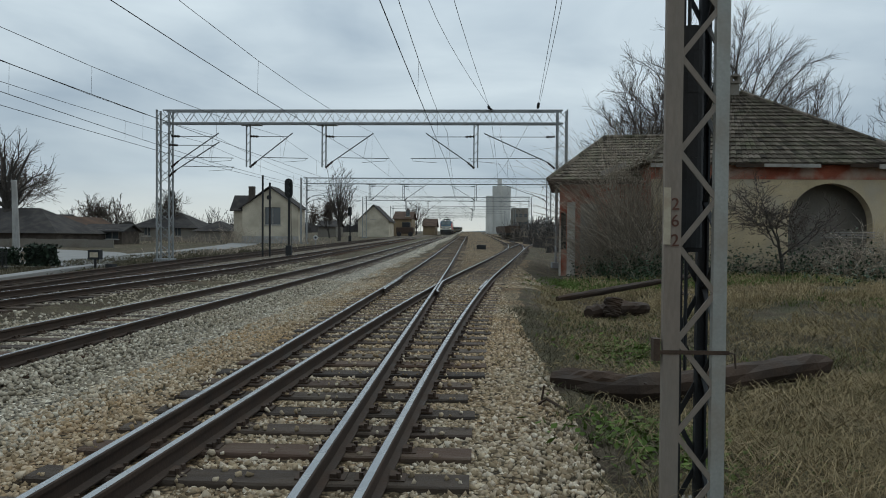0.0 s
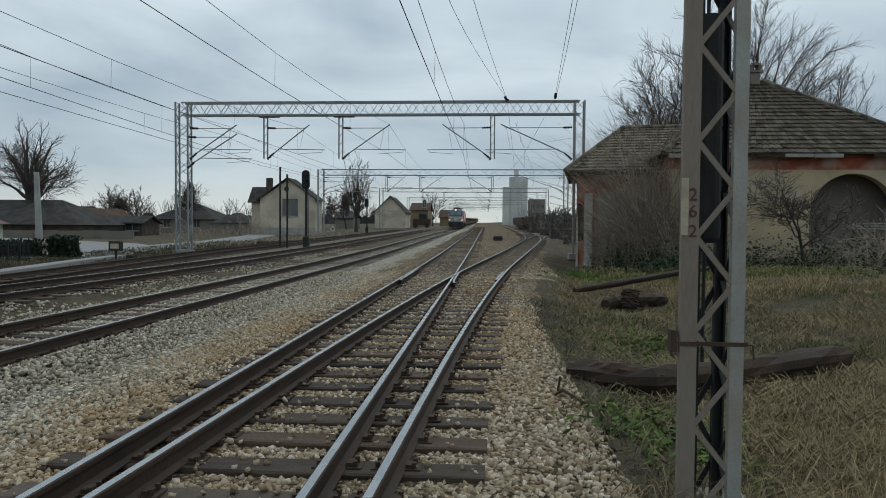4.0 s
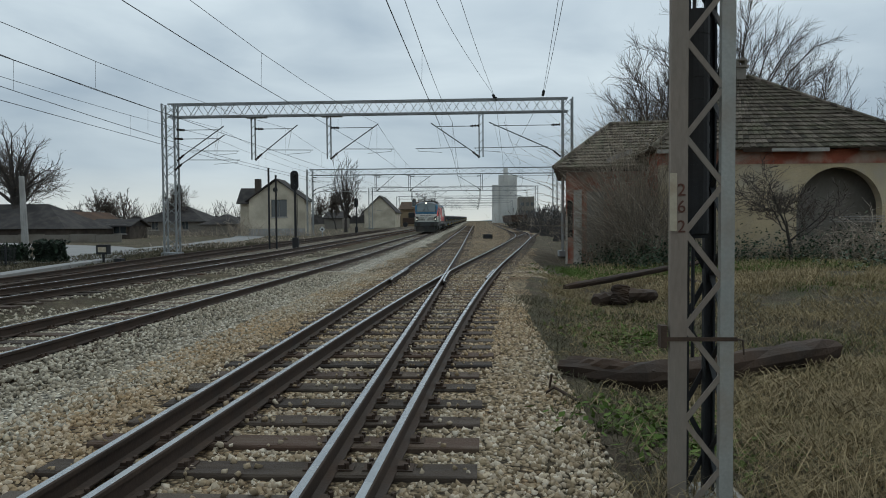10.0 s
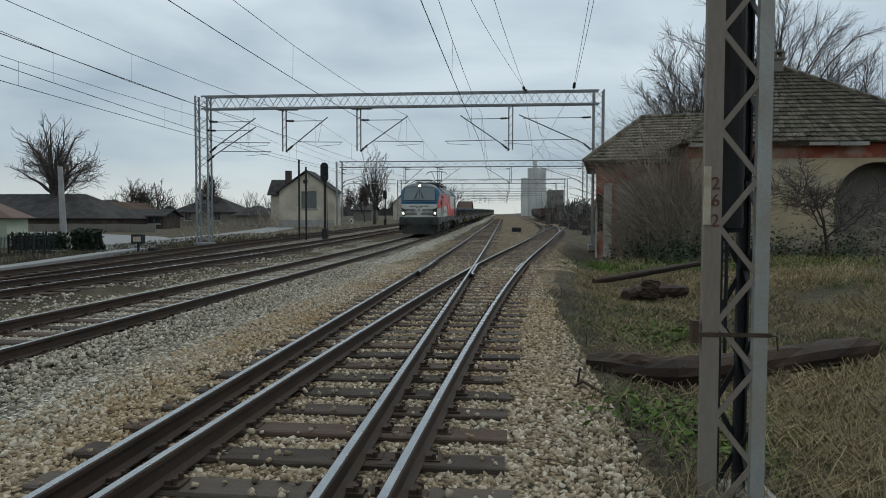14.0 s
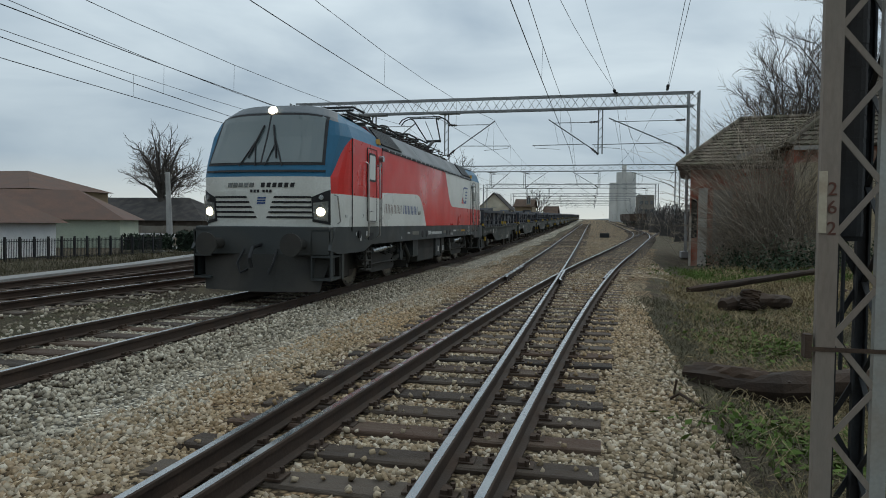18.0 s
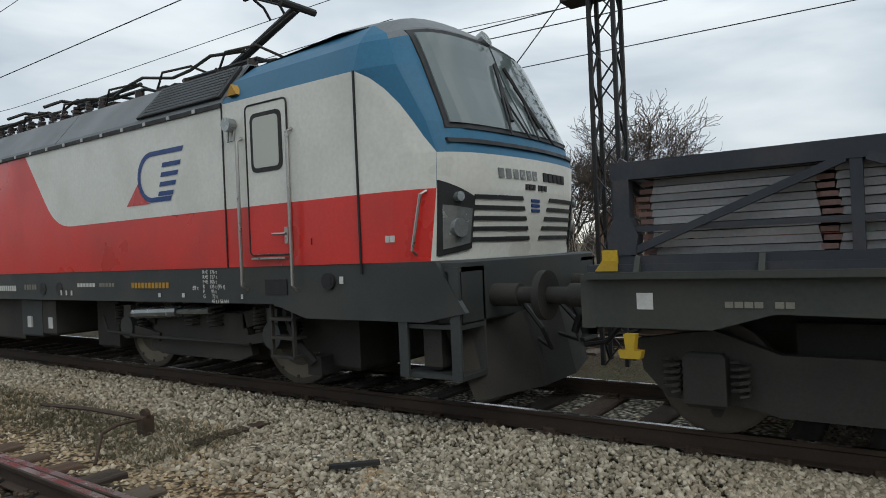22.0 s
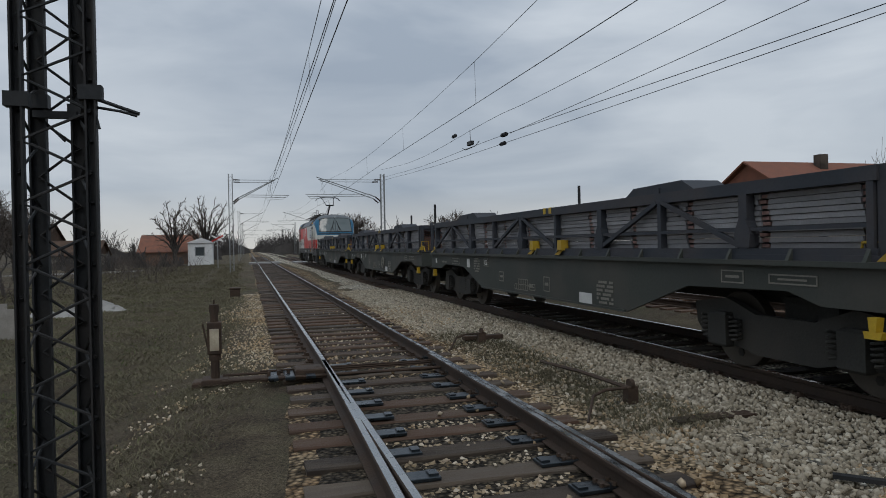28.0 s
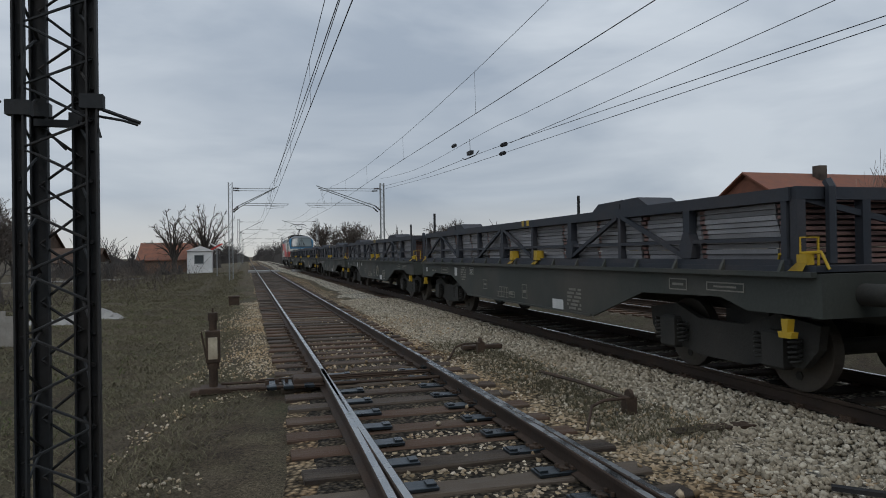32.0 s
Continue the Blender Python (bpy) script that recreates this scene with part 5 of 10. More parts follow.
tiles("tile_slope", st, [(*e0, HE), (*e1, HE), (*ridge_b, rz), (*ridge_a, rz)], 19, 44, TILE, 5, "weathered clay tiles")
tiles("tile_slope", st, [(*e3, HE), (*e0, HE), (*ridge_a, rz), (*ridge_a, rz)], 19, 36, TILE, 6)
tiles("tile_slope", st, [(*e1, HE), (*e2, HE), (*ridge_b, rz), (*ridge_b, rz)], 19, 36, TILE, 7)
g = Geo()
for p, q in (((*e1, HE), (*ridge_b, rz)), ((*e0, HE), (*ridge_a, rz)), ((*ridge_a, rz), (*ridge_b, rz))):
    p, q = Vector(p), Vector(q)
    m = max(3, int((q - p).length / 0.36))
    for k in range(m):
        a, b = p.lerp(q, k / m), p.lerp(q, (k + 1.15) / m)
        g.tube([a + Vector((0, 0, 0.05)), b + Vector((0, 0, 0.08))], [0.13, 0.11], 7)
part("ridge_tiles", g, TILE, st)
rr = random.Random(5)
for k in range(11):
    x = HX0 - 0.3 + k * 1.2
    if k in (2, 6):
        continue
    part("fascia_board", Geo().box(x, x + 1.17, HY0 - EV - 0.03, HY0 - EV - 0.004, HE - 0.16 + rr.uniform(-0.05, 0.02), HE + 0.0), WOODPALE if k in (0, 4, 5, 8, 9) else WOODOLD, st)
ch = part("chimney", Geo().box(13.2, 13.65, 35.2, 35.65, 8.4, 9.45), WALL_GREY, st, "grey rendered chimney with a hood")
g = Geo()
g.box(13.12, 13.73, 35.12, 35.73, 9.42, 9.52)
for x, y in ((13.17, 35.17), (13.56, 35.17), (13.17, 35.56), (13.56, 35.56)):
    g.box(x, x + 0.12, y, y + 0.12, 9.52, 9.76)
g.prism([(13.12, 9.76), (13.73, 9.76), (13.425, 9.92)], "y", 35.12, 35.73)
part("chimney_hood", g, WALL_GREY, ch)
# annex nearer the tracks
# the annex stands eight degrees askew of the tracks
ax = thing("station_annex", "crumbling red plaster annex with hipped tile roof", "house", rz=radians(-8))
ax.location = Vector((4.3, 33, 0)) - Matrix.Rotation(radians(-8), 3, "Z") @ Vector((4.3, 33, 0))
NX0, NX1, NY0, NY1, NE = 4.3, 8.0, 33.0, 41.0, 4.2
g = Geo()
wall_with_holes(g, NX0, NX1, -0.4, NE, NY0, NY0 + 0.4, [(4.36, 4.62, 0.9, 2.7)])
g.box(NX0, NX0 + 0.4, NY0 + 0.4, NY1, -0.4, NE)
g.box(NX0, NX1, NY1 - 0.4, NY1, -0.4, NE)
part("wall", g, PLASTER_RED, ax)
# dark sheet behind the slot, standing in for the unlit room
part("door_void", Geo().box(4.35, 4.7, NY0 + 0.25, NY0 + 0.3, 0.85, 2.75), DARKVOID, ax)
part("pilaster", Geo().box(4.66, 5.05, NY0 - 0.08, NY0 - 0.003, -0.4, 3.2), PEEL, ax, "pale peeling plaster pilaster")
part("pilaster", Geo().box(4.28, 4.38, NY0 - 0.06, NY0 - 0.003, -0.4, 1.9), PEEL, ax)
part("door_leaf", Geo().box(5.3, 6.1, NY0 - 0.05, NY0 - 0.004, 0.2, 3.1), WOODPALE, ax, "pale peeling door leaf")
g = Geo()
ne = 0.55
c0, c1, c2, c3 = (NX0 - ne, NY0 - ne), (NX1 + 3.0, NY0 - ne), (NX1 + 3.0, NY1 + ne), (NX0 - ne, NY1 + ne)
q0, q1 = (6.6, 36.8), (11.0, 36.8)
g.add([(*c0, NE), (*c1, NE), (*c2, NE), (*c3, NE), (*q0, 6.78), (*q1, 6.78)], [(0, 1, 5, 4), (1, 2, 5), (2, 3, 4, 5), (3, 0, 4), (3, 2, 1, 0)])
part("roof_board", g, WOODOLD, ax)
tiles("tile_slope", ax, [(*c0, NE), (*c1, NE), (*q1, 6.78), (*q0, 6.78)], 15, 25, TILE, 8)
tiles("tile_slope", ax, [(*c3, NE), (*c0, NE), (*q0, 6.78), (*q0, 6.78)], 15, 28, TILE, 9)
g = Geo()
for p, q in (((*c0, NE), (*q0, 6.78)), ((*q0, 6.78), (9.6, 36.8, 6.78))):
    p, q = Vector(p), Vector(q)
    for k in range(14):
        g.tube([p.lerp(q, k / 14) + Vector((0, 0, 0.05)), p.lerp(q, (k + 1.1) / 14) + Vector((0, 0, 0.08))], [0.13, 0.11], 7)
part("ridge_tiles", g, TILE, ax)
part("eave_board", Geo().box(NX0 - ne, NX1, NY0 - ne - 0.02, NY0 - ne, NE - 0.2, NE - 0.0), WOODOLD, ax)
part("loose_board", Geo().beam((6.2, NY0 - ne - 0.05, NE + 0.3), (7.35, NY0 - ne - 0.05, NE + 0.72), 0.03, 0.2), WOODPALE, ax)


def house(x0, x1, y0, y1, eave, apex, wall, roofm, label, windows=(), gable_front=True, chimney=None, base=None, over=0.4, hip=False, name="house", zb=None):
    """A plain village house: walls, pitched or hipped roof, chimney, windows on the front."""
    th = thing(name, label, "house", "village houses")
    z0 = (float(grade((y0 + y1) / 2)) - 0.6) if zb is None else zb
    holes = [(a, b, z0 + c, z0 + d) for a, b, c, d in windows]
    g = Geo()
    wall_with_holes(g, x0, x1, z0, eave, y0, y0 + 0.3, holes)
    g.box(x0, x0 + 0.3, y0 + 0.3, y1, z0, eave)
    g.box(x1 - 0.3, x1, y0 + 0.3, y1, z0, eave)
    g.box(x0 + 0.3, x1 - 0.3, y1 - 0.3, y1, z0, eave)
    if gable_front and not hip:
        mx = (x0 + x1) / 2
        g.prism([(x0, eave), (x1, eave), (mx, apex - 0.15)], "y", y0, y0 + 0.3)
        g.prism([(x0, eave), (x1, eave), (mx, apex - 0.15)], "y", y1 - 0.3, y1)
    part("wall", g, wall, th)
    g = Geo()
    mx, my, o = (x0 + x1) / 2, (y0 + y1) / 2, over
    t = 0.14
    if hip:
        k = min(x1 - x0, y1 - y0) / 2
        if x1 - x0 > y1 - y0:
            ra, rb = (x0 + k, my), (x1 - k, my)
        else:
            ra, rb = (mx, y0 + k), (mx, y1 - k)
        g.add([(x0 - o, y0 - o, eave), (x1 + o, y0 - o, eave), (x1 + o, y1 + o, eave), (x0 - o, y1 + o, eave), (*ra, apex), (*rb, apex)],
              [(0, 1, 5, 4), (1, 2, 5), (2, 3, 4, 5), (3, 0, 4), (3, 2, 1, 0)] if x1 - x0 > y1 - y0 else [(0, 1, 4), (1, 2, 5, 4), (2, 3, 5), (3, 0, 4, 5), (3, 2, 1, 0)])
    elif gable_front:
        sl = (apex - eave) / (mx - x0)
        for s, xe in ((-1, x0 - o), (1, x1 + o)):
            ze = eave - o * sl
            g.prism([(xe, ze), (mx, apex), (mx, apex + t), (xe, ze + t)], "y", y0 - o, y1 + o)
    else:
        sl = (apex - eave) / (my - y0)
        for s, ye in ((-1, y0 - o), (1, y1 + o)):
            ze = eave - o * sl
            g.prism([(ye, ze), (my, apex), (my, apex + t), (ye, ze + t)], "x", x0 - o, x1 + o)
        g.prism([(y0, eave), (y1, eave), (my, apex - 0.1)], "x", x0, x0 + 0.3)
        g.prism([(y0, eave), (y1, eave), (my, apex - 0.1)], "x", x1 - 0.3, x1)
    part("roof", g, roofm, th)
    for a, b, c, d in holes:
        w = part("window", Geo().box(a, b, y0 + 0.14, y0 + 0.18, c, d), PANE, th)
        f = Geo()
        for u in ((a, a + 0.07, c, d), (b - 0.07, b, c, d), (a, b, c, c + 0.07), (a, b, d - 0.07, d), ((a + b) / 2 - 0.03, (a + b) / 2 + 0.03, c, d)):
            f.box(u[0], u[1], y0 + 0.10, y0 + 0.139, u[2], u[3])
        part("window_frame", f, WOODPALE, w)
        part("window_sill", Geo().box(a - 0.12, b + 0.12, y0 - 0.1, y0 + 0.1, c - 0.1, c), CONCRETE, w)
    if chimney:
        cx, cy, ct = chimney
        part("chimney", Geo().box(cx - 0.35, cx + 0.35, cy - 0.35, cy + 0.35, eave, ct), WALL_DARK, th)
    return th


h1 = house(-29.5, -22.2, 86, 89.5, 5.1, 7.7, HOUSE_WALL, ROOF_DARK, "pale plaster railway house with dark gabled roof and one window", [(-26.6, -24.5, 2.7, 5.0)], True, (-28.9, 88, 7.9))
part("attic_eye", Geo().disc((-26.0, 85.97, 6.35), (0, 1, 0), 0.32, 0.03, 14), DARKVOID, h1)
part("plinth", Geo().box(-29.55, -22.15, 85.9, 86.0, 0.0, 1.35), CONCRETE, h1)
house(-31.0, -29.52, 87, 90, 5.0, 6.6, HOUSE_WALL, ROOF_DARK, "lower wing of the railway house", [], False)
house(-47.4, -38.0, 92, 100, 2.4, 4.7, WALL_GREY, ROOF_DARK, "low grey house with dark hipped roof", [(-41.2, -40.2, 1.0, 2.2), (-45.5, -44.5, 1.0, 2.2)], True, None, hip=True)
house(-37.4, -32.5, 90, 96, 1.95, 3.4, WALL_GREY, ROOF_DARK, "low grey shed with dark roof", [], True, hip=True)
house(-37.6, -33.4, 118, 126, 4.0, 6.0, WALL_YEL, TILE_RED, "dull ochre house with a tiled roof", [], False)
house(-62, -53.5, 84, 92, 2.2, 3.9, WALL_GREY, ROOF_DARK, "grey house behind a concrete wall", [(-58.5, -57.3, 1.2, 2.2)], False)
house(-52.4, -46.4, 80, 88, 1.7, 3.5, HOUSE_WALL, ROOF_BROWN, "small house with pale gable and brown roof", [], True)
house(-44.2, -39.6, 75, 79, 1.8, 2.5, WALL_DARK, ROOF_DARK, "dark open shed behind the garden wall", [(-43.8, -42.0, 0.9, 2.0), (-41.6, -40.0, 0.9, 2.0)], False)
house(-72, -63, 78, 88, 2.4, 4.6, WALL_DARK, ROOF_DARK, "dark barn with steep roof", [], True)
house(-62, -41.6, 66, 75, 1.5, 4.2, WALL_DARK, ROOF_DARK, "long dark barn with a wide roof", [], False, hip=True)
house(-25.2, -18.3, 150, 160, 5.0, 8.4, HOUSE_WALL, ROOF_DARK, "cream gabled house far up the yard", [(-22.3, -21.3, 4.2, 5.6)], True, None)
house(-18.9, -14.6, 166, 178, 5.8, 7.7, WALL_YEL, ROOF_BROWN, "ochre station building with brown roof", [(-16, -15, 5.2, 6.8)], False, (-16, 172, 8.6))
house(-13.4, -10.0, 190, 204, 4.4, 6.6, WALL_YEL, ROOF_BROWN, "small ochre building beside the platform", [], False)
house(-32, -28.2, 140, 148, 3.4, 4.6, WALL_GREY, ROOF_DARK, "low grey yard shed", [], False)
# houses beyond the fence, seen once the view turns
lg = house(-42.0, -28.3, 36, 42, 1.5, 3.4, PALEGREEN, ROOF_SHEET, "low pale green house with brown hipped roof", [(-35.2, -33.6, 0.9, 2.0), (-39.0, -37.9, 0.9, 2.0)], False, hip=True, zb=-1.0)
lg.rotation_euler.z = radians(27)
lg.location = Vector((-28.3, 36, 0)) - Matrix.Rotation(radians(27), 3, "Z") @ Vector((-28.3, 36, 0))
house(-62, -44.5, 46, 55, 4.0, 5.8, WALL_YEL, ROOF_SHEET, "two-storey yellow house with brown hipped roof", [(-48.0, -47.2, 3.4, 4.3), (-51.6, -49.9, 2.9, 4.4), (-56, -54.5, 2.9, 4.4)], False, hip=True, zb=-1.0)
house(-37, -25.4, 24.6, 27.8, 1.33, 2.7, WHITEWALL, ROOF_SHEET, "low white house with brown hipped roof", [(-28.0, -27.3, 0.9, 1.9), (-31.2, -30.4, 0.9, 2.0)], False, hip=True, zb=-1.0)
# green-gabled house with red roof beyond the train
gh = house(-42.0, -34.4, -7, 9.0, 1.3, 4.3, WALL_GREY, TILE_RUST, "village house with orange tile roof", [], True, zb=-1.0)
tiles("tile_slope", gh, [(-33.95, -7.3, 1.2), (-33.95, 9.3, 1.2), (-38.2, 9.3, 4.48), (-38.2, -7.3, 4.48)], 13, 48, TILE_RUST, 31)
part("window", Geo().box(-34.42, -34.37, 3.4, 4.4, 0.1, 0.95), PANE, gh)
part("window", Geo().box(-34.42, -34.37, 5.6, 6.6, 0.1, 0.95), PANE, gh)
gs = thing("garden_shed", "green painted shed with shallow gabled roof", "shed")
part("wall", Geo().prism([(-3.0, -1.0), (3.2, -1.0), (3.2, 0.75), (0.1, 2.85), (-3.0, 0.75)], "x", -32.2, -30.0), GREENWALL, gs)
part("roof", Geo().prism([(-3.4, 0.5), (0.1, 2.87), (3.6, 0.5), (3.6, 0.6), (0.1, 2.99), (-3.4, 0.6)], "x", -32.4, -29.8), CONCRETE, gs, "pale sheet roof")
house(-52, -44, -18, -8, 3.2, 5.3, WALL_BROWN, TILE_RED, "red-roofed brick house behind bare bushes", [], False, zb=-0.3)
house(-36, -30, 12, 20, 2.9, 4.4, HOUSE_WALL, TILE_RED, "pale house with red roof across the yard", [(-34, -33, 1.0, 2.2)], False, zb=-0.3)
house(-50, -36.5, -47, -38, 4.6, 7.2, HOUSE_WALL, TILE_RUST, "house with orange tile roof and brick chimney", [], False, (-42.6, -41.7, 7.85), hip=False, zb=-0.4)
# village behind the standing place
house(7.4, 14.5, -112, -103, 1.3, 3.6, WALL_BROWN, TILE_RED, "low brick farmhouse with dull red roof", [(9, 10, 1.0, 2.0)], False, zb=-1.0)
house(18, 25, -100, -92, 1.1, 2.8, WALL_GREY, ROOF_BROWN, "farm shed with brown tiled roof", [], False, zb=-1.0)
house(21, 27, -64, -57, 1.4, 2.9, WALL_GREY, ROOF_BROWN, "grey shed behind the gardens", [], True, zb=-1.0)
house(28, 40, -120, -108, 3.0, 5.6, WALL_GREY, ROOF_BROWN, "brown-roofed village house behind gardens", [], False, zb=-1.0)

# white hut by the level crossing
hut = thing("crossing_hut", "small white crossing keeper's hut with grey pyramid roof", "hut")
g = Geo()
wall_with_holes(g, 4.1, 6.95, -0.8, 2.3, -88.0, -87.85, [(5.05, 6.1, 0.75, 1.75)])
g.box(4.1, 4.25, -90.8, -88.0, -0.8, 2.3)
g.box(6.8, 6.95, -90.8, -88.0, -0.8, 2.3)
g.box(4.25, 6.8, -90.8, -90.65, -0.8, 2.3)
part("wall", g, WHITEWALL, hut)
part("window", Geo().box(5.05, 6.1, -87.97, -87.94, 0.75, 1.75), PANE, hut)
g = Geo()
for a, b, c, d in ((5.0, 5.1, 0.7, 1.8), (6.05, 6.15, 0.7, 1.8), (5.0, 6.15, 0.68, 0.77), (5.0, 6.15, 1.73, 1.82)):
    g.box(a, b, -87.86, -87.82, c, d)
part("window_frame", g, GALV_DARK, hut)
part("roof", Geo().add([(3.9, -87.65, 2.3), (7.15, -87.65, 2.3), (7.15, -91, 2.3), (3.9, -91, 2.3), (5.5, -89.4, 2.95)], [(0, 1, 4), (1, 2, 4), (2, 3, 4), (3, 0, 4), (3, 2, 1, 0)]), CONCRETE, hut)

# grain silo and far blocks
silo = thing("grain_silo", "tall pale grey concrete grain silo towers", "silo")
for x, r, zt in ((7.2, 1.6, 16.6), (10.0, 2.0, 20.3), (12.7, 2.1, 20.3)):
    part("tower", Geo().tube([(x, 250, 1.5), (x, 250, zt)], r, 20), SILO, silo, "", True)
part("head_house", Geo().box(9.9, 11.4, 248.5, 251.5, 20.2, 22.9), SILO, silo)
mill = thing("mill_block", "grey flat-roofed mill block", "building")
part("block", Geo().box(15.6, 21.4, 252, 262, 1.5, 12.4, 0, 0.1), WALL_GREY, mill)
for x in (16.4, 18.2, 20.0):
    for z in (6, 9):
        part("window", Geo().box(x, x + 1.1, 251.9, 252.02, z, z + 1.2), PANE, mill)
# rust-brown wagons parked on the siding
for k in range(3):
    hw_ = thing("hopper_wagon", "dark rust-brown open wagon parked on the siding", "freight wagon", "parked wagons")
    y = 128 + k * 14.5
    x = 7.6
    z0 = float(grade(y))
    part("body", Geo().loft([[(x - 1.35, yy, z0 + 0.95), (x + 1.35, yy, z0 + 0.95), (x + 1.45, yy, z0 + 2.2), (x - 1.45, yy, z0 + 2.2)] for yy in (y - 6.5, y + 6.5)]), CAST, hw_)
    for dy in (-5, -3.2, 3.2, 5):
        for s in (-1, 1):
            part("wheel", Geo().disc((x + s * 0.75, y + dy, z0 + 0.45), (1, 0, 0), 0.45, 0.06, 14), BOGIE, hw_)
    part("frame", Geo().box(x - 1.2, x + 1.2, y - 7, y + 7, z0 + 0.65, z0 + 0.95), BOGIE, hw_)
# yellow loader by the platform
ld = thing("loader", "dark yard loader parked near the houses", "vehicle")
z0 = float(grade(140))
part("body", Geo().box(-15.4, -11.8, 139, 141.5, z0 + 0.6, z0 + 1.9, 0, 0.1), CAST, ld)
part("cabin", Geo().box(-14.2, -12.6, 139.2, 141.3, z0 + 1.9, z0 + 3.0, 0, 0.1), BLACKSTEEL, ld)
for x in (-14.8, -12.4):
    part("wheel", Geo().disc((x, 138.9, z0 + 0.5), (0, 1, 0), 0.5, 0.2, 14), RUBBER, ld)

# ---- road, kerb, fences by the yard ----
def slab_strip(name, pts, w, lift, material, label, thick=0.1):
    g = Geo()
    rings = []
    for i, (x, y) in enumerate(pts):
        a, b = pts[max(0, i - 1)], pts[min(len(pts) - 1, i + 1)]
        d = Vector((b[0] - a[0], b[1] - a[1])).normalized()
        n = Vector((d.y, -d.x)) * (w / 2)
        z = float(ground_z(x, y)) + lift
        rings.append([(x - n.x, y - n.y, z - thick), (x + n.x, y + n.y, z - thick), (x + n.x, y + n.y, z), (x - n.x, y - n.y, z)])
    g.loft(rings)
    return setting(name, g, material, label, False, "road")


slab_strip("kerb_edge", [(-14.6, 4), (-15.0, 14), (-16.0, 21), (-17.6, 28), (-18.6, 33)], 0.7, 0.16, ROAD, "pale concrete platform edge", 0.25)
slab_strip("road", [(-22.0, 33), (-24, 42), (-30, 52), (-46, 62), (-80, 74)], 5.0, 0.02, ROAD, "pale worn road to the village")
slab_strip("road_2", [(-24, 42), (-24, 58), (-27, 78), (-34, 104)], 3.6, 0.024, ROAD, "pale track past the railway house")
slab_strip("crossing_road", [(60, -66), (14, -73), (1, -75), (-14, -76.5), (-60, -80)], 4.5, 0.03, CROSSROAD, "worn road over the level crossing", 0.12)
for xa, xb in ((X1 - 1.6, X1 - HALF - 0.06), (X1 - HALF + 0.1, X1 + HALF - 0.1), (X1 + HALF + 0.06, X1 + 1.6), (X2 - 1.6, X2 - HALF - 0.06), (X2 - HALF + 0.1, X2 + HALF - 0.1), (X2 + HALF + 0.06, X2 + 1.6)):
    cd = thing("crossing_slab", "pale worn concrete slab of the level crossing", "crossing slab", "crossing slabs")
    part("slab", Geo().box(xa, xb, -77.4, -72.6, -0.3, -0.012, 0, 0.02), ROAD, cd)
fence = thing("iron_fence", "dark iron railing along the garden", "fence")
for k in range(18):
    x, y = -24.2 + k * 0.125, 20 + k * 0.62
    g = Geo()
    g.beam((x, y, -0.5), (x, y, 0.75), 0.07)
    part("post", g, BLACKSTEEL, fence)
    for z in (-0.15, 0.55):
        part("cross_rail", Geo().beam((x, y, z), (x + 0.125, y + 0.62, z), 0.03), BLACKSTEEL, fence)
    for q in range(1, 9):
        part("bar", Geo().beam((x + 0.125 * q / 9, y + 0.62 * q / 9, -0.3), (x + 0.125 * q / 9, y + 0.62 * q / 9, 0.66), 0.016), BLACKSTEEL, fence)
hd = thing("garden_wall", "low grey concrete garden wall", "wall")
for k in range(9):
    part("wall_panel", Geo().box(-58 + k * 2.6, -55.44 + k * 2.6, 64, 64.15, -0.3, 0.92 + 0.05 * (k % 2)), WALL_GREY, hd)
lampp = thing("concrete_pole", "pale tapered concrete pole beside the house", "pole")
part("shaft", Geo().tube([(-23.8, 34.5, -0.5), (-23.95, 34.5, 4.27)], [0.2, 0.13], 10), CONCRETE, lampp, "", True)
for x, y, w, d, hgt in ((-21.9, 33.6, 1.5, 1.0, 1.1), (-24.9, 34.0, 3.0, 0.9, 0.9), (-40, 26, 2.5, 1.5, 1.0)):
    hb = thing("hedge", "dark clipped evergreen hedge", "hedge")
    r = random.Random(int(x * 10))
    g = Geo()
    for k in range(700):
        p = Vector((x + r.uniform(-w / 2, w / 2), y + r.uniform(-d / 2, d / 2), -0.2 + r.uniform(0, hgt)))
        q = Vector((r.gauss(0, 1), r.gauss(0, 1), r.gauss(0, 1))).normalized() * 0.16
        u = q.cross(Vector((0, 0, 1))).normalized() * 0.08
        g.add([p - q, p + u, p + q, p - u], [(0, 1, 2, 3)])
    g.box(x - w / 2 + 0.15, x + w / 2 - 0.15, y - d / 2 + 0.15, y + d / 2 - 0.15, -0.3, hgt - 0.35)
    part("foliage", g, HEDGE, hb)
# point lantern beside the yard track, and stop board
for x, y in ((-17.9, 31.5),):
    pl = thing("point_lantern", "small dark switch lantern on a stand", "switch lantern")
    part("stand", Geo().tube([(x, y, -0.3), (x, y, 0.3)], 0.06, 8), BLACKSTEEL, pl)
    part("box", Geo().box(x - 0.28, x + 0.28, y - 0.15, y + 0.15, 0.25, 0.72, 0, 0.02), BLACKSTEEL, pl)
    part("pane", Geo().box(x - 0.18, x + 0.22, y - 0.165, y - 0.15, 0.36, 0.6), TIN, pl)
    part("weight", Geo().box(x + 0.6, x + 0.95, y - 0.2, y + 0.2, -0.25, 0.05), BLACKSTEEL, pl)
dm = thing("diamond_sign", "white diamond board on a short post", "sign")
part("post", Geo().tube([(-17.6, 76, 0), (-17.6, 76, 1.1)], 0.04, 6), GALV_DARK, dm)
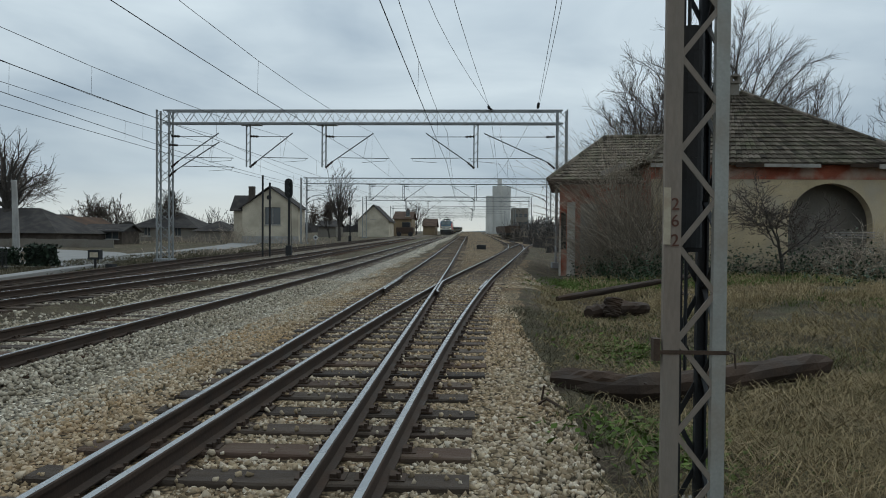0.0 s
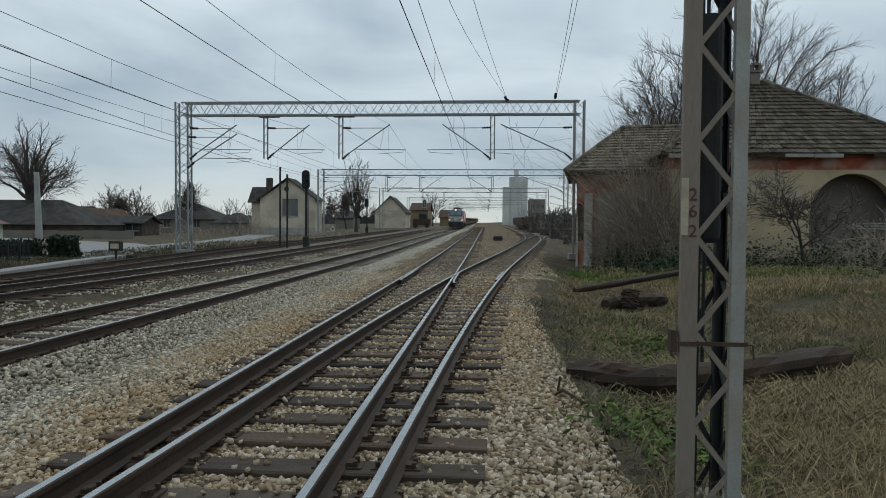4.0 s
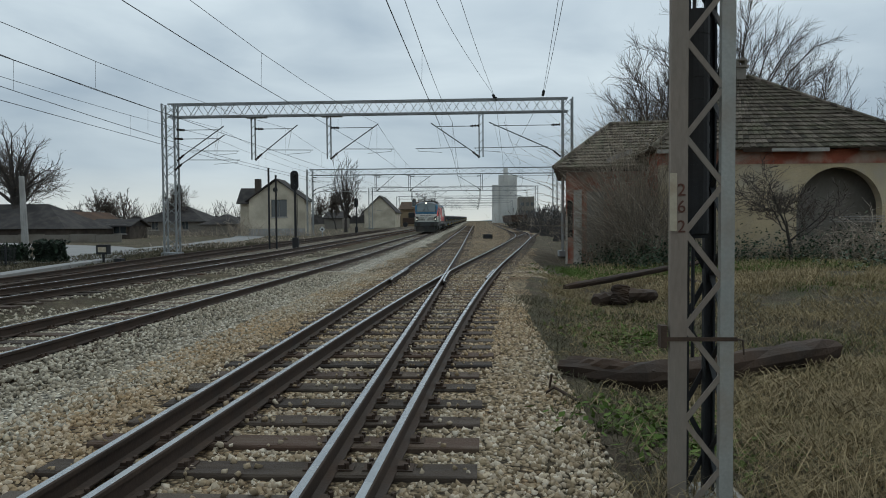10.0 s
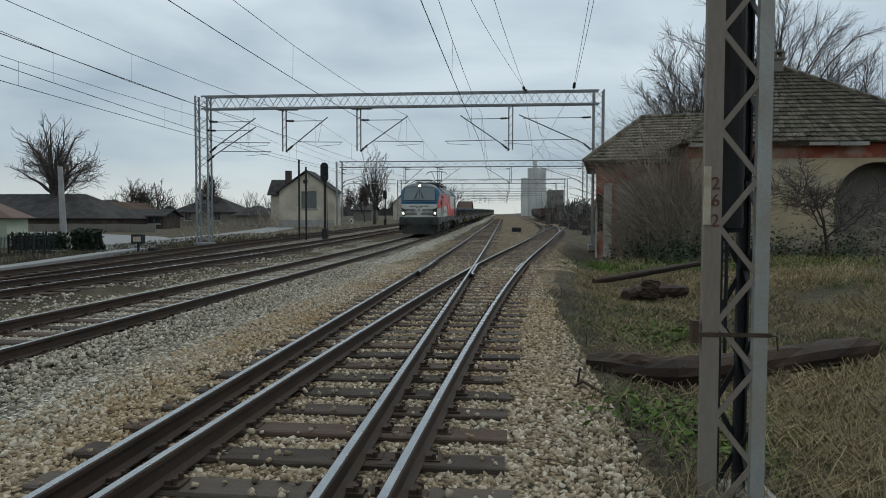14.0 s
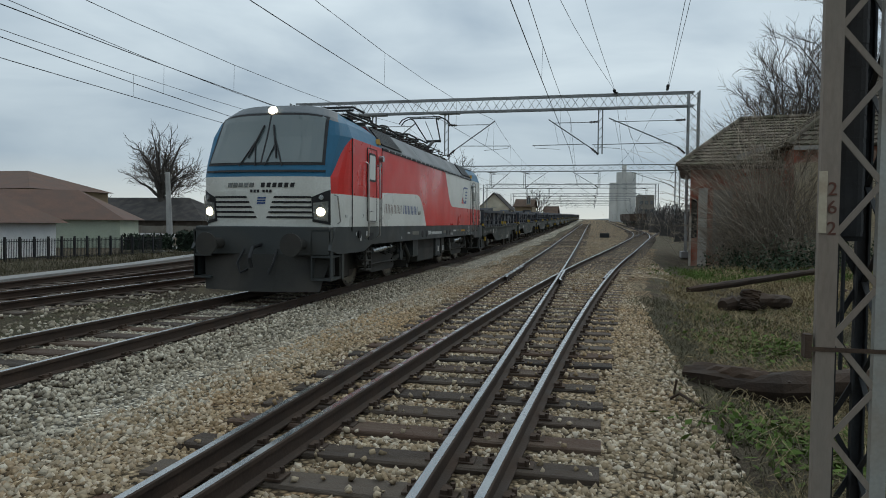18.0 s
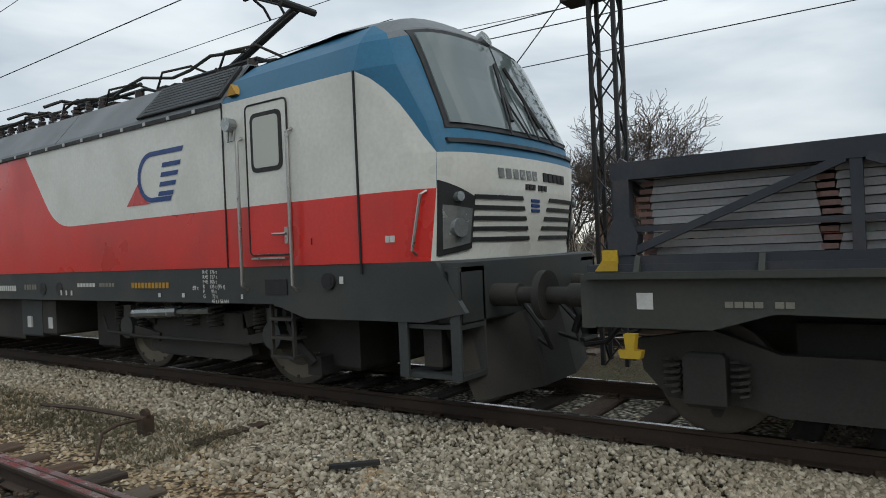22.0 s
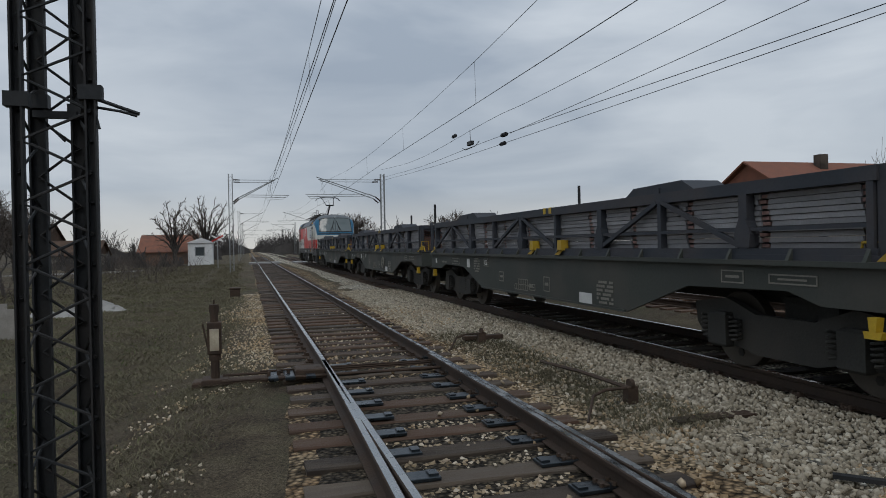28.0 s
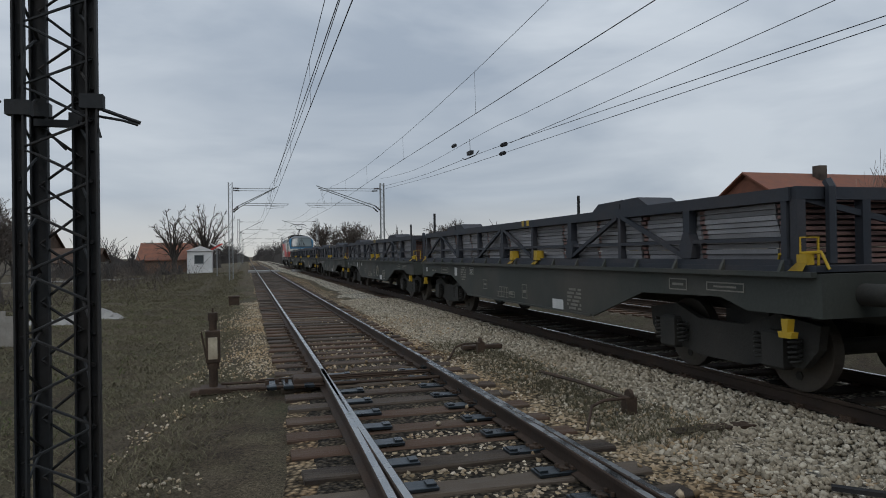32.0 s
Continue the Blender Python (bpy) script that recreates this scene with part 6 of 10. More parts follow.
part("board", Geo().prism([(-17.6, 0.93), (-17.28, 1.25), (-17.6, 1.57), (-17.92, 1.25)], "y", 75.9, 75.95), WHITEWALL, dm)
part("inset", Geo().prism([(-17.6, 1.09), (-17.44, 1.25), (-17.6, 1.41), (-17.76, 1.25)], "y", 75.88, 75.9), BLACKSTEEL, dm)

# ---- trees ----
def tree(x, y, hgt, seed, spread=0.6, levels=5, lean=0.0, trunk=0.3, label="", upright=False, wide=1.0, twig=0.014, kids=(2, 3), name="tree", thin=0.73, stem=0.8, crown=None, crook=1.0, half=0.0):
    """A bare winter tree of true height: tapered trunk and limbs, and a crown of fine forked twigs."""
    r = random.Random(seed)
    th = thing(name, label or "bare deciduous tree with fine dark twigs", "tree", "bare trees")
    z0 = float(ground_z(x, y)) - 0.1
    limbs = []

    def grow(p, d, length, rad, lev):
        n = 4 if lev < 2 else 3
        pts, rads = [p], [rad]
        q = p
        for k in range(n):
            jit = (0.10 + 0.05 * lev) * crook
            d = (d + Vector((r.gauss(0, jit), r.gauss(0, jit), r.gauss(0, jit * 0.6) + (0.16 if upright else 0.09 * min(1, crook)) * (lev > 0)))).normalized()
            q = q + d * (length / n)
            pts.append(q)
            rads.append(rad * (1 - 0.4 * (k + 1) / n))
        limbs.append((lev, pts, rads))
        if lev >= levels:
            return
        m = r.randint(*kids) + (1 if lev in (0, 2, 3) else 0)
        for c in range(m):
            f = r.uniform(0.25, 0.98) if lev else r.uniform(0.25 if upright else 0.6, 1.0)
            i = min(n - 1, int(f * n))
            base = pts[i].lerp(pts[i + 1], f * n - i)
            side = Matrix.Rotation(r.uniform(0, 2 * math.pi), 3, d) @ d.orthogonal().normalized()
            nd = (d + side * spread * r.uniform(0.7, 1.5) * (0.75 if upright else 1)).normalized()
            grow(base, nd, length * thin * r.uniform(0.75, 1.2), rads[i] * 0.6, lev + 1)
        grow(pts[-1], d, length * thin, rads[-1] * 0.95, lev + 1)
    grow(Vector((0, 0, 0)), Vector((lean, 0, 1)).normalized(), stem, trunk, 0)
    f = hgt / max(p.z for _, pts, _ in limbs for p in pts)
    fx = f * wide
    if half:
        # the crown as broad as it stands
        far = sorted(max(abs(p.x), abs(p.y)) for _, pts, _ in limbs for p in pts)
        fx = half / far[int(len(far) * 0.985)]
    wood, fine_ = Geo(), Geo()
    for lev, pts, rads in limbs:
        (wood if lev < 3 else fine_).tube([(x + p.x * fx, y + p.y * fx, z0 + p.z * f) for p in pts], [max(twig, q) for q in rads], 7 if lev == 0 else (5 if lev < 3 else 3), caps=False)
    part("trunk", wood, BARK, th, "", True)
    part("crown", fine_, crown or TWIG, th)
    return th


tree(-44.5, 96, 7.5, 23, 0.6, 5, 0, 0.2, twig=0.02)
tree(-51, 92, 6.6, 53, 0.8, 5, 0, 0.2, twig=0.02, wide=1.2)
tree(-36, 130, 9, 27, 0.6, 5, 0, 0.2, twig=0.025)
tree(-27, 128, 8, 29, 0.7, 5, 0, 0.15, twig=0.025)
tree(-30.5, 150, 10, 54, 0.7, 5, 0, 0.2, twig=0.03)
tree(-35, -12, 9.4, 31, 0.8, 6, 0, 0.22, "bare shrubby tree beyond the tracks", stem=0.4, twig=0.012, kids=(2, 3), thin=0.75)
tree(-38, -17, 8.0, 32, 0.8, 5, 0, 0.2, stem=0.4)
tree(-31, -19, 6.6, 33, 0.8, 5, 0, 0.14, stem=0.3)
tree(-38, 9, 7.2, 34, 0.7, 5, 0, 0.2)
tree(-61, 84, 13.5, 55, 0.8, 5, 0, 0.35, "bare tree beyond the yard", twig=0.022)
tree(-28, -25.5, 6.6, 35, 0.35, 3, 0, 0.04, "upright bare shrub with whip-like stems", True, stem=0.12, kids=(3, 4), twig=0.008, thin=0.8, crown=WHIP)
tree(-27.5, -22, 7.8, 36, 0.35, 3, 0, 0.04, "upright bare shrub with whip-like stems", True, stem=0.12, kids=(3, 4), twig=0.008, thin=0.8, crown=WHIP)
tree(-28.5, -18.5, 7.2, 37, 0.35, 3, 0, 0.04, "upright bare shrub with whip-like stems", True, stem=0.12, kids=(3, 4), twig=0.008, thin=0.8, crown=WHIP)
tree(11.5, -38, 4.6, 43, 0.6, 5, 0, 0.1)
tree(15.0, -46, 6.5, 44, 0.6, 5, 0, 0.12)
tree(17.5, -60, 7.5, 45, 0.7, 5, 0, 0.14, twig=0.016)
tree(20, -75, 8.0, 56, 0.7, 5, 0, 0.16, twig=0.018)
tree(-17, -110, 7.5, 46, 0.7, 5, 0, 0.18, twig=0.024)
tree(-14.5, -128, 8.2, 47, 0.7, 5, 0, 0.18, twig=0.026)
tree(-21, -134, 8.6, 57, 0.7, 5, 0, 0.18, twig=0.026)
tree(-33, -112, 8, 48, 0.7, 5, 0, 0.18, twig=0.026)
def dome_tree(x, y, hgt, half, seed, label, limbs=18, trunk=0.28, twig=0.008, low=0.2, shoots=13, fans=6, name="tree", depth=0.7):
    """A broad bare tree: limbs that bow outwards to a domed outline, each set with side shoots and fine twigs."""
    r = random.Random(seed)
    th = thing(name, label, "tree", "bare trees")
    base = Vector((x, y, float(ground_z(x, y)) - 0.1))
    wood, fine_ = Geo(), Geo()
    fork = base + Vector((0, 0, hgt * low))
    wood.tube([base, base.lerp(fork, 0.5) + Vector((r.gauss(0, 0.06), 0, 0)), fork], [trunk * 1.25, trunk, trunk * 0.85], 9)
    for i in range(limbs):
        az = 2.399963 * i + r.uniform(-0.3, 0.3)
        up = math.sqrt((i + 0.5) / limbs)
        rad = half * math.sin(up * 1.5) * r.uniform(0.8, 1.05)
        tip = base + Vector((math.cos(az) * rad, math.sin(az) * rad * depth, hgt * (0.36 + 0.64 * math.cos(up * 1.38)) * r.uniform(0.9, 1.0)))
        bend = fork + Vector(((tip - fork).x * 0.28, (tip - fork).y * 0.28, (tip - fork).z * 0.62)) + Vector((r.gauss(0, 0.3), r.gauss(0, 0.3), r.gauss(0, 0.3)))
        n = 9
        pts = []
        for k in range(n + 1):
            t = k / n
            pts.append(fork * (1 - t) ** 2 + bend * 2 * t * (1 - t) + tip * t * t + Vector((r.gauss(0, 0.07), r.gauss(0, 0.07), r.gauss(0, 0.07))) * (0 < k < n))
        r0 = trunk * r.uniform(0.36, 0.55)
        wood.tube(pts, [max(twig * 1.4, r0 * (1 - 0.93 * k / n)) for k in range(n + 1)], 5, caps=False)
        for q in range(shoots):
            t = 0.28 + 0.7 * (q + r.random()) / shoots
            k = min(n - 1, int(t * n))
            p = pts[k].lerp(pts[k + 1], t * n - k)
            d = (pts[k + 1] - pts[k]).normalized()
            side = Matrix.Rotation(r.uniform(0, 6.283), 3, d) @ d.orthogonal().normalized()
            d2 = (d * 0.9 + side * r.uniform(0.5, 1.0) + Vector((0, 0, 0.22))).normalized()
            ln = hgt * r.uniform(0.09, 0.17) * (1.15 - 0.5 * t)
            m1 = p + d2 * ln * 0.5 + Vector((r.gauss(0, 0.06), r.gauss(0, 0.06), r.gauss(0, 0.06)))
            m2 = p + d2 * ln + Vector((0, 0, ln * 0.08))
            fine_.tube([p, m1, m2], [twig * 2.2, twig * 1.6, twig * 0.9], 3, caps=False)
            for w in range(fans):
                b = (p.lerp(m1, r.uniform(0.4, 1)) if w % 2 else m1.lerp(m2, r.random()))
                s2 = Matrix.Rotation(r.uniform(0, 6.283), 3, d2) @ d2.orthogonal().normalized()
                d3 = (d2 + s2 * r.uniform(0.4, 1.0) + Vector((0, 0, 0.12))).normalized()
                l3 = ln * r.uniform(0.3, 0.6)
                fine_.tube([b, b + d3 * l3 * 0.5 + Vector((r.gauss(0, 0.03), r.gauss(0, 0.03), r.gauss(0, 0.03))), b + d3 * l3], [twig, twig * 0.8, twig * 0.5], 3, caps=False)
    part("trunk", wood, BARK, th, "", True)
    part("crown", fine_, TWIG, th)
    return th


dome_tree(17.0, 47, 17.2, 7.8, 3, "broad bare tree behind the station house", 34, 0.3, 0.0085, 0.2, 24, 12)
dome_tree(12.0, 46.0, 14.0, 3.9, 8, "bare tree behind the station house", 24, 0.2, 0.0085, 0.2, 22, 11)
dome_tree(22.6, 46.5, 14.0, 3.0, 9, "bare tree beyond the roof", 15, 0.18, 0.0085, 0.2, 16, 8)
dome_tree(27.0, 42, 13.0, 3.4, 12, "bare tree at the edge of the garden", 15, 0.2, 0.0085, 0.2, 15, 7)
dome_tree(-49.4, 70, 13.2, 5.4, 21, "old bare tree with thick black limbs", 15, 0.5, 0.018, 0.3, 10, 5)
dome_tree(-20.4, 104, 12.8, 2.9, 26, "slender bare poplar by the line", 20, 0.24, 0.013, 0.16, 11, 5)
dome_tree(-62.5, 108, 8.2, 3.0, 24, "round bare garden tree", 13, 0.2, 0.02, 0.16, 9, 4)
dome_tree(-57.5, 107, 7.6, 2.9, 25, "round bare garden tree", 13, 0.2, 0.02, 0.16, 9, 4)
dome_tree(-15.5, 192, 10.5, 4.5, 28, "bare tree beside the far station", 14, 0.2, 0.03, 0.16, 8, 4)
dome_tree(9.6, -100, 9.4, 3.6, 41, "gnarled bare fruit tree beside the hut", 14, 0.34, 0.022, 0.14, 10, 5)
dome_tree(5.6, -101, 9.9, 4.6, 42, "gnarled bare fruit tree beside the hut", 18, 0.36, 0.022, 0.14, 10, 5)
# dark fir by the grey house
fir = thing("fir_tree", "dark green fir tree behind the yard", "tree")
part("trunk", Geo().tube([(-46.9, 104, 0.2), (-46.9, 104, 8.0)], [0.2, 0.03], 7), BARK, fir)
g = Geo()
r = random.Random(77)
for k in range(1700):
    f = r.random() ** 0.8
    z = 1.2 + 7.2 * f
    rad = (1 - f) * 2.7 * r.uniform(0.3, 1.0) + 0.05
    a = r.uniform(0, 6.28)
    p = Vector((-46.9 + rad * math.cos(a), 104 + rad * math.sin(a), z))
    d = Vector((math.cos(a), math.sin(a), -0.35)) * 0.38
    s = Vector((-math.sin(a), math.cos(a), 0)) * 0.13
    g.add([p, p + d * 0.6 + s, p + d, p + d * 0.6 - s], [(0, 1, 2, 3)])
part("crown", g, HEDGE, fir)


def thicket(name, spots, n, hgt, seed, material, label, category, rad=0.007, droop=0.5):
    """A tangle of canes or stems, each a thin bent stalk with side shoots."""
    r = random.Random(seed)
    g = Geo()
    for k in range(n):
        cx, cy, sx, sy, h = spots[r.randrange(len(spots))]
        x, y = cx + r.gauss(0, sx), cy + r.gauss(0, sy)
        z = float(ground_z(x, y)) - 0.05
        length = hgt * h * r.uniform(0.5, 1.15)
        d = Vector((r.gauss(0, 0.35), r.gauss(0, 0.35), 1)).normalized()
        p = Vector((x, y, z))
        pts = [p]
        side = Vector((r.gauss(0, 1), r.gauss(0, 1), 0)) * min(0.16, 0.3 * droop)
        for q in range(5):
            d = (d + side + Vector((r.gauss(0, 0.12), r.gauss(0, 0.12), -droop * 0.22 * q))).normalized()
            p = p + d * (length / 5)
            pts.append(p.copy())
        rr_ = rad * r.uniform(0.7, 1.5)
        g.tube(pts, [rr_, rr_ * 0.9, rr_ * 0.8, rr_ * 0.65, rr_ * 0.5, rr_ * 0.35], 3, caps=False)
        for q in range(3):
            b = pts[r.randint(1, 4)]
            e = b + Vector((r.gauss(0, 0.4), r.gauss(0, 0.4), r.gauss(0.1, 0.3))) * length * 0.16
            e2 = e + Vector((r.gauss(0, 0.4), r.gauss(0, 0.4), r.gauss(0.0, 0.3))) * length * 0.12
            g.tube([b, e, e2], [rr_ * 0.55, rr_ * 0.4, rr_ * 0.25], 3, caps=False)
    ob = part(name, g, material)
    return tagged(ob, label, category, kind="stuff")


thicket("bramble_thicket", [(6.6, 31.4, 0.4, 0.5, 0.8), (7.3, 30.9, 0.5, 0.6, 1.25), (8.2, 28.9, 0.5, 0.6, 1.05), (6.9, 30.0, 0.7, 0.5, 0.7), (7.4, 30.6, 0.5, 0.4, 1.5), (5.8, 31.6, 0.35, 0.4, 0.6)], 1150, 5.2, 4, BRAMBLE, "brown leafless brambles against the derelict house", "bramble", 0.009, 0.3)
thicket("bramble_thicket", [(14.6, 27.5, 1.0, 0.9, 0.5), (17, 27.0, 1.2, 1.0, 0.8), (19, 26, 1.2, 1.2, 0.8), (11, 28.0, 1.6, 0.7, 0.35), (17.5, 22.5, 1.5, 1.0, 0.7)], 2000, 3.4, 5, BRAMBLE, "dry shrubs in front of the arch", "shrub", 0.010)
thicket("shrub_thicket", [(7.4, 31.2, 0.3, 0.4, 1.0)], 420, 6.8, 6, BRAMBLE, "tall thin whips climbing the annex", "shrub", 0.012, 0.15)
thicket("shrub_thicket", [(12, -30, 2.5, 6, 0.6), (8, -55, 2, 8, 0.6), (16, -70, 5, 8, 0.9), (14, -85, 4, 4, 0.7), (10, -94, 3, 2, 0.8)], 900, 3.2, 7, TWIG, "bare scrub beside the gardens", "shrub", 0.016, 0.3)
thicket("shrub_thicket", [(-30, -30, 3, 6, 0.9), (-28, -23, 2, 4, 1.0), (-33, -14, 3, 4, 0.8), (-33, -2, 2, 4, 0.4)], 500, 4.8, 8, BRAMBLE, "bare whips behind the far track", "shrub", 0.016, 0.15)
thicket("shrub_thicket", [(-30, 84, 1.2, 0.8, 0.9), (-22, 82, 2, 1, 0.4), (-36, 84, 2, 1, 0.5), (-19, 60, 2, 6, 0.25), (-20, 50, 1.5, 3, 0.25), (-45, 80, 6, 2, 0.6)], 700, 3.0, 9, BRAMBLE, "dry weeds along the yard", "shrub", 0.016, 0.3)
thicket("shrub_thicket", [(12, 60, 1.5, 8, 0.8), (14, 85, 3, 12, 1.0), (15, 120, 4, 14, 1.2), (9.5, 58, 1.0, 6, 0.5)], 2600, 3.2, 10, BRAMBLE, "bare scrub along the siding", "shrub", 0.012, 0.3)
tree(12.0, 26.5, 4.3, 61, 0.95, 5, 0.1, 0.08, "small crooked bare tree in front of the house", name="small_tree", stem=0.5, wide=1.15, twig=0.009)

# ivy and green ground cover at the house's foot
def leaves(name, spots, n, size, seed, material, label, hgt=0.5):
    r = random.Random(seed)
    g = Geo()
    for k in range(n):
        cx, cy, sx, sy, h = spots[r.randrange(len(spots))]
        x, y = cx + r.gauss(0, sx), cy + r.gauss(0, sy)
        z = float(ground_z(x, y)) + abs(r.gauss(0, hgt * h))
        p = Vector((x, y, z))
        a = Vector((r.gauss(0, 1), r.gauss(0, 1), r.gauss(0, 0.6))).normalized() * size * r.uniform(0.6, 1.3)
        b = a.cross(Vector((r.gauss(0, 0.4), r.gauss(0, 0.4), 1))).normalized() * size * 0.5
        g.add([p - a, p + b, p + a, p - b], [(0, 1, 2, 3)])
    return tagged(part(name, g, material), label, "plant", kind="stuff")


leaves("ground_ivy", [(12, 27, 2.6, 0.9, 1.0), (17, 26.5, 2.6, 1.2, 1.2), (8, 27.2, 1.4, 0.6, 0.9), (20, 24, 2.5, 1.6, 0.8), (6.6, 30, 0.8, 0.5, 0.8), (16, 22, 2.0, 0.8, 0.6)], 15000, 0.075, 51, IVY, "dark green ivy and nettles at the house's foot", 0.55)
leaves("ground_ivy", [(6.5, 26, 1.6, 1.2, 0.5), (9, 25.5, 1.6, 1.0, 0.5), (4.5, 25, 1.2, 1.8, 0.2), (2.6, 11.2, 0.5, 0.7, 0.25), (1.9, 6.2, 0.5, 0.5, 0.2)], 6000, 0.055, 52, GREENGRASS, "fresh green weeds in the ditch", 0.2)

# far tree line and hills
def far_wood(name, pts, hgt, seed, label):
    """Far bare woods: many small crowns of crossing twigs, merged by distance."""
    r = random.Random(seed)
    g = Geo()
    for (x0, y0), (x1, y1) in zip(pts, pts[1:]):
        n = int(math.hypot(x1 - x0, y1 - y0) / 2.2)
        for k in range(n):
            f = (k + r.random()) / n
            x, y = x0 + (x1 - x0) * f + r.gauss(0, 2), y0 + (y1 - y0) * f + r.gauss(0, 3)
            h = hgt * r.uniform(0.45, 1.1)
            z0 = float(ground_z(x, y)) - 0.3
            w = h * r.uniform(0.3, 0.5)
            for q in range(26):
                a = r.uniform(0, 6.28)
                f0 = r.uniform(0.0, 0.5)
                p = Vector((x + r.gauss(0, w * 0.25), y, z0 + h * f0))
                e = Vector((x + w * math.cos(a) * r.random(), y + w * math.sin(a) * 0.5, z0 + h * min(1, f0 + r.uniform(0.3, 0.55))))
                g.beam(p, e, 0.06, 0.06)
            g.add([(x - w, y, z0), (x + w, y, z0), (x + w * 0.8, y, z0 + h * 0.3), (x, y, z0 + h * 0.42), (x - w * 0.8, y, z0 + h * 0.25)], [(0, 1, 2, 3, 4)])
    return tagged(part(name, g, FARWOOD), label, "woodland", kind="stuff")


far_wood("far_woods", [(9, -80), (13, -86), (20, -88), (40, -86)], 3.2, 67, "dark garden scrub behind the embankment")
far_wood("far_woods", [(4, -125), (20, -128), (60, -118)], 5.0, 69, "brown hedges round the gardens")
far_wood("far_woods", [(8.5, -112), (20, -112), (44, -106)], 3.6, 70, "brown hedges round the gardens")
far_wood("far_woods", [(-12, -84), (-24, -66), (-30, -50)], 2.6, 68, "low scrub beyond the tracks")
far_wood("far_woods", [(9.5, 62), (10.5, 90), (13, 130), (17, 200)], 4.6, 66, "dense bare scrub beside the siding")
far_wood("far_woods", [(14, 330), (60, 300), (130, 200), (150, 90)], 9, 61, "far bare woods beyond the silo")
far_wood("far_woods", [(-170, 110), (-130, 170), (-70, 230), (-34, 330)], 9, 62, "far bare trees behind the village")
far_wood("far_woods", [(-5, -330), (-14, -200), (-22, -140), (-40, -110), (-75, -75), (-90, -40)], 7.5, 63, "bare tree line beyond the crossing")
far_wood("far_woods", [(6, -330), (8, -240), (14, -150), (40, -130), (90, -110)], 7.5, 64, "bare tree line behind the village gardens")
far_wood("far_woods", [(-80, -40), (-75, 0), (-85, 40), (-120, 90)], 7, 65, "bare trees behind the houses")
g = Geo()
hill = [(-400 + 40 * k, 11 + 3 * math.sin(k * 0.7) + 2 * math.sin(k * 1.9)) for k in range(22)]
g.loft([[(x, 1500, -5), (x, 1500, max(4, z)), (x, 1560, -5)] for x, z in hill])
# no haze in the air: the distance haze is painted as pale blue-grey
setting("backdrop", g, mat("hazy_hill", (0.38, 0.42, 0.46), 1.0, 0, 0.1, 0.01, 0.1, 0.0), "hazy blue hill on the horizon", True, "hill")

# ---- locomotive ----
# Built round its middle: the leading cab looks to -y, the middle of the track is x = 0, rail heads are z = 0.
HW = 1.49          # half width of the body
Z_SILL, Z_BAND, Z_CANT = 1.40, 2.05, 3.22
SEAM, CABWALL, NOSE_Y = 7.9, 5.9, 8.86


def arc(c0, c1, r, a0, a1, n):
    return [(c0 + r * math.cos(radians(a0 + (a1 - a0) * i / n)), c1 + r * math.sin(radians(a0 + (a1 - a0) * i / n))) for i in range(n + 1)]


loco = thing("electric_locomotive", "red, white and blue four-axle electric locomotive with one raised pantograph", "locomotive")


# middle body: walls and canted roof edge
g = Geo()
outline = [(-HW, Z_SILL), (HW, Z_SILL), (HW, Z_CANT), (HW - 0.04, Z_CANT + 0.06), (HW - 0.42, 3.74), (0.0, 3.82), (-HW + 0.42, 3.74), (-HW + 0.04, Z_CANT + 0.06), (-HW, Z_CANT)]
g.loft([[(x, y, z) for x, z in outline] for y in (-CABWALL, CABWALL)])
part("body_shell", g, RED, loco, "red painted body shell")
# roof with its hatches
g = Geo()
rim = [(HW + 0.004, Z_CANT - 0.012), (HW - 0.03, Z_CANT + 0.07), (HW - 0.40, 3.755), (0.0, 3.835), (-HW + 0.40, 3.755), (-HW + 0.03, Z_CANT + 0.07), (-HW - 0.004, Z_CANT - 0.012)]
for y0, y1 in ((-CABWALL, -2.05), (-2.03, 1.98), (2.0, CABWALL)):
    g = Geo().loft([[(x, y, z) for x, z in rim] for y in (y0, y1)])
    part("roof_hatch", g, ROOFGREY, loco, "grey removable roof hatch")
g = Geo()
for s in (-1, 1):
    g.beam((s * (HW + 0.012), -CABWALL, Z_CANT - 0.01), (s * (HW + 0.012), CABWALL, Z_CANT - 0.01), 0.02, 0.05)
part("gutter_strip", g, RUBBER, loco)
g = Geo()
for s in (-1, 1):
    for i in range(22):
        y = -5.4 + i * 0.515
        g.box(s * (HW + 0.02) - 0.012, s * (HW + 0.02) + 0.012, y - 0.03, y + 0.03, Z_CANT - 0.03, Z_CANT + 0.015)
tagged(part("roof_latch", g, STEELBAR, loco), kind="stuff")
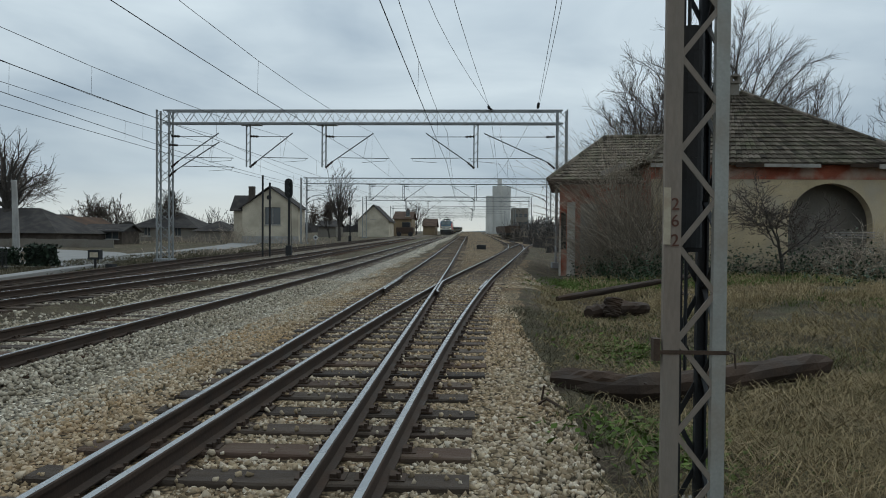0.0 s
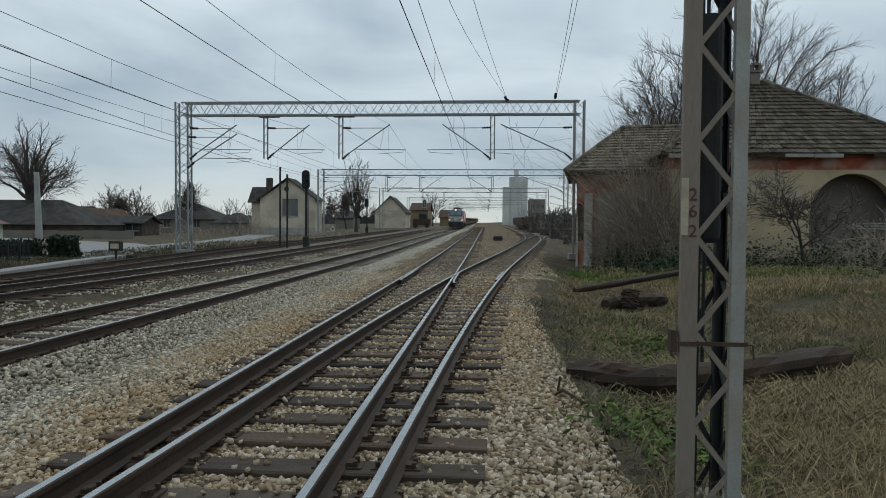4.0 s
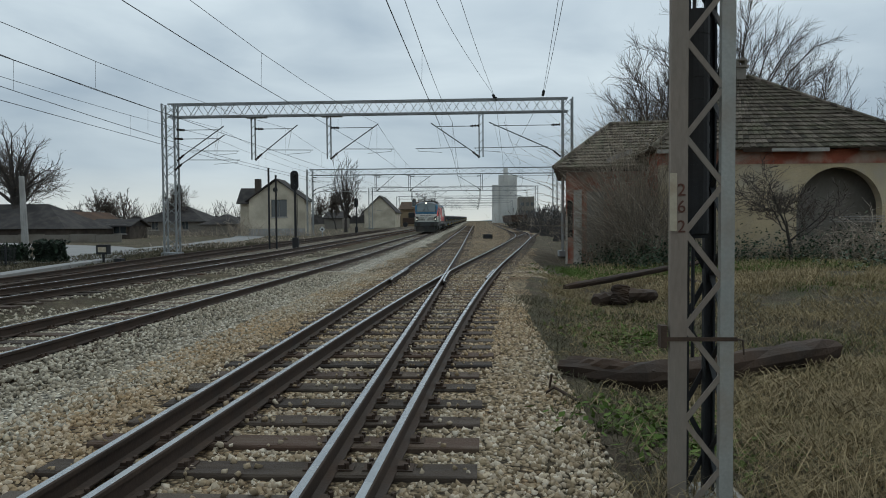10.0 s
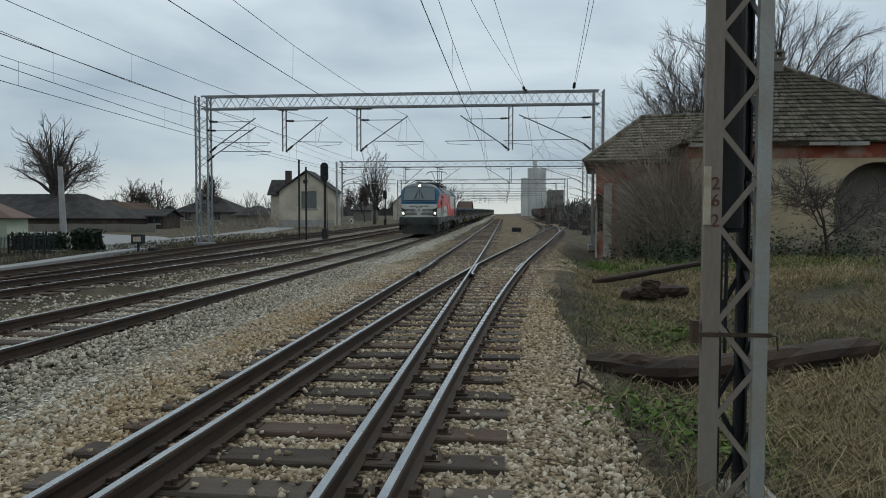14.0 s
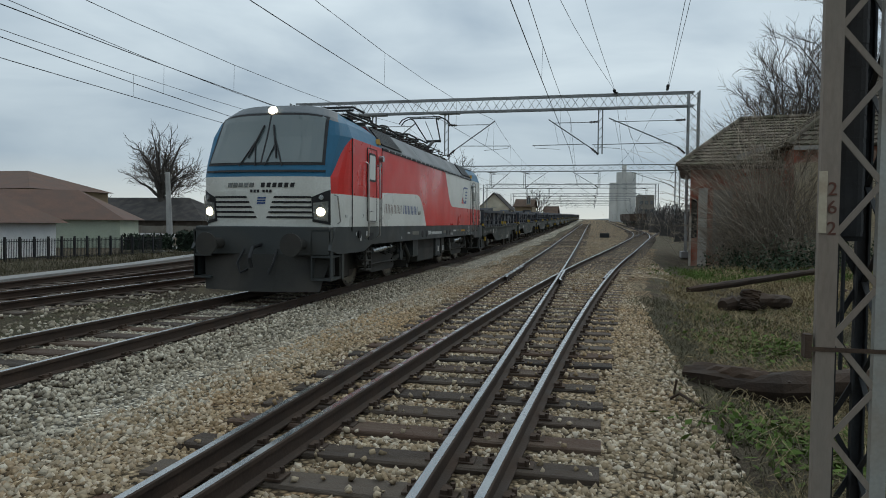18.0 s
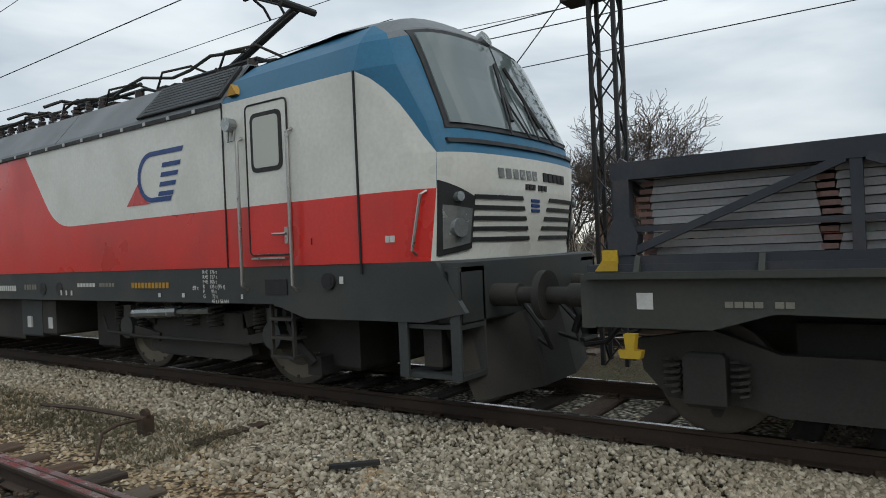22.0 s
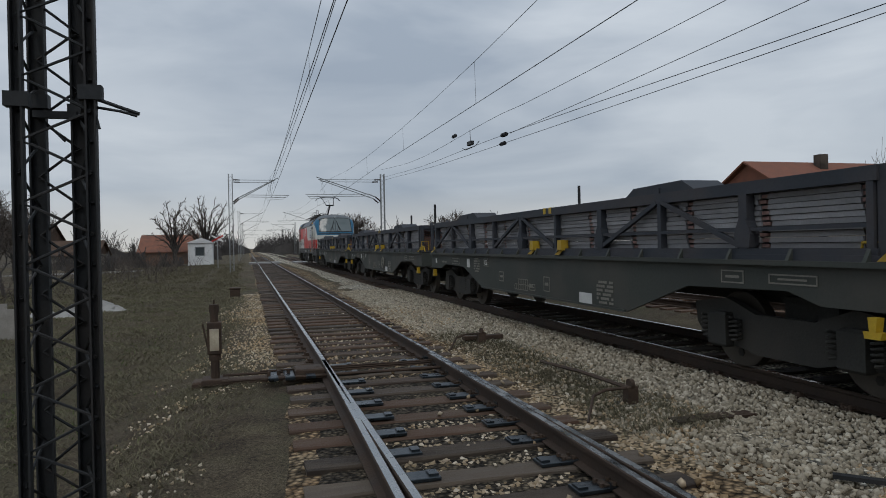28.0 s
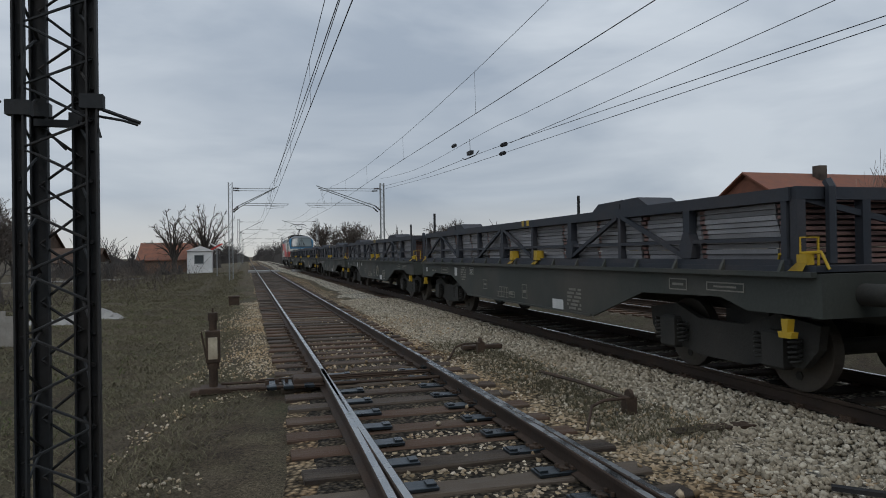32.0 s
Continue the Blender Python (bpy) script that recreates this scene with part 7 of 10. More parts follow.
# sloped air grilles in the roof edge beside the cabs
for s in (-1, 1):
    for e in (-1, 1):
        g = Geo()
        a, b = Vector((s * (HW - 0.03), 0, Z_CANT + 0.085)), Vector((s * (HW - 0.36), 0, 3.72))
        y0, y1 = e * (CABWALL - 0.05), e * (CABWALL - 1.75)
        n = Vector((s * 0.75, 0, 0.5)).normalized() * 0.03
        pts = [a + n, b + n]
        g.add([(a.x + n.x, y0, a.z + n.z), (a.x + n.x, y1, a.z + n.z), (b.x + n.x, y1 + e * 0.12, b.z + n.z), (b.x + n.x, y0, b.z + n.z), (a.x, y0, a.z), (a.x, y1, a.z), (b.x, y1 + e * 0.12, b.z), (b.x, y0, b.z)],
              [(0, 1, 2, 3), (7, 6, 5, 4), (0, 4, 5, 1), (1, 5, 6, 2), (2, 6, 7, 3), (3, 7, 4, 0)])
        fr = part("roof_grille", g, RUBBER, loco, "black sloped air grille")
        g = Geo()
        for i in range(9):
            f = (i + 0.5) / 9
            p = a.lerp(b, f) + n * 1.2
            g.beam((p.x, y0 - e * 0.06, p.z), (p.x, y1 + e * 0.12, p.z), 0.012, 0.02)
        part("slat", g, ROOFGREY, fr)


def smooth_poly(pts, r=0.35, n=7, which=()):
    """Round the named corners of a polygon."""
    out = []
    for i, p in enumerate(pts):
        if i not in which:
            out.append(p)
            continue
        a, b = Vector(pts[i - 1]), Vector(pts[(i + 1) % len(pts)])
        c = Vector(p)
        u = c + (a - c).normalized() * r
        v = c + (b - c).normalized() * r
        for k in range(n + 1):
            t = k / n
            q = u * (1 - t) ** 2 + c * 2 * t * (1 - t) + v * t * t
            out.append((q.x, q.y))
    return out


def side_panel(name, pts, material, proud, label=""):
    """A flat field of the livery on both flanks, outline in (y, z). The far flank is the same turned about."""
    for s in (1, -1):
        g = Geo()
        q = [(s * y, z) for y, z in pts]
        x = s * (HW + proud)
        n = len(q)
        g.add([(x, y, z) for y, z in q] + [(s * (HW - 0.01), y, z) for y, z in q], [tuple(range(n)), tuple(reversed(range(n, 2 * n)))] + [(i, (i + 1) % n, n + (i + 1) % n, n + i) for i in range(n)])
        part(name, g, material, loco, label)


white_front = smooth_poly([(-CABWALL + 0.012, Z_SILL), (-1.55, Z_SILL), (-2.25, Z_BAND + 0.24), (-CABWALL + 0.012, Z_BAND + 0.14)], 0.5, 10, (2,))
side_panel("livery_field", white_front, WHITE, 0.004, "white field with a rounded shoulder")
white_rear = smooth_poly([(1.05, 3.20), (1.95, Z_BAND), (CABWALL - 0.012, Z_BAND), (CABWALL - 0.012, 3.20)], 0.45, 8, (1,))
side_panel("livery_field", white_rear, WHITE, 0.004, "white field with a slanted edge")


# cabs: lofted from the seam to the front, with a raked windscreen
def cab(e):
    """e = -1 for the leading cab, 1 for the trailing one."""
    lead = e < 0
    upper, lower = (RED, WHITE) if lead else (WHITE, RED)

    # stations along y: (y, half width, front trim); section points by height
    zs = [Z_SILL, 1.72, Z_BAND, 2.20, 2.37, 2.52, 2.66, 2.84, 3.0, 3.12, Z_CANT, 3.36, 3.5, 3.58, 3.65, 3.72]

    def reach(z):
        """How far forward the flank goes at a height."""
        return float(np.interp(z, [Z_SILL, Z_BAND, 2.37, 2.66, Z_CANT, 3.5, 3.58, 3.72], [8.62, 8.71, 8.73, 8.63, 8.34, 8.20, 8.14, 7.92]))

    def hw(y, z):
        """Half width: the flank tapers to the front and rounds into it."""
        f = max(0.0, (y - SEAM) / (NOSE_Y - SEAM))
        w = HW - 0.09 * f ** 1.6 - 0.07 * max(0.0, 1 - (reach(z) - y) / 0.45) ** 2
        if z > Z_CANT:
            k = 0.62 - 0.30 * min(1.0, max(0.0, (y - CABWALL) / 1.8))
            w -= (z - Z_CANT) * k + 1.2 * k * max(0.0, z - 3.5)
        return w

    def bow(u):
        """How far the front stands forward of the flank's end, u = -1 to 1 across it."""
        return 0.17 * (1 - u * u) + 0.13 * (1 - u ** 10)

    def crown(z, u):
        """The roof's front rises towards the middle."""
        return 0.15 * float(smooth(3.1, 3.72, z)) * (1 - u ** 4)

    def blue_edge(z):
        """Where the blue begins on the flank at a height."""
        return SEAM + float(np.interp(z, [2.28, 2.48, 2.74, 2.94, 3.10, 3.17, 3.22], [0.95, 0.74, 0.57, 0.41, 0.22, 0.10, 0.0]))
    g = Geo()
    # side skins: rows over z, columns over y
    for s in (-1, 1):
        grid = []
        for z in zs:
            be = min(blue_edge(z), reach(z) - 0.004)
            ys_ = [CABWALL, SEAM] + [SEAM + (be - SEAM) * (i / 4) + 0.0004 * i for i in range(1, 5)] + [be + (reach(z) - be) * (i / 5) for i in range(1, 6)]
            grid.append([(s * hw(yy, z), e * yy, z) for yy in ys_])
        nc = len(grid[0])
        v = [p for row in grid for p in row]
        for r in range(len(zs) - 1):
            for c in range(nc - 1):
                slot = 0 if zs[r] < Z_BAND - 0.01 else (1 if zs[r] < Z_CANT - 0.01 else 2)
                if slot == 1 and c >= 5:
                    slot = 2
                q = (r * nc + c, r * nc + c + 1, (r + 1) * nc + c + 1, (r + 1) * nc + c)
                g.add([v[i] for i in q], [(0, 1, 2, 3) if s * e > 0 else (3, 2, 1, 0)], slot)
    # front skin: between the two sides, bowed forward in the middle
    nx = 20
    us = [math.sin(math.pi / 2 * (2 * i / nx - 1)) for i in range(nx + 1)]
    rows = []
    for z in zs + [3.78]:
        zz = min(z, 3.72)
        y0, w = reach(zz), hw(reach(zz), zz)
        if z > 3.75:
            y0, w = y0 - 0.35, w * 0.92
        rows.append([(w * u, e * (y0 + bow(u)), z + crown(z, u)) for u in us])
    for r in range(len(rows) - 1):
        for i in range(nx):
            slot = 3 if r < 4 else (2 if r < 12 else 4)
            g.add([rows[r][i], rows[r][i + 1], rows[r + 1][i + 1], rows[r + 1][i]], [(0, 1, 2, 3) if e < 0 else (3, 2, 1, 0)], slot)
    # cab roof back to the wall
    last = rows[-1]
    side_b = hw(CABWALL, 3.72)
    back = [(side_b * u, e * CABWALL, 3.72 + 0.10 * (1 - u * u)) for u in us]
    midr = [(hw(SEAM - 0.45, 3.72) * u, e * (SEAM - 0.45), 3.73 + 0.17 * (1 - u ** 4)) for u in us]
    for a, b in ((last, midr), (midr, back)):
        for i in range(nx):
            g.add([a[i], a[i + 1], b[i + 1], b[i]], [(0, 1, 2, 3) if e < 0 else (3, 2, 1, 0)], 4)
    # close the small gaps at the roof's corners
    for s in (0, nx):
        g.add([last[s], midr[s], (math.copysign(hw(reach(3.72), 3.72), last[s][0]), e * reach(3.72), 3.72)], [(0, 1, 2)], 4)
    ob = part("cab", g, [lower, upper, BLUE, WHITE, ROOFGREY], loco, "driver's cab with blue windscreen surround")
    for p in ob.data.polygons:
        p.use_smooth = True
    ob.data.set_sharp_from_angle(angle=radians(50))

    def front(x, z, out=0.0):
        zz = min(z, 3.72)
        w = hw(reach(zz), zz)
        u = max(-1.0, min(1.0, x / w))
        return Vector((x, e * (reach(zz) + bow(u) + out), z + crown(z, u)))

    def front_patch(name, quad, material, out, parent, label="", div=6):
        """A patch that follows the bowed front: corners (x, z) bottom left, bottom right, top right, top left."""
        g = Geo()
        (ax, az), (bx, bz), (cx, cz), (dx, dz) = quad
        grid = []
        for j in range(div + 1):
            f = j / div
            row = []
            for i in range(div + 1):
                h = i / div
                x = (ax * (1 - h) + bx * h) * (1 - f) + (dx * (1 - h) + cx * h) * f
                z = (az * (1 - h) + bz * h) * (1 - f) + (dz * (1 - h) + cz * h) * f
                row.append(front(x, z, out))
            grid.append(row)
        n = div + 1
        v = [p for r in grid for p in r]
        v2 = [p - Vector((0, e * 0.05, 0)) for p in v]
        f = []
        for j in range(div):
            for i in range(div):
                q = (j * n + i, j * n + i + 1, (j + 1) * n + i + 1, (j + 1) * n + i)
                f.append(q if e < 0 else tuple(reversed(q)))
        m = len(v)
        f += [tuple(m + i for i in reversed(q)) for q in f]
        ring_ = [i for i in range(n)] + [j * n + n - 1 for j in range(1, n)] + [div * n + i for i in range(n - 2, -1, -1)] + [j * n for j in range(n - 2, 0, -1)]
        for a, b in zip(ring_, ring_[1:] + ring_[:1]):
            f.append((a, b, b + m, a + m))
        g.add(v + v2, f)
        o = part(name, g, material, parent, label)
        return o
    # windscreen in two halves, black seal round it
    front_patch("windscreen_seal", [(-1.25, 2.60), (1.25, 2.60), (1.16, 3.56), (-1.16, 3.56)], RUBBER, 0.018, ob, "", 10)
    for s in (-1, 1):
        front_patch("windscreen", [(s * 0.018, 2.65), (s * 1.20, 2.65), (s * 1.11, 3.52), (s * 0.018, 3.52)], WINDOW, 0.026, ob, "windscreen half coloured for the sky in its glass", 10)
        g = Geo()
        g.tube([front(s * 0.45, 2.58, 0.06), front(s * 0.16, 3.20, 0.05)], 0.014, 6)
        g.tube([front(s * 0.30, 2.75, 0.05), front(s * 0.10, 3.36, 0.05)], 0.02, 5)
        g.tube([front(s * 0.10, 2.58, 0.06), front(s * 0.22, 3.05, 0.05)], 0.012, 5)
        part("wiper", g, RUBBER, ob)
    front_patch("front_rail", [(-1.27, 2.46), (1.27, 2.46), (1.27, 2.50), (-1.27, 2.50)], RUBBER, 0.03, ob, "", 12)
    # ventilation slots that leave a tapering shield in the middle, and the lamps
    for i in range(5):
        z = 1.56 + i * 0.098
        for s in (-1, 1):
            x0 = 0.10 + 0.045 * i
            front_patch("air_slot", [(s * x0, z), (s * 1.02, z), (s * 1.02, z + 0.04), (s * (x0 + 0.02), z + 0.04)], RUBBER, 0.014, ob, "", 5)
    for s in (-1, 1):
        lampbox = front_patch("headlight", [(s * 1.03, 1.50), (s * 1.33, 1.44), (s * 1.35, 2.12), (s * 1.03, 1.97)], RUBBER, 0.02, ob, "black-framed headlight cluster", 6)
        front_patch("lens", [(s * 1.06, 1.55), (s * 1.30, 1.50), (s * 1.32, 1.90), (s * 1.06, 1.86)], LENS, 0.028, lampbox, "", 5)
        for x_, z, r_ in ((1.19, 1.69, 0.085), (1.21, 1.97, 0.045)):
            c = front(s * x_, z, 0.03)
            part("lamp", Geo().disc(c, (s * 0.25, e, 0), r_, 0.03, 16), LAMP if (lead and z < 1.8) else LENS, lampbox)
    part("roof_lamp", Geo().disc(front(0, 3.59, 0.0), (0, 1, e * 0.5), 0.09, 0.06, 14), LAMP if lead else LENS, ob, "round roof headlamp")
    # lettering on the front and the running number as plain slanted bars, badge
    for i, x in enumerate(np.linspace(-0.66, 0.66, 12)):
        if i == 6:
            continue
        h = 0.038 if i < 6 else 0.046
        front_patch("letter_bar", [(-x - h, 2.16), (-x + h, 2.16), (-x + h + 0.02, 2.25), (-x - h + 0.02, 2.25)], LENS if (i < 6) != lead else RUBBER, 0.012, ob, "", 1)
    for i in range(6):
        x = -0.2 + i * 0.07 + (0.05 if i > 2 else 0)
        front_patch("number_bar", [(x, 2.06), (x + 0.045, 2.06), (x + 0.045, 2.115), (x, 2.115)], RUBBER, 0.012, ob, "", 1)
    for i in range(3):
        front_patch("badge_bar", [(-0.08 + i * 0.012, 1.84 + i * 0.05), (0.09 + i * 0.012, 1.84 + i * 0.05), (0.1 + i * 0.012, 1.87 + i * 0.05), (-0.07 + i * 0.012, 1.87 + i * 0.05)], NAVY, 0.012, ob, "", 1)
    # seam between cab and body, door, handrails, grab handles
    for s in (-1, 1):
        x = s * (HW + 0.004)
        near = s > 0
        part("panel_joint", Geo().beam((x, e * SEAM, Z_SILL - 0.1), (x, e * SEAM, Z_CANT), 0.022, 0.02), RUBBER, ob)
        part("panel_joint", Geo().beam((x, e * CABWALL, Z_SILL), (x, e * CABWALL, Z_CANT), 0.016, 0.016), RUBBER, ob)
        d0, d1 = e * 6.31, e * 6.96
        ya, yb = min(d0, d1), max(d0, d1)
        door = part("cab_door", Geo().prism([(y_, z_) for y_, z_ in smooth_poly([(ya, 1.52), (yb, 1.52), (yb, 3.13), (ya, 3.13)], 0.06, 4, (0, 1, 2, 3))], "x", x - s * 0.004, x + s * 0.006), upper, ob, "cab side door in two colours")
        g = Geo()
        g.prism([(ya + 0.012, 1.53), (yb - 0.012, 1.53), (yb - 0.012, Z_BAND), (ya + 0.012, Z_BAND)], "x", x, x + s * 0.0085)
        part("lower_panel", g, lower, door)
        g = Geo()
        o_ = smooth_poly([(ya, 1.52), (yb, 1.52), (yb, 3.13), (ya, 3.13)], 0.06, 4, (0, 1, 2, 3))
        g.tube([(x + s * 0.006, y_, z_) for y_, z_ in o_ + o_[:1]], 0.011, 5, caps=False)
        part("door_seal", g, RUBBER, door)
        w0, w1 = ya + 0.08, yb - 0.08
        g = Geo()
        g.prism(smooth_poly([(w0, 2.40), (w1, 2.40), (w1, 3.03), (w0, 3.03)], 0.09, 5, (0, 1, 2, 3)), "x", x, x + s * 0.016)
        win = part("door_window", g, RUBBER, door)
        g = Geo()
        g.prism(smooth_poly([(w0 + 0.045, 2.445), (w1 - 0.045, 2.445), (w1 - 0.045, 2.985), (w0 + 0.045, 2.985)], 0.06, 5, (0, 1, 2, 3)), "x", x, x + s * 0.02)
        part("pane", g, SIDEGLASS, win)
        g = Geo()
        yh = yb - 0.04 if e > 0 else ya + 0.04
        g.tube([(x + s * 0.05, yh, 1.73), (x + s * 0.06, yh - e * 0.19, 1.735)], 0.014, 6)
        g.box(min(x, x + s * 0.04), max(x, x + s * 0.04), yh - 0.025, yh + 0.025, 1.63, 1.80)
        part("door_handle", g, STEELBAR, door, "chrome lever handle")
        g = Geo()
        g.box(min(x, x + s * 0.05), max(x, x + s * 0.05), ya + 0.06, yb - 0.06, 1.475, 1.495)
        part("door_sill", g, STEELBAR, door)
        for yy in (ya - 0.085, yb + 0.06):
            g = Geo()
            g.tube([(x, yy, 2.80), (x + s * 0.07, yy, 2.76), (x + s * 0.07, yy, 1.20), (x, yy, 1.15)], 0.019, 8)
            part("handrail", g, STEELBAR, ob, "steel handrail", True)
        # rear-view camera pod
        g = Geo()
        yc = e * 6.08
        g.disc((x + s * 0.05, yc, 2.96), (1, 0, 0), 0.075, 0.05, 14)
        g.tube([(x + s * 0.02, yc - 0.05, 2.90), (x + s * 0.03, yc - 0.05, 2.78), (x + s * 0.03, yc + 0.05, 2.78), (x + s * 0.02, yc + 0.05, 2.90)], 0.012, 5)
        part("mirror_camera", g, LENS, ob)
        # small grab bar beside the headlight
        g = Geo()
        g.tube([(s * hw(8.62, 2.0), e * 8.62, 2.03), (s * (hw(8.6, 2) + 0.06), e * 8.60, 2.0), (s * (hw(8.5, 1.5) + 0.06), e * 8.50, 1.5), (s * hw(8.5, 1.46), e * 8.50, 1.46)], 0.016, 6)
        part("grab_bar", g, STEELBAR, ob)
        g = Geo()
        for k in (0, 1):
            g.box(min(s * hw(8.3, 1.6), s * (hw(8.3, 1.6) + 0.02)), max(s * hw(8.3, 1.6), s * (hw(8.3, 1.6) + 0.02)), e * 8.22 + k * 0.055 - 0.02, e * 8.22 + k * 0.055 + 0.025, 1.585, 1.645)
        part("socket_label", g, MARK, ob)
    return ob


cab(-1)
cab(1)
# yellow warning triangles on the blue edge
for e in (-1, 1):
    for s in (1, -1):
        g = Geo()
        y0 = e * 6.08
        n = 0.02
        g.prism([(y0 - 0.085, Z_CANT + 0.075), (y0 + 0.085, Z_CANT + 0.075), (y0, Z_CANT + 0.2)], "x", s * (HW - 0.09), s * (HW + 0.005))
        part("warning_triangle", g, MARKY, loco)

# company badge on the flank: an open C with five strokes, and a red wedge
def badge(s):
    x0 = s * (HW + 0.004)
    x1 = s * (HW + 0.009)
    y0 = 4.05
    g = Geo()
    # bow of the letter
    pts_o = [(5.17, 2.86), (4.50, 2.86)] + arc(4.47, 2.545, 0.315, 95, 262, 10) + [(4.86, 2.23)]
    pts_i = [(5.13, 2.80), (4.50, 2.80)] + arc(4.48, 2.545, 0.255, 95, 262, 10) + [(4.89, 2.29)]
    for (a, b), (c, d) in zip(zip(pts_o, pts_o[1:]), zip(pts_i, pts_i[1:])):
        g.add([(x1, s * p[0], p[1]) for p in (a, b, d, c)], [(0, 1, 2, 3)])
    for i in range(4):
        z = 2.70 - i * 0.115
        off = -0.055 * i
        g.add([(x1, s * yy, zz) for yy, zz in ((4.72 + off * 0.6, z), (5.10 + off, z), (5.075 + off, z - 0.055), (4.695 + off * 0.6, z - 0.055))], [(0, 1, 2, 3)])
    part("badge", g, NAVY, loco, "navy striped company badge")
    g = Geo()
    g.add([(x1, s * yy, zz) for yy, zz in ((3.88, 2.22), (4.17, 2.50), (4.19, 2.40), (4.27, 2.30), (4.42, 2.22))], [(0, 1, 2, 3, 4)])
    part("badge_wedge", g, RED, loco)


badge(1)
badge(-1)
# company name as plain strokes
for s in (1, -1):
    x = s * (HW + 0.0075)
    for y0, h, w, m in ([(-5.7 + i * 0.255, 0.22, 0.15, STENCIL) for i in range(6)] + [(-4.07 + i * 0.30, 0.23, 0.22, NAVY) for i in range(5)] + [(-2.52, 0.1, 0.09, RUBBER), (-2.38, 0.1, 0.09, RUBBER)]):
        g = Geo()
        z0 = 1.71
        t = 0.034 if m is STENCIL else 0.06
        g.add([(x, s * yy, zz) for yy, zz in ((y0, z0), (y0 + t, z0), (y0 + t + 0.04, z0 + h), (y0 + 0.04, z0 + h))], [(0, 1, 2, 3)])
        g.add([(x, s * yy, zz) for yy, zz in ((y0 + w - t, z0), (y0 + w, z0), (y0 + w + 0.04, z0 + h), (y0 + w - t + 0.04, z0 + h))], [(0, 1, 2, 3)])
        part("letter_bar", g, m, loco)

# underframe skirt with openings and markings
g = Geo()
for s in (1, -1):
    x = s * (HW - 0.008)
    low = [(-9.05, 0.95), (-8.6, 0.86), (-7.1, 0.86), (-6.6, 1.0), (6.6, 1.0), (7.1, 0.86), (8.6, 0.86), (9.05, 0.95)]
    poly_ = low + [(8.75, Z_SILL), (-8.75, Z_SILL)]
    g.prism(poly_, "x", x - s * 0.06, x)
g.box(-HW + 0.07, HW - 0.07, -8.7, 8.7, 1.0, Z_SILL)
part("underframe", g, FRAMEGREY, loco, "dark grey underframe skirt")
for s in (1, -1):
    x = s * HW
    for y in (-1.95, -1.45, 1.45, 1.95):
        g = Geo()
        g.disc((x - s * 0.003, y, 1.16), (1, 0, 0), 0.095, 0.006, 16)
        part("frame_port", g, RUBBER, loco)
    for e in (-1, 1):
        g = Geo()
        g.box(min(x - s * 0.01, x + s * 0.004), max(x - s * 0.01, x + s * 0.004), e * 6.68 - 0.17, e * 6.68 + 0.17, 1.10, 1.26)
        part("step_recess", g, RUBBER, loco)
        g = Geo()
        g.disc((x + s * 0.004, e * 7.46, 1.235), (1, 0, 0), 0.085, 0.02, 16)
        g.box(min(x, x + s * 0.03), max(x, x + s * 0.03), e * 7.46 - 0.05, e * 7.46 + 0.05, 1.2, 1.27)
        part("filler_cap", g, RUBBER, loco)
        g = Geo()
        g.box(min(x, x + s * 0.006), max(x, x + s * 0.006), e * 7.63 - 0.025, e * 7.63 + 0.025, 1.21, 1.28)
        part("marking", g, MARK, loco)
    for i, (y, z, w, h, m) in enumerate([(-3.6, 1.19, 0.25, 0.05, MARK), (-3.1, 1.15, 0.7, 0.10, MARKDIM), (-1.25, 1.13, 0.35, 0.11, MARK), (-0.85, 1.13, 1.42, 0.085, MARK), (0.85, 1.15, 0.42, 0.08, MARKDIM), (2.5, 1.19, 0.5, 0.05, MARK), (3.1, 1.19, 0.4, 0.05, MARKDIM), (3.9, 1.17, 0.85, 0.07, MARKY), (2.0, 1.07, 0.06, 0.07, MARK), (2.15, 1.07, 0.06, 0.07, MARK), (2.3, 1.07, 0.06, 0.07, MARK), (-4.2, 1.07, 0.05, 0.06, MARK), (4.5, 1.06, 0.07, 0.05, MARK), (5.0, 1.06, 0.07, 0.05, MARK), (6.1, 1.05, 0.05, 0.05, MARK), (-7.0, 1.2, 0.2, 0.1, MARK), (-7.4, 1.1, 0.12, 0.12, MARK)]):
        g = Geo()
        n = max(1, int(w / 0.075))
        for k in range(n):
            yy = s * (y + w * k / n)
            g.box(min(x, x + s * 0.004), max(x, x + s * 0.004), min(yy, yy + s * w / n * 0.7), max(yy, yy + s * w / n * 0.7), z, z + h)
        part("marking", g, m, loco)


def words(parent, text, size, loc, rot, material):
    """Readable writing as flat mesh letters."""
    cu = bpy.data.curves.new("writing", "FONT")
    cu.body, cu.size, cu.extrude = text, size, 0.002
    tmp = bpy.data.objects.new("writing", cu)
    me = bpy.data.meshes.new_from_object(tmp)
    bpy.data.objects.remove(tmp)
    me.materials.clear()
    me.materials.append(material)
    ob = new("writing", me)
    ob.parent = parent
    ob.matrix_basis = Matrix.LocRotScale(loc, Euler([radians(a) for a in rot]), None)
    return ob


xw = HW + 0.004
for i, tx in enumerate(["R+E  176 t", "R+E  157 t", "P+E  105 t", "R     135 t (95 t)", "P       95 t", "G       72 t", "         45 t / 56 kN"]):
    words(loco, tx, 0.062, (xw, 5.42, 1.335 - i * 0.056), (90, 0, 90), MARK)
words(loco, "89 t", 0.07, (xw, 5.22, 1.15), (90, 0, 90), MARK)
words(loco, "1", 0.1, (xw + 0.003, 7.22, 1.60), (90, 0, 90), RUBBER)
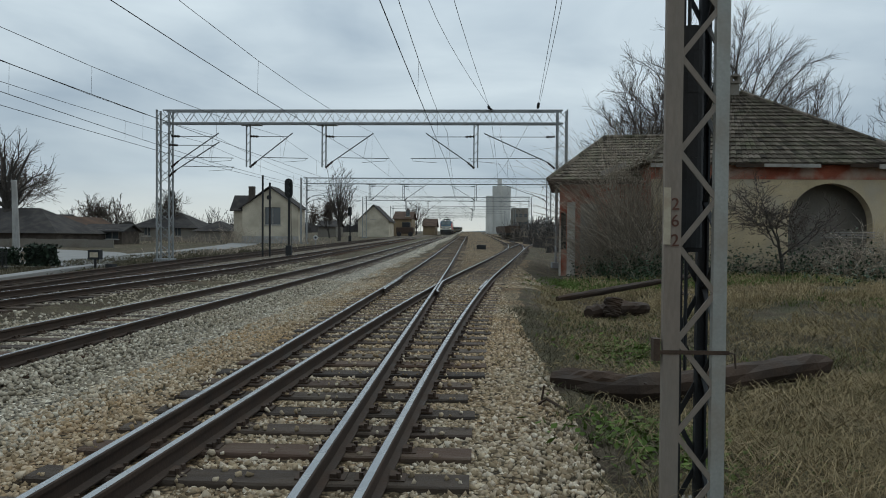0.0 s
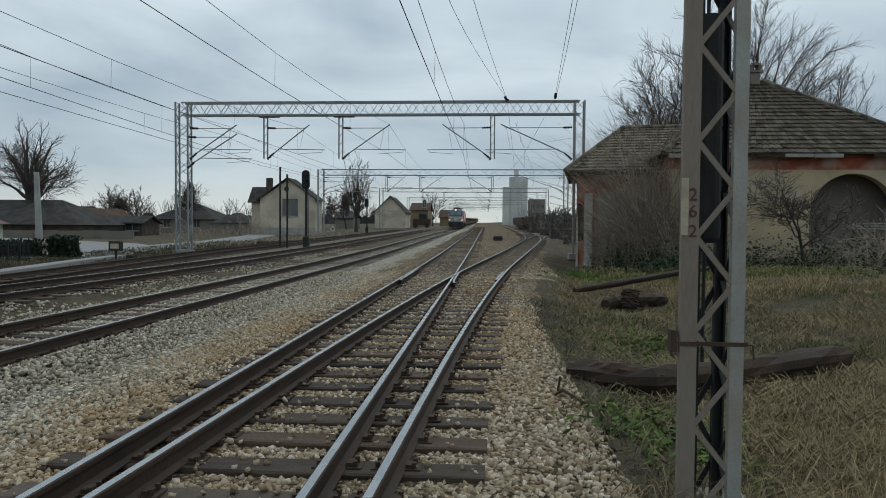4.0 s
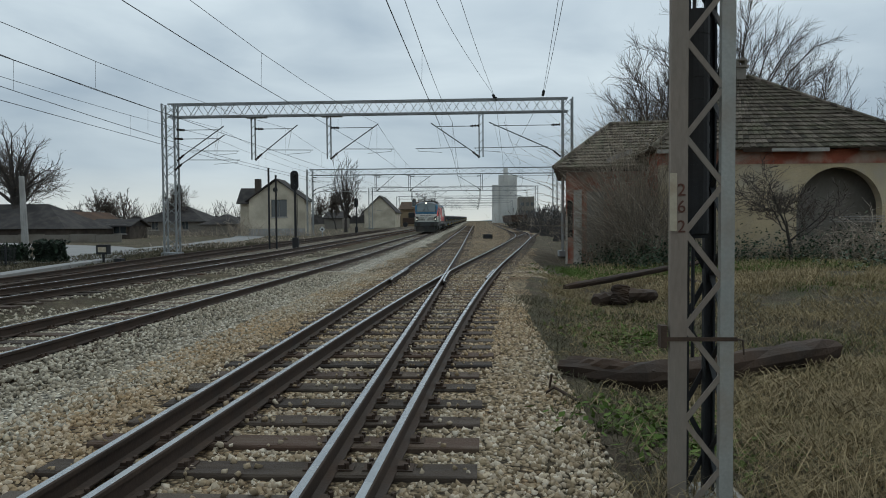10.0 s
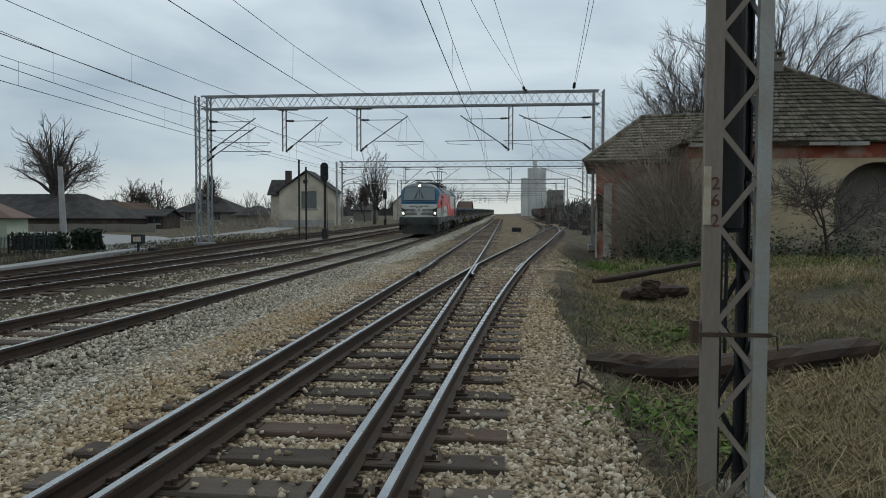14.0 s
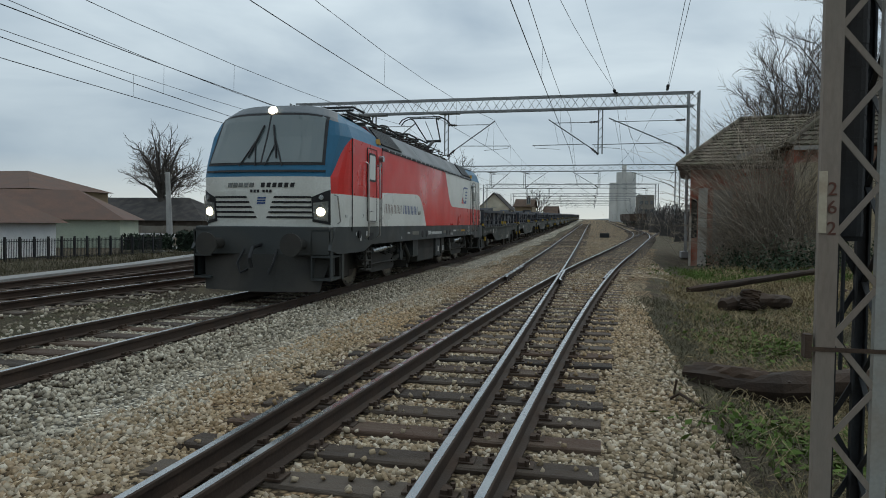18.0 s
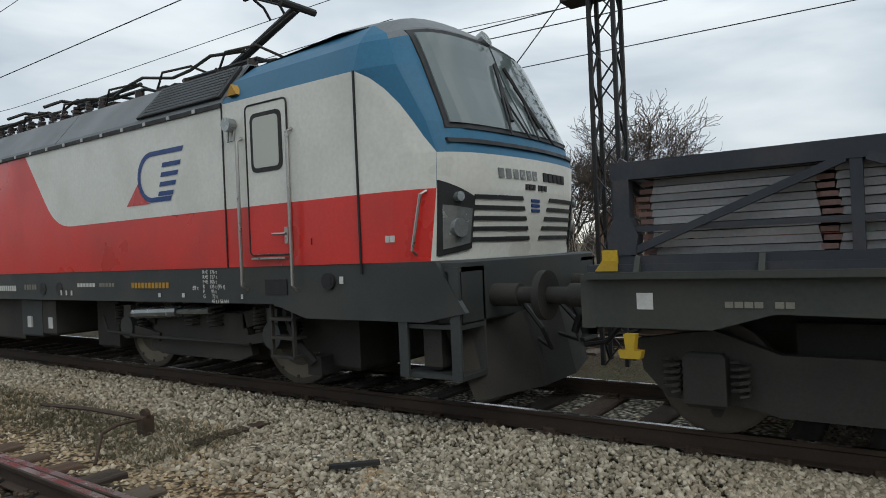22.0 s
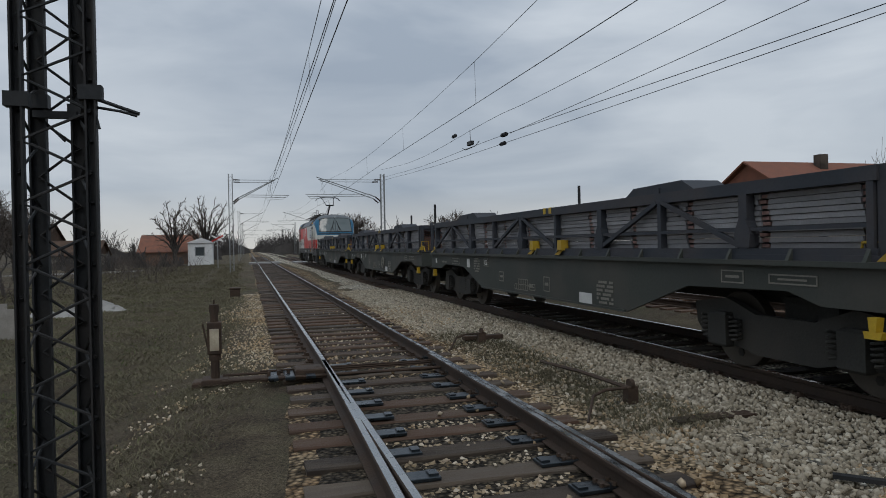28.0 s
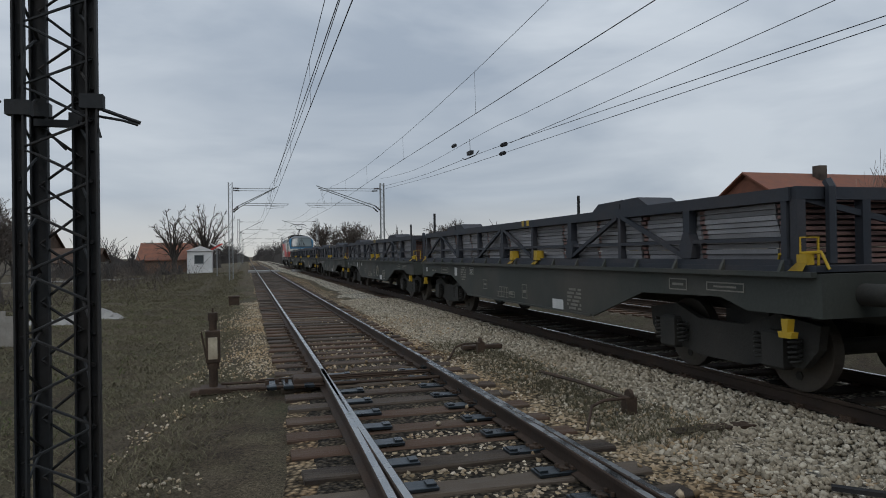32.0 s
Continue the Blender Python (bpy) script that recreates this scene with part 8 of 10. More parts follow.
words(loco, "2", 0.1, (xw + 0.003, -7.25, 1.60), (90, 0, 90), RUBBER)

# buffer beams, steps, buffers, couplers and ploughs at both ends
BUFFER_R = mesh("buffer", Geo().tube([(0, 0, 0), (0, 0.30, 0)], 0.105, 16).tube([(0, 0.30, 0), (0, 0.52, 0)], 0.075, 14).disc((0, 0.535, 0), (0, 1, 0), 0.22, 0.018, 22), BOGIE, True)
for e in (-1, 1):
    g = Geo()
    g.box(-1.42, 1.42, min(e * 8.72, e * 8.98), max(e * 8.72, e * 8.98), 0.84, 1.40, 0, 0.02)
    part("buffer_beam", g, FRAMEGREY, loco)
    part("apron", Geo().box(-1.36, 1.36, min(e * 8.5, e * 8.70), max(e * 8.5, e * 8.70), 0.42, 1.0, 0, 0.03), BOGIE, loco, "grimy dark apron below the buffers")
    for s in (-1, 1):
        bo = again("buffer", BUFFER_R, loco, (s * 0.875, e * 8.95, 1.06), 0 if e > 0 else math.pi)
        bo["label"] = "round buffer"
        g = Geo()
        x0, x1 = sorted((s * 1.05, s * 1.47))
        y0, y1 = sorted((e * 8.30, e * 8.98))
        g.box(x0, x0 + 0.03, y0, y1, 0.36, 1.34)
        cs = part("corner_step", g, FRAMEGREY, loco, "shunter's corner steps")
        for z in (0.36, 0.80, 1.30):
            part("tread", Geo().box(x0 + 0.03, x1 - 0.03, y0, y1, z, z + 0.04), FRAMEGREY, cs)
        for yc in (y0, y1 - 0.10):
            part("stile", Geo().box(min(s * 1.44, s * 1.47), max(s * 1.44, s * 1.47), yc, yc + 0.10, 0.36, 1.34), FRAMEGREY, cs)
        g = Geo()
        yy = e * 6.68
        for dy in (-0.17, 0.17):
            g.box(min(s * 1.40, s * 1.44), max(s * 1.40, s * 1.44), yy + dy - 0.015, yy + dy + 0.015, 0.42, 1.02)
        for z in (0.42, 0.62, 0.82):
            g.box(min(s * 1.25, s * 1.45), max(s * 1.25, s * 1.45), yy - 0.18, yy + 0.18, z, z + 0.03)
        part("cab_steps", g, BOGIE, loco)
    g = Geo()
    g.add([(-1.38, e * 8.72, 0.86), (1.38, e * 8.72, 0.86), (1.22, e * 8.95, 0.14), (-1.22, e * 8.95, 0.14), (0.35, e * 9.2, 0.14), (-0.35, e * 9.2, 0.14), (0.4, e * 9.0, 0.86), (-0.4, e * 9.0, 0.86)],
          [(0, 3, 5, 7), (7, 5, 4, 6), (6, 4, 2, 1), (0, 7, 6, 1), (3, 2, 4, 5)])
    part("plough", g, BOGIE, loco, "rail guard plough")
    g = Geo()
    g.tube([(0, e * 8.98, 1.04), (0, e * 9.3, 1.0), (0, e * 9.42, 0.8), (0, e * 9.36, 0.62)], 0.04, 8)
    g.tube([(-0.35, e * 8.98, 0.95), (-0.38, e * 9.2, 0.7), (-0.3, e * 9.25, 0.5), (-0.2, e * 9.0, 0.6)], 0.025, 6)
    g.tube([(0.35, e * 8.98, 0.95), (0.38, e * 9.2, 0.7), (0.3, e * 9.25, 0.5), (0.2, e * 9.0, 0.6)], 0.025, 6)
    part("coupler", g, RUBBER, loco)

# bogies
WHEELS = []


def coil(x, y, z0, z1, r, turns):
    """A coil spring standing upright."""
    n = turns * 8
    return Geo().tube([(x + r * math.cos(q * math.pi / 4), y + r * math.sin(q * math.pi / 4), z0 + (z1 - z0) * q / n) for q in range(n + 1)], 0.016, 5)



def wheelset(parent, y, r, tyre_mat, half=0.75, big=True):
    """An axle with its two wheels, turning about x."""
    g = Geo()
    for s in (-1, 1):
        g.tube([(s * (half - 0.07), 0, 0), (s * (half - 0.065), 0, 0), (s * (half + 0.06), 0, 0), (s * (half + 0.065), 0, 0)], [r * 0.94, r + 0.03 * (0 if s else 0), r, r * 0.95], 28)
        # holes near the rim show that the wheel turns
        for k in range(12 if big else 4):
            a = 2 * math.pi * k / (12 if big else 4)
            rr = r * (0.86 if big else 0.62)
            g.disc((s * (half + 0.068), rr * math.cos(a), rr * math.sin(a)), (1, 0, 0), 0.022 if big else 0.05, 0.006, 6, 1)
        g.disc((s * (half + 0.09), 0, 0), (1, 0, 0), r * 0.3, 0.04, 16, 1)
        if big:
            n = 28
            ring_ = [[(s * (half + 0.067), q * r * math.cos(2 * math.pi * k / n), q * r * math.sin(2 * math.pi * k / n)) for k in range(n)] for q in (0.88, 0.64)]
            g.loft(ring_, 2, False)
    g.tube([(-half, 0, 0), (half, 0, 0)], 0.09, 10, 1)
    ob = part("wheelset", g, [tyre_mat, BOGIE, DISC], parent, "", False, (0, y, r))
    for p in ob.data.polygons:
        p.use_smooth = False
    return ob


for e in (-1, 1):
    for k in (-1, 1):
        WHEELS.append((wheelset(loco, e * 4.75 + k * 1.5, 0.615, TYRE), 0.615))
    for s in (-1, 1):
        x = s * 1.08
        g = Geo()
        yb = e * 4.75
        g.prism([(yb - 1.05, 0.36), (yb - 0.8, 0.28), (yb + 0.8, 0.28), (yb + 1.05, 0.36), (yb + 0.92, 0.84), (yb - 0.92, 0.84)], "x", x - 0.05, x + 0.05)
        for k in (-1, 1):
            g.prism([(yb + k * 0.9, 0.66), (yb + k * 1.3, 0.76), (yb + k * 1.95, 0.80), (yb + k * 2.05, 0.90), (yb + k * 1.3, 0.92), (yb + k * 0.9, 0.86)], "x", x - 0.05, x + 0.05)
            g.beam((x + s * 0.05, yb + k * 0.8, 0.5), (x + s * 0.08, yb + k * 1.4, 0.6), 0.07, 0.11)
        bo = part("bogie_frame", g, BOGIE, loco)
        for k in (-1, 1):
            g = Geo()
            yy = yb + k * 1.5
            g.disc((s * 1.13, yy, 0.615), (1, 0, 0), 0.155, 0.09, 16)
            g.box(min(s * 1.1, s * 1.2), max(s * 1.1, s * 1.2), yy - 0.09, yy + 0.09, 0.6, 0.92)
            part("axle_box", g, FRAMEGREY, bo)
            for d in (-0.28, 0.28):
                part("spring", coil(s * 1.13, yy + d, 0.65, 0.92, 0.075, 6), BOGIE, bo)
        g = Geo()
        g.tube([(s * 1.25, yb - 1.2, 0.82), (s * 1.25, yb - 0.2, 0.86)], 0.075, 10)
        g.tube([(s * 1.25, yb - 0.2, 0.86), (s * 1.25, yb + 0.45, 0.88)], 0.045, 8)
        part("yaw_damper", g, LENS, bo)
        for dy in (0.42, -0.05):
            part("spring", coil(s * 1.15, yb + dy, 0.69, 1.08, 0.105, 7), BOGIE, bo)
        g = Geo()
        g.tube([(s * 1.22, yb - 2.1, 0.75), (s * 1.26, yb - 1.9, 0.55), (s * 1.2, yb - 1.2, 0.5), (s * 1.2, yb + 1.1, 0.5)], 0.022, 6)
        g.tube([(s * 1.2, yb + 1.75, 0.9), (s * 1.28, yb + 2.0, 0.55), (s * 1.2, yb + 2.15, 0.35)], 0.06, 8)
        g.box(min(s * 0.9, s * 1.2), max(s * 0.9, s * 1.2), yb + 2.05, yb + 2.25, 0.22, 0.42)
        part("pipework", g, BOGIE, bo)
    g = Geo()
    g.box(-0.95, 0.95, e * 4.75 - 2.2, e * 4.75 + 2.2, 0.42, 0.85)
    part("bogie_core", g, BOGIE, loco)
    part("traction_motor", Geo().box(-0.62, 0.62, e * 4.75 - 2.5, e * 4.75 + 2.5, 0.2, 1.36, 0, 0.05), BOGIE, loco)
    for s in (-1, 1):
        for yc in (-2.35, 0.0, 2.35):
            x0, x1 = sorted((s * 0.62, s * 1.02))
            part("brake_unit", Geo().box(x0, x1, e * 4.75 + yc - 0.3, e * 4.75 + yc + 0.3, 0.26, 0.98, 0, 0.04), BOGIE, loco)
# transformer and boxes between the bogies
for y0, y1, z0, w, m in ((-1.75, 0.3, 0.32, 1.28, BOGIE), (0.36, 1.05, 0.40, 1.34, FRAMEGREY), (1.12, 1.55, 0.45, 1.36, BOGIE), (-2.4, -1.82, 0.5, 1.32, FRAMEGREY)):
    part("underfloor_box", Geo().box(-w, w, y0, y1, z0, 1.0, 0, 0.03), m, loco)
for y in (0.6, 1.3):
    part("marking", Geo().box(1.34, 1.366, y, y + 0.13, 0.55, 0.72), MARK, loco)

# roof gear: pantograph seats, insulators, bus bars, the raised pantograph and the folded ones
g = Geo()
for i in range(26):
    y = -5.2 + i * 0.4
    r_ = random.Random(i)
    if abs(y) < 2.2:
        for s in (-0.75, 0.75):
            for q in range(3):
                g.disc((s, y, 3.90 + q * 0.06), (0, 0, 1), 0.075 - 0.012 * q, 0.018, 9)
part("roof_insulators", g, INSUL, loco)
g = Geo()
for s in (-0.75, 0.72, 0.2):
    pts = [(s + 0.08 * math.sin(i * 2.1), -5.3 + i * 0.53, 4.10 + 0.05 * math.sin(i * 1.7)) for i in range(21)]
    g.tube(pts, 0.022, 6)
for i in range(8):
    y = -4.9 + i * 1.4
    g.tube([(0.75, y, 3.95), (0.8, y + 0.2, 4.12), (0.55, y + 0.5, 4.2), (0.2, y + 0.6, 4.1)], 0.018, 6)
    g.box(0.35, 0.7, y - 0.12, y + 0.12, 3.82, 3.98)
part("roof_conductor", g, BOGIE, loco)


def folded(y, e):
    """A pantograph lowered on the roof, lying on its base frame."""
    base = part("pantograph_base", Geo().tube([(-0.55, y - 1.1, 4.08), (0.55, y - 1.1, 4.08), (0.55, y + 1.1, 4.08), (-0.55, y + 1.1, 4.08), (-0.55, y - 1.1, 4.08)], 0.028, 6), BLACKSTEEL, loco, "base of a lowered pantograph")
    for s in (-0.55, 0.55):
        part("lowered_arm", Geo().tube([(s * 0.9, y - 1.0, 4.16), (s * 0.9, y + 0.9, 4.2)], 0.03, 6), BLACKSTEEL, base)
        for q in (-0.95, 0.95):
            part("insulator", Geo().disc((s, y + q, 3.96), (0, 0, 1), 0.07, 0.11, 9), INSUL, base)
    for q in (-0.4, 0.4):
        part("cross_bar", Geo().tube([(-0.6, y + q, 4.08), (0.6, y + q, 4.08)], 0.025, 6), BLACKSTEEL, base)
    yy = y - e * 1.15
    part("contact_strip", Geo().tube([(-0.98, yy, 4.10), (-0.7, yy, 4.24), (0.7, yy, 4.24), (0.98, yy, 4.10)], 0.03, 6), BLACKSTEEL, base)
    part("contact_strip", Geo().tube([(-0.6, yy + 0.3, 4.22), (0.6, yy + 0.3, 4.22)], 0.03, 6), BLACKSTEEL, base)


folded(-4.55, 1)
folded(-1.9, -1)
folded(1.75, 1)
# the raised one over the trailing bogie
yp = 4.55
knee, head = (yp + 1.05, 4.78), (yp - 0.45, 5.42)
panto = part("pantograph_base", Geo().tube([(-0.5, yp - 0.8, 4.05), (0.5, yp - 0.8, 4.05), (0.5, yp + 0.8, 4.05), (-0.5, yp + 0.8, 4.05), (-0.5, yp - 0.8, 4.05)], 0.03, 6), BLACKSTEEL, loco, "base frame of the raised pantograph")
part("cross_bar", Geo().tube([(-0.55, yp, 4.05), (0.55, yp, 4.05)], 0.026, 6), BLACKSTEEL, panto)
for s in (-0.5, 0.5):
    for q in (-0.7, 0.7):
        part("insulator", Geo().disc((s, yp + q, 3.95), (0, 0, 1), 0.07, 0.11, 9), INSUL, panto)
part("lower_arm", Geo().tube([(0, yp - 0.7, 4.12), (0, *knee)], 0.06, 8), BLACKSTEEL, panto)
part("guide_rod", Geo().tube([(0.25, yp - 0.3, 4.1), (0.1, knee[0] + 0.05, knee[1] - 0.1)], 0.018, 6), BLACKSTEEL, panto)
part("knee_tube", Geo().tube([(-0.3, *knee), (0.3, *knee)], 0.05, 8), BLACKSTEEL, panto)
for s in (-1, 1):
    part("upper_arm", Geo().tube([(s * 0.28, *knee), (s * 0.45, *head)], 0.026, 6), BLACKSTEEL, panto)
part("guide_rod", Geo().tube([(0, knee[0], knee[1]), (0, head[0] + 0.1, head[1] - 0.05)], 0.014, 6), BLACKSTEEL, panto)
for dy in (-0.17, 0.17):
    part("contact_strip", Geo().tube([(-0.98, head[0] + dy, head[1] - 0.18), (-0.85, head[0] + dy, head[1] - 0.02), (-0.62, head[0] + dy, head[1] + 0.08), (0.62, head[0] + dy, head[1] + 0.08), (0.85, head[0] + dy, head[1] - 0.02), (0.98, head[0] + dy, head[1] - 0.18)], 0.022, 6), BLACKSTEEL, panto)
for s in (-0.5, 0.5):
    part("head_link", Geo().tube([(s, head[0] - 0.2, head[1] + 0.02), (s, head[0] + 0.2, head[1] + 0.02)], 0.03, 6), BLACKSTEEL, panto)

# ---- wagons ----
WL = 15.5           # over the buffers
HB = WL / 2 - 0.62  # half length of the frame
WX = 1.36
wagon = thing("flat_wagon", "grey-green flat wagon with steel side racks loaded with concrete sleepers", "freight wagon", "wagons of the freight train")
g = Geo()
belly = [(-HB, 1.26), (HB, 1.26), (HB, 0.86), (HB - 0.9, 0.86), (HB - 1.3, 0.98), (4.3, 0.95), (2.95, 0.52), (-2.95, 0.52), (-4.3, 0.95), (-HB + 1.3, 0.98), (-HB + 0.9, 0.86), (-HB, 0.86)]
for s in (-1, 1):
    g.prism(belly, "x", s * WX - s * 0.04, s * WX)
part("side_sill", g, WAGON, wagon, "fish-bellied side sill")
g = Geo()
for s in (-1, 1):
    g.box(min(s * WX, s * (WX + 0.07)), max(s * WX, s * (WX + 0.07)), -HB, HB, 1.225, 1.275)
    g.box(min(s * WX, s * (WX + 0.04)), max(s * WX, s * (WX + 0.04)), -2.95, 2.95, 0.52, 0.55)
    for k in range(17):
        y = -HB + 0.4 + k * (2 * HB - 0.8) / 16
        g.prism([(s * WX, 1.275), (s * (WX + 0.06), 1.275), (s * WX, 1.39)], "y", y - 0.02, y + 0.02)
part("sill_flange", g, WAGON, wagon)
part("deck", Geo().box(-WX, WX, -HB, HB, 1.275, 1.33), WAGONTOP, wagon, "wagon deck")
part("frame_core", Geo().box(-0.5, 0.5, -HB, HB, 0.75, 1.26), BOGIE, wagon)
# side rack
RT, RB, RX = 2.09, 1.42, 1.33
for s in (-1, 1):
    for za, zb in ((RT - 0.13, RT), (RB - 0.13, RB - 0.03)):
        part("rack_rail", Geo().box(min(s * RX, s * (RX - 0.1)), max(s * RX, s * (RX - 0.1)), -HB + 0.2, HB - 0.35, za, zb), WAGONTOP, wagon)
    part("middle_rail", Geo().box(min(s * (RX - 0.01), s * (RX - 0.05)), max(s * (RX - 0.01), s * (RX - 0.05)), -HB + 0.3, HB - 0.45, RB + 0.15, RB + 0.19), WAGONTOP, wagon)
POSTS = [-HB + 0.28 + i * (2 * HB - 0.7) / 9 for i in range(10)]
g0 = Geo().box(-0.05, 0.05, -0.06, 0.06, RB - 0.03, RT - 0.13)
g0.prism([(-0.10, RB - 0.02), (0.10, RB - 0.02), (0.12, RB + 0.12), (0.05, RB + 0.28), (-0.05, RB + 0.28), (-0.12, RB + 0.12)], "x", -0.06, 0.062)
g1 = Geo().box(-0.045, 0.045, -0.035, 0.035, RB - 0.03, RT - 0.13)
POST_A, POST_B = mesh("rack_post", g0, WAGONTOP), mesh("rack_post", g1, WAGONTOP)
dl = (POSTS[1] - POSTS[0])
BRACE = mesh("rack_brace", Geo().beam((0, -dl / 2 + 0.06, RB), (0, dl / 2 - 0.06, RT - 0.12), 0.05, 0.055), WAGONTOP)
BRACE_R = mesh("rack_brace", Geo().beam((0, dl / 2 - 0.06, RB), (0, -dl / 2 + 0.06, RT - 0.12), 0.05, 0.055), WAGONTOP)
for s in (-1, 1):
    for i, y in enumerate(POSTS):
        again("rack_post", POST_A if i % 2 == 0 else POST_B, wagon, (s * (RX - 0.05), y, 0))
        if i < 9 and i % 3 != 2:
            again("rack_brace", BRACE if i % 3 == 0 else BRACE_R, wagon, (s * (RX - 0.02), y + dl / 2, 0))
for e in (-1, 1):
    y = e * (HB - 0.32) if e > 0 else -HB + 0.24
    er = part("end_rack", Geo().box(-1.3, 1.3, y - 0.05, y + 0.05, RT - 0.12, RT + 0.003), WAGONTOP, wagon)
    for x in (-1.25, -0.45, 0.45, 1.25):
        part("end_post", Geo().box(x - 0.05, x + 0.05, y - 0.047, y + 0.047, 1.33, RT - 0.12), WAGONTOP, er)
    part("end_brace", Geo().beam((-1.25, y, 1.5), (1.25, y, RT - 0.1), 0.05, 0.06), WAGONTOP, er)
    for x in (-0.95, 0.95):
        part("end_stanchion", Geo().tube([(x, y + e * 0.1, 1.35), (x, y + e * 0.1, RT), (x, y + e * 0.06, RT + 0.06)], 0.05, 6), WAGONTOP, er)
# hold-down clamps on top and cross bars
for y in (-4.2, 3.6):
    hb = part("hold_down_beam", Geo().beam((-1.3, y, RT + 0.03), (1.3, y, RT + 0.03), 0.12, 0.08), WAGONTOP, wagon)
    for xa, xb in ((0.75, 1.28), (-1.28, -0.75)):
        part("clamp", Geo().prism([(y - 0.75, RT), (y - 0.55, RT + 0.11), (y + 0.5, RT + 0.13), (y + 0.75, RT)], "x", xa, xb), WAGONTOP, hb)
# stacks of sleepers across the wagon
LAYERS = 13


def stack_mesh(seed):
    r = random.Random(seed)
    lay = []
    for k in range(LAYERS):
        g = Geo()
        z = RB - 0.085 + k * 0.0565
        j = r.uniform(-0.015, 0.015)
        wv = r.uniform(-0.02, 0.02)
        g.loft([[(x + j, -0.55 + wv, z), (x + j, 0.55 + wv, z), (x + j, 0.54 + wv, z + 0.05), (x + j, -0.54 + wv, z + 0.05)] for x in (-1.22, 1.22)])
        for y in (-0.65, 0.55):
            g.box(-1.2 + j, 1.2 + j, y + wv * 1.5, y + 0.10 + wv * 1.5, z + 0.008, z + 0.043, 1)
        lay.append(mesh("slab_layer", g, [SLAB, SLABEND]))
    return lay


STACKS = [stack_mesh(40 + i) for i in range(3)]
NST = 11


def load(wg, seed):
    r = random.Random(seed)
    for i in range(NST):
        y = -HB + 1.02 + i * (2 * HB - 2.15) / (NST - 1)
        st = new("sleeper_stack")
        st.parent = wg
        st.location = (r.uniform(-0.02, 0.02), y, 0)
        st["label"] = "stack of pale concrete sleepers"
        for me in STACKS[r.randrange(3)]:
            again("slab_layer", me, st)


# bogies of the wagon
WB = 5.45
for e in (-1, 1):
    for s in (-1, 1):
        yb = e * WB
        g = Geo()
        x = s * 1.0
        g.prism([(yb - 1.42, 0.74), (yb - 1.38, 0.5), (yb - 1.2, 0.3), (yb - 0.62, 0.27), (yb - 0.42, 0.22), (yb + 0.42, 0.22), (yb + 0.62, 0.27), (yb + 1.2, 0.3), (yb + 1.38, 0.5), (yb + 1.42, 0.74), (yb + 0.85, 0.82), (yb + 0.4, 0.66), (yb - 0.4, 0.66), (yb - 0.85, 0.82)], "x", x - 0.05, x + 0.05)
        bo = part("bogie_frame", g, BOGIE, wagon)
        for k in (-1, 1):
            g = Geo()
            g.box(min(s * 1.0, s * 1.16), max(s * 1.0, s * 1.16), yb + k * 0.9 - 0.15, yb + k * 0.9 + 0.15, 0.26, 0.66, 0, 0.03)
            part("axle_box", g, BOGIE, bo)
            for d in (-0.24, 0.24):
                g = Geo()
                g.tube([(s * 1.1 + 0.06 * math.cos(q * 1.05), yb + k * 0.9 + d + 0.06 * math.sin(q * 1.05), 0.36 + q * 0.0085) for q in range(31)], 0.015, 5)
                part("spring", g, BOGIE, bo)
    for k in (-1, 1):
        wheelset(wagon, e * WB + k * 0.9, 0.44, TYRE, big=False)
    part("bogie_core", Geo().box(-0.7, 0.7, e * WB - 0.35, e * WB + 0.35, 0.4, 0.85), BOGIE, wagon)
    part("headstock", Geo().box(-WX, WX, min(e * (HB - 0.05), e * (HB + 0.06)), max(e * (HB - 0.05), e * (HB + 0.06)), 0.85, 1.26), WAGON, wagon)
    for s in (-1, 1):
        bo = again("buffer", BUFFER_R, wagon, (s * 0.875, e * (HB + 0.06), 1.06), 0 if e > 0 else math.pi)
        # yellow grab hooks and step plates
        g = Geo()
        yy = e * 6.8
        g.prism([(yy - 0.075, 0.64), (yy + 0.075, 0.64), (yy + 0.09, 0.70), (yy + 0.03, 0.70), (yy + 0.045, 0.82), (yy - 0.045, 0.82), (yy - 0.03, 0.70), (yy - 0.09, 0.70)], "x", s * (WX - 0.02), s * (WX + 0.06))
        part("rope_hook", g, YELLOW, wagon, "yellow rope hook")
        g = Geo()
        g.box(min(s * (WX - 0.1), s * (WX - 0.01)), max(s * (WX - 0.1), s * (WX - 0.01)), e * 6.95 - 0.06, e * 6.95 + 0.06, 1.34, 1.44)
        g.add([(s * (WX + 0.07), e * 6.95 - 0.09, 1.285), (s * (WX + 0.07), e * 6.95 + 0.09, 1.285), (s * (WX - 0.02), e * 6.95 + 0.06, 1.37), (s * (WX - 0.02), e * 6.95 - 0.06, 1.37)], [(0, 1, 2, 3), (3, 2, 1, 0)])
        part("stanchion_foot", g, YELLOW, wagon, "yellow stanchion foot")
    g = Geo()
    g.tube([(0, e * HB, 1.0), (0, e * (HB + 0.45), 0.97), (0, e * (HB + 0.5), 0.75)], 0.045, 8)
    for x in (-0.4, 0.4):
        g.tube([(x, e * HB, 0.9), (x, e * (HB + 0.25), 0.6), (x * 0.8, e * (HB + 0.5), 0.55)], 0.025, 6)
    part("coupler", g, RUBBER, wagon)
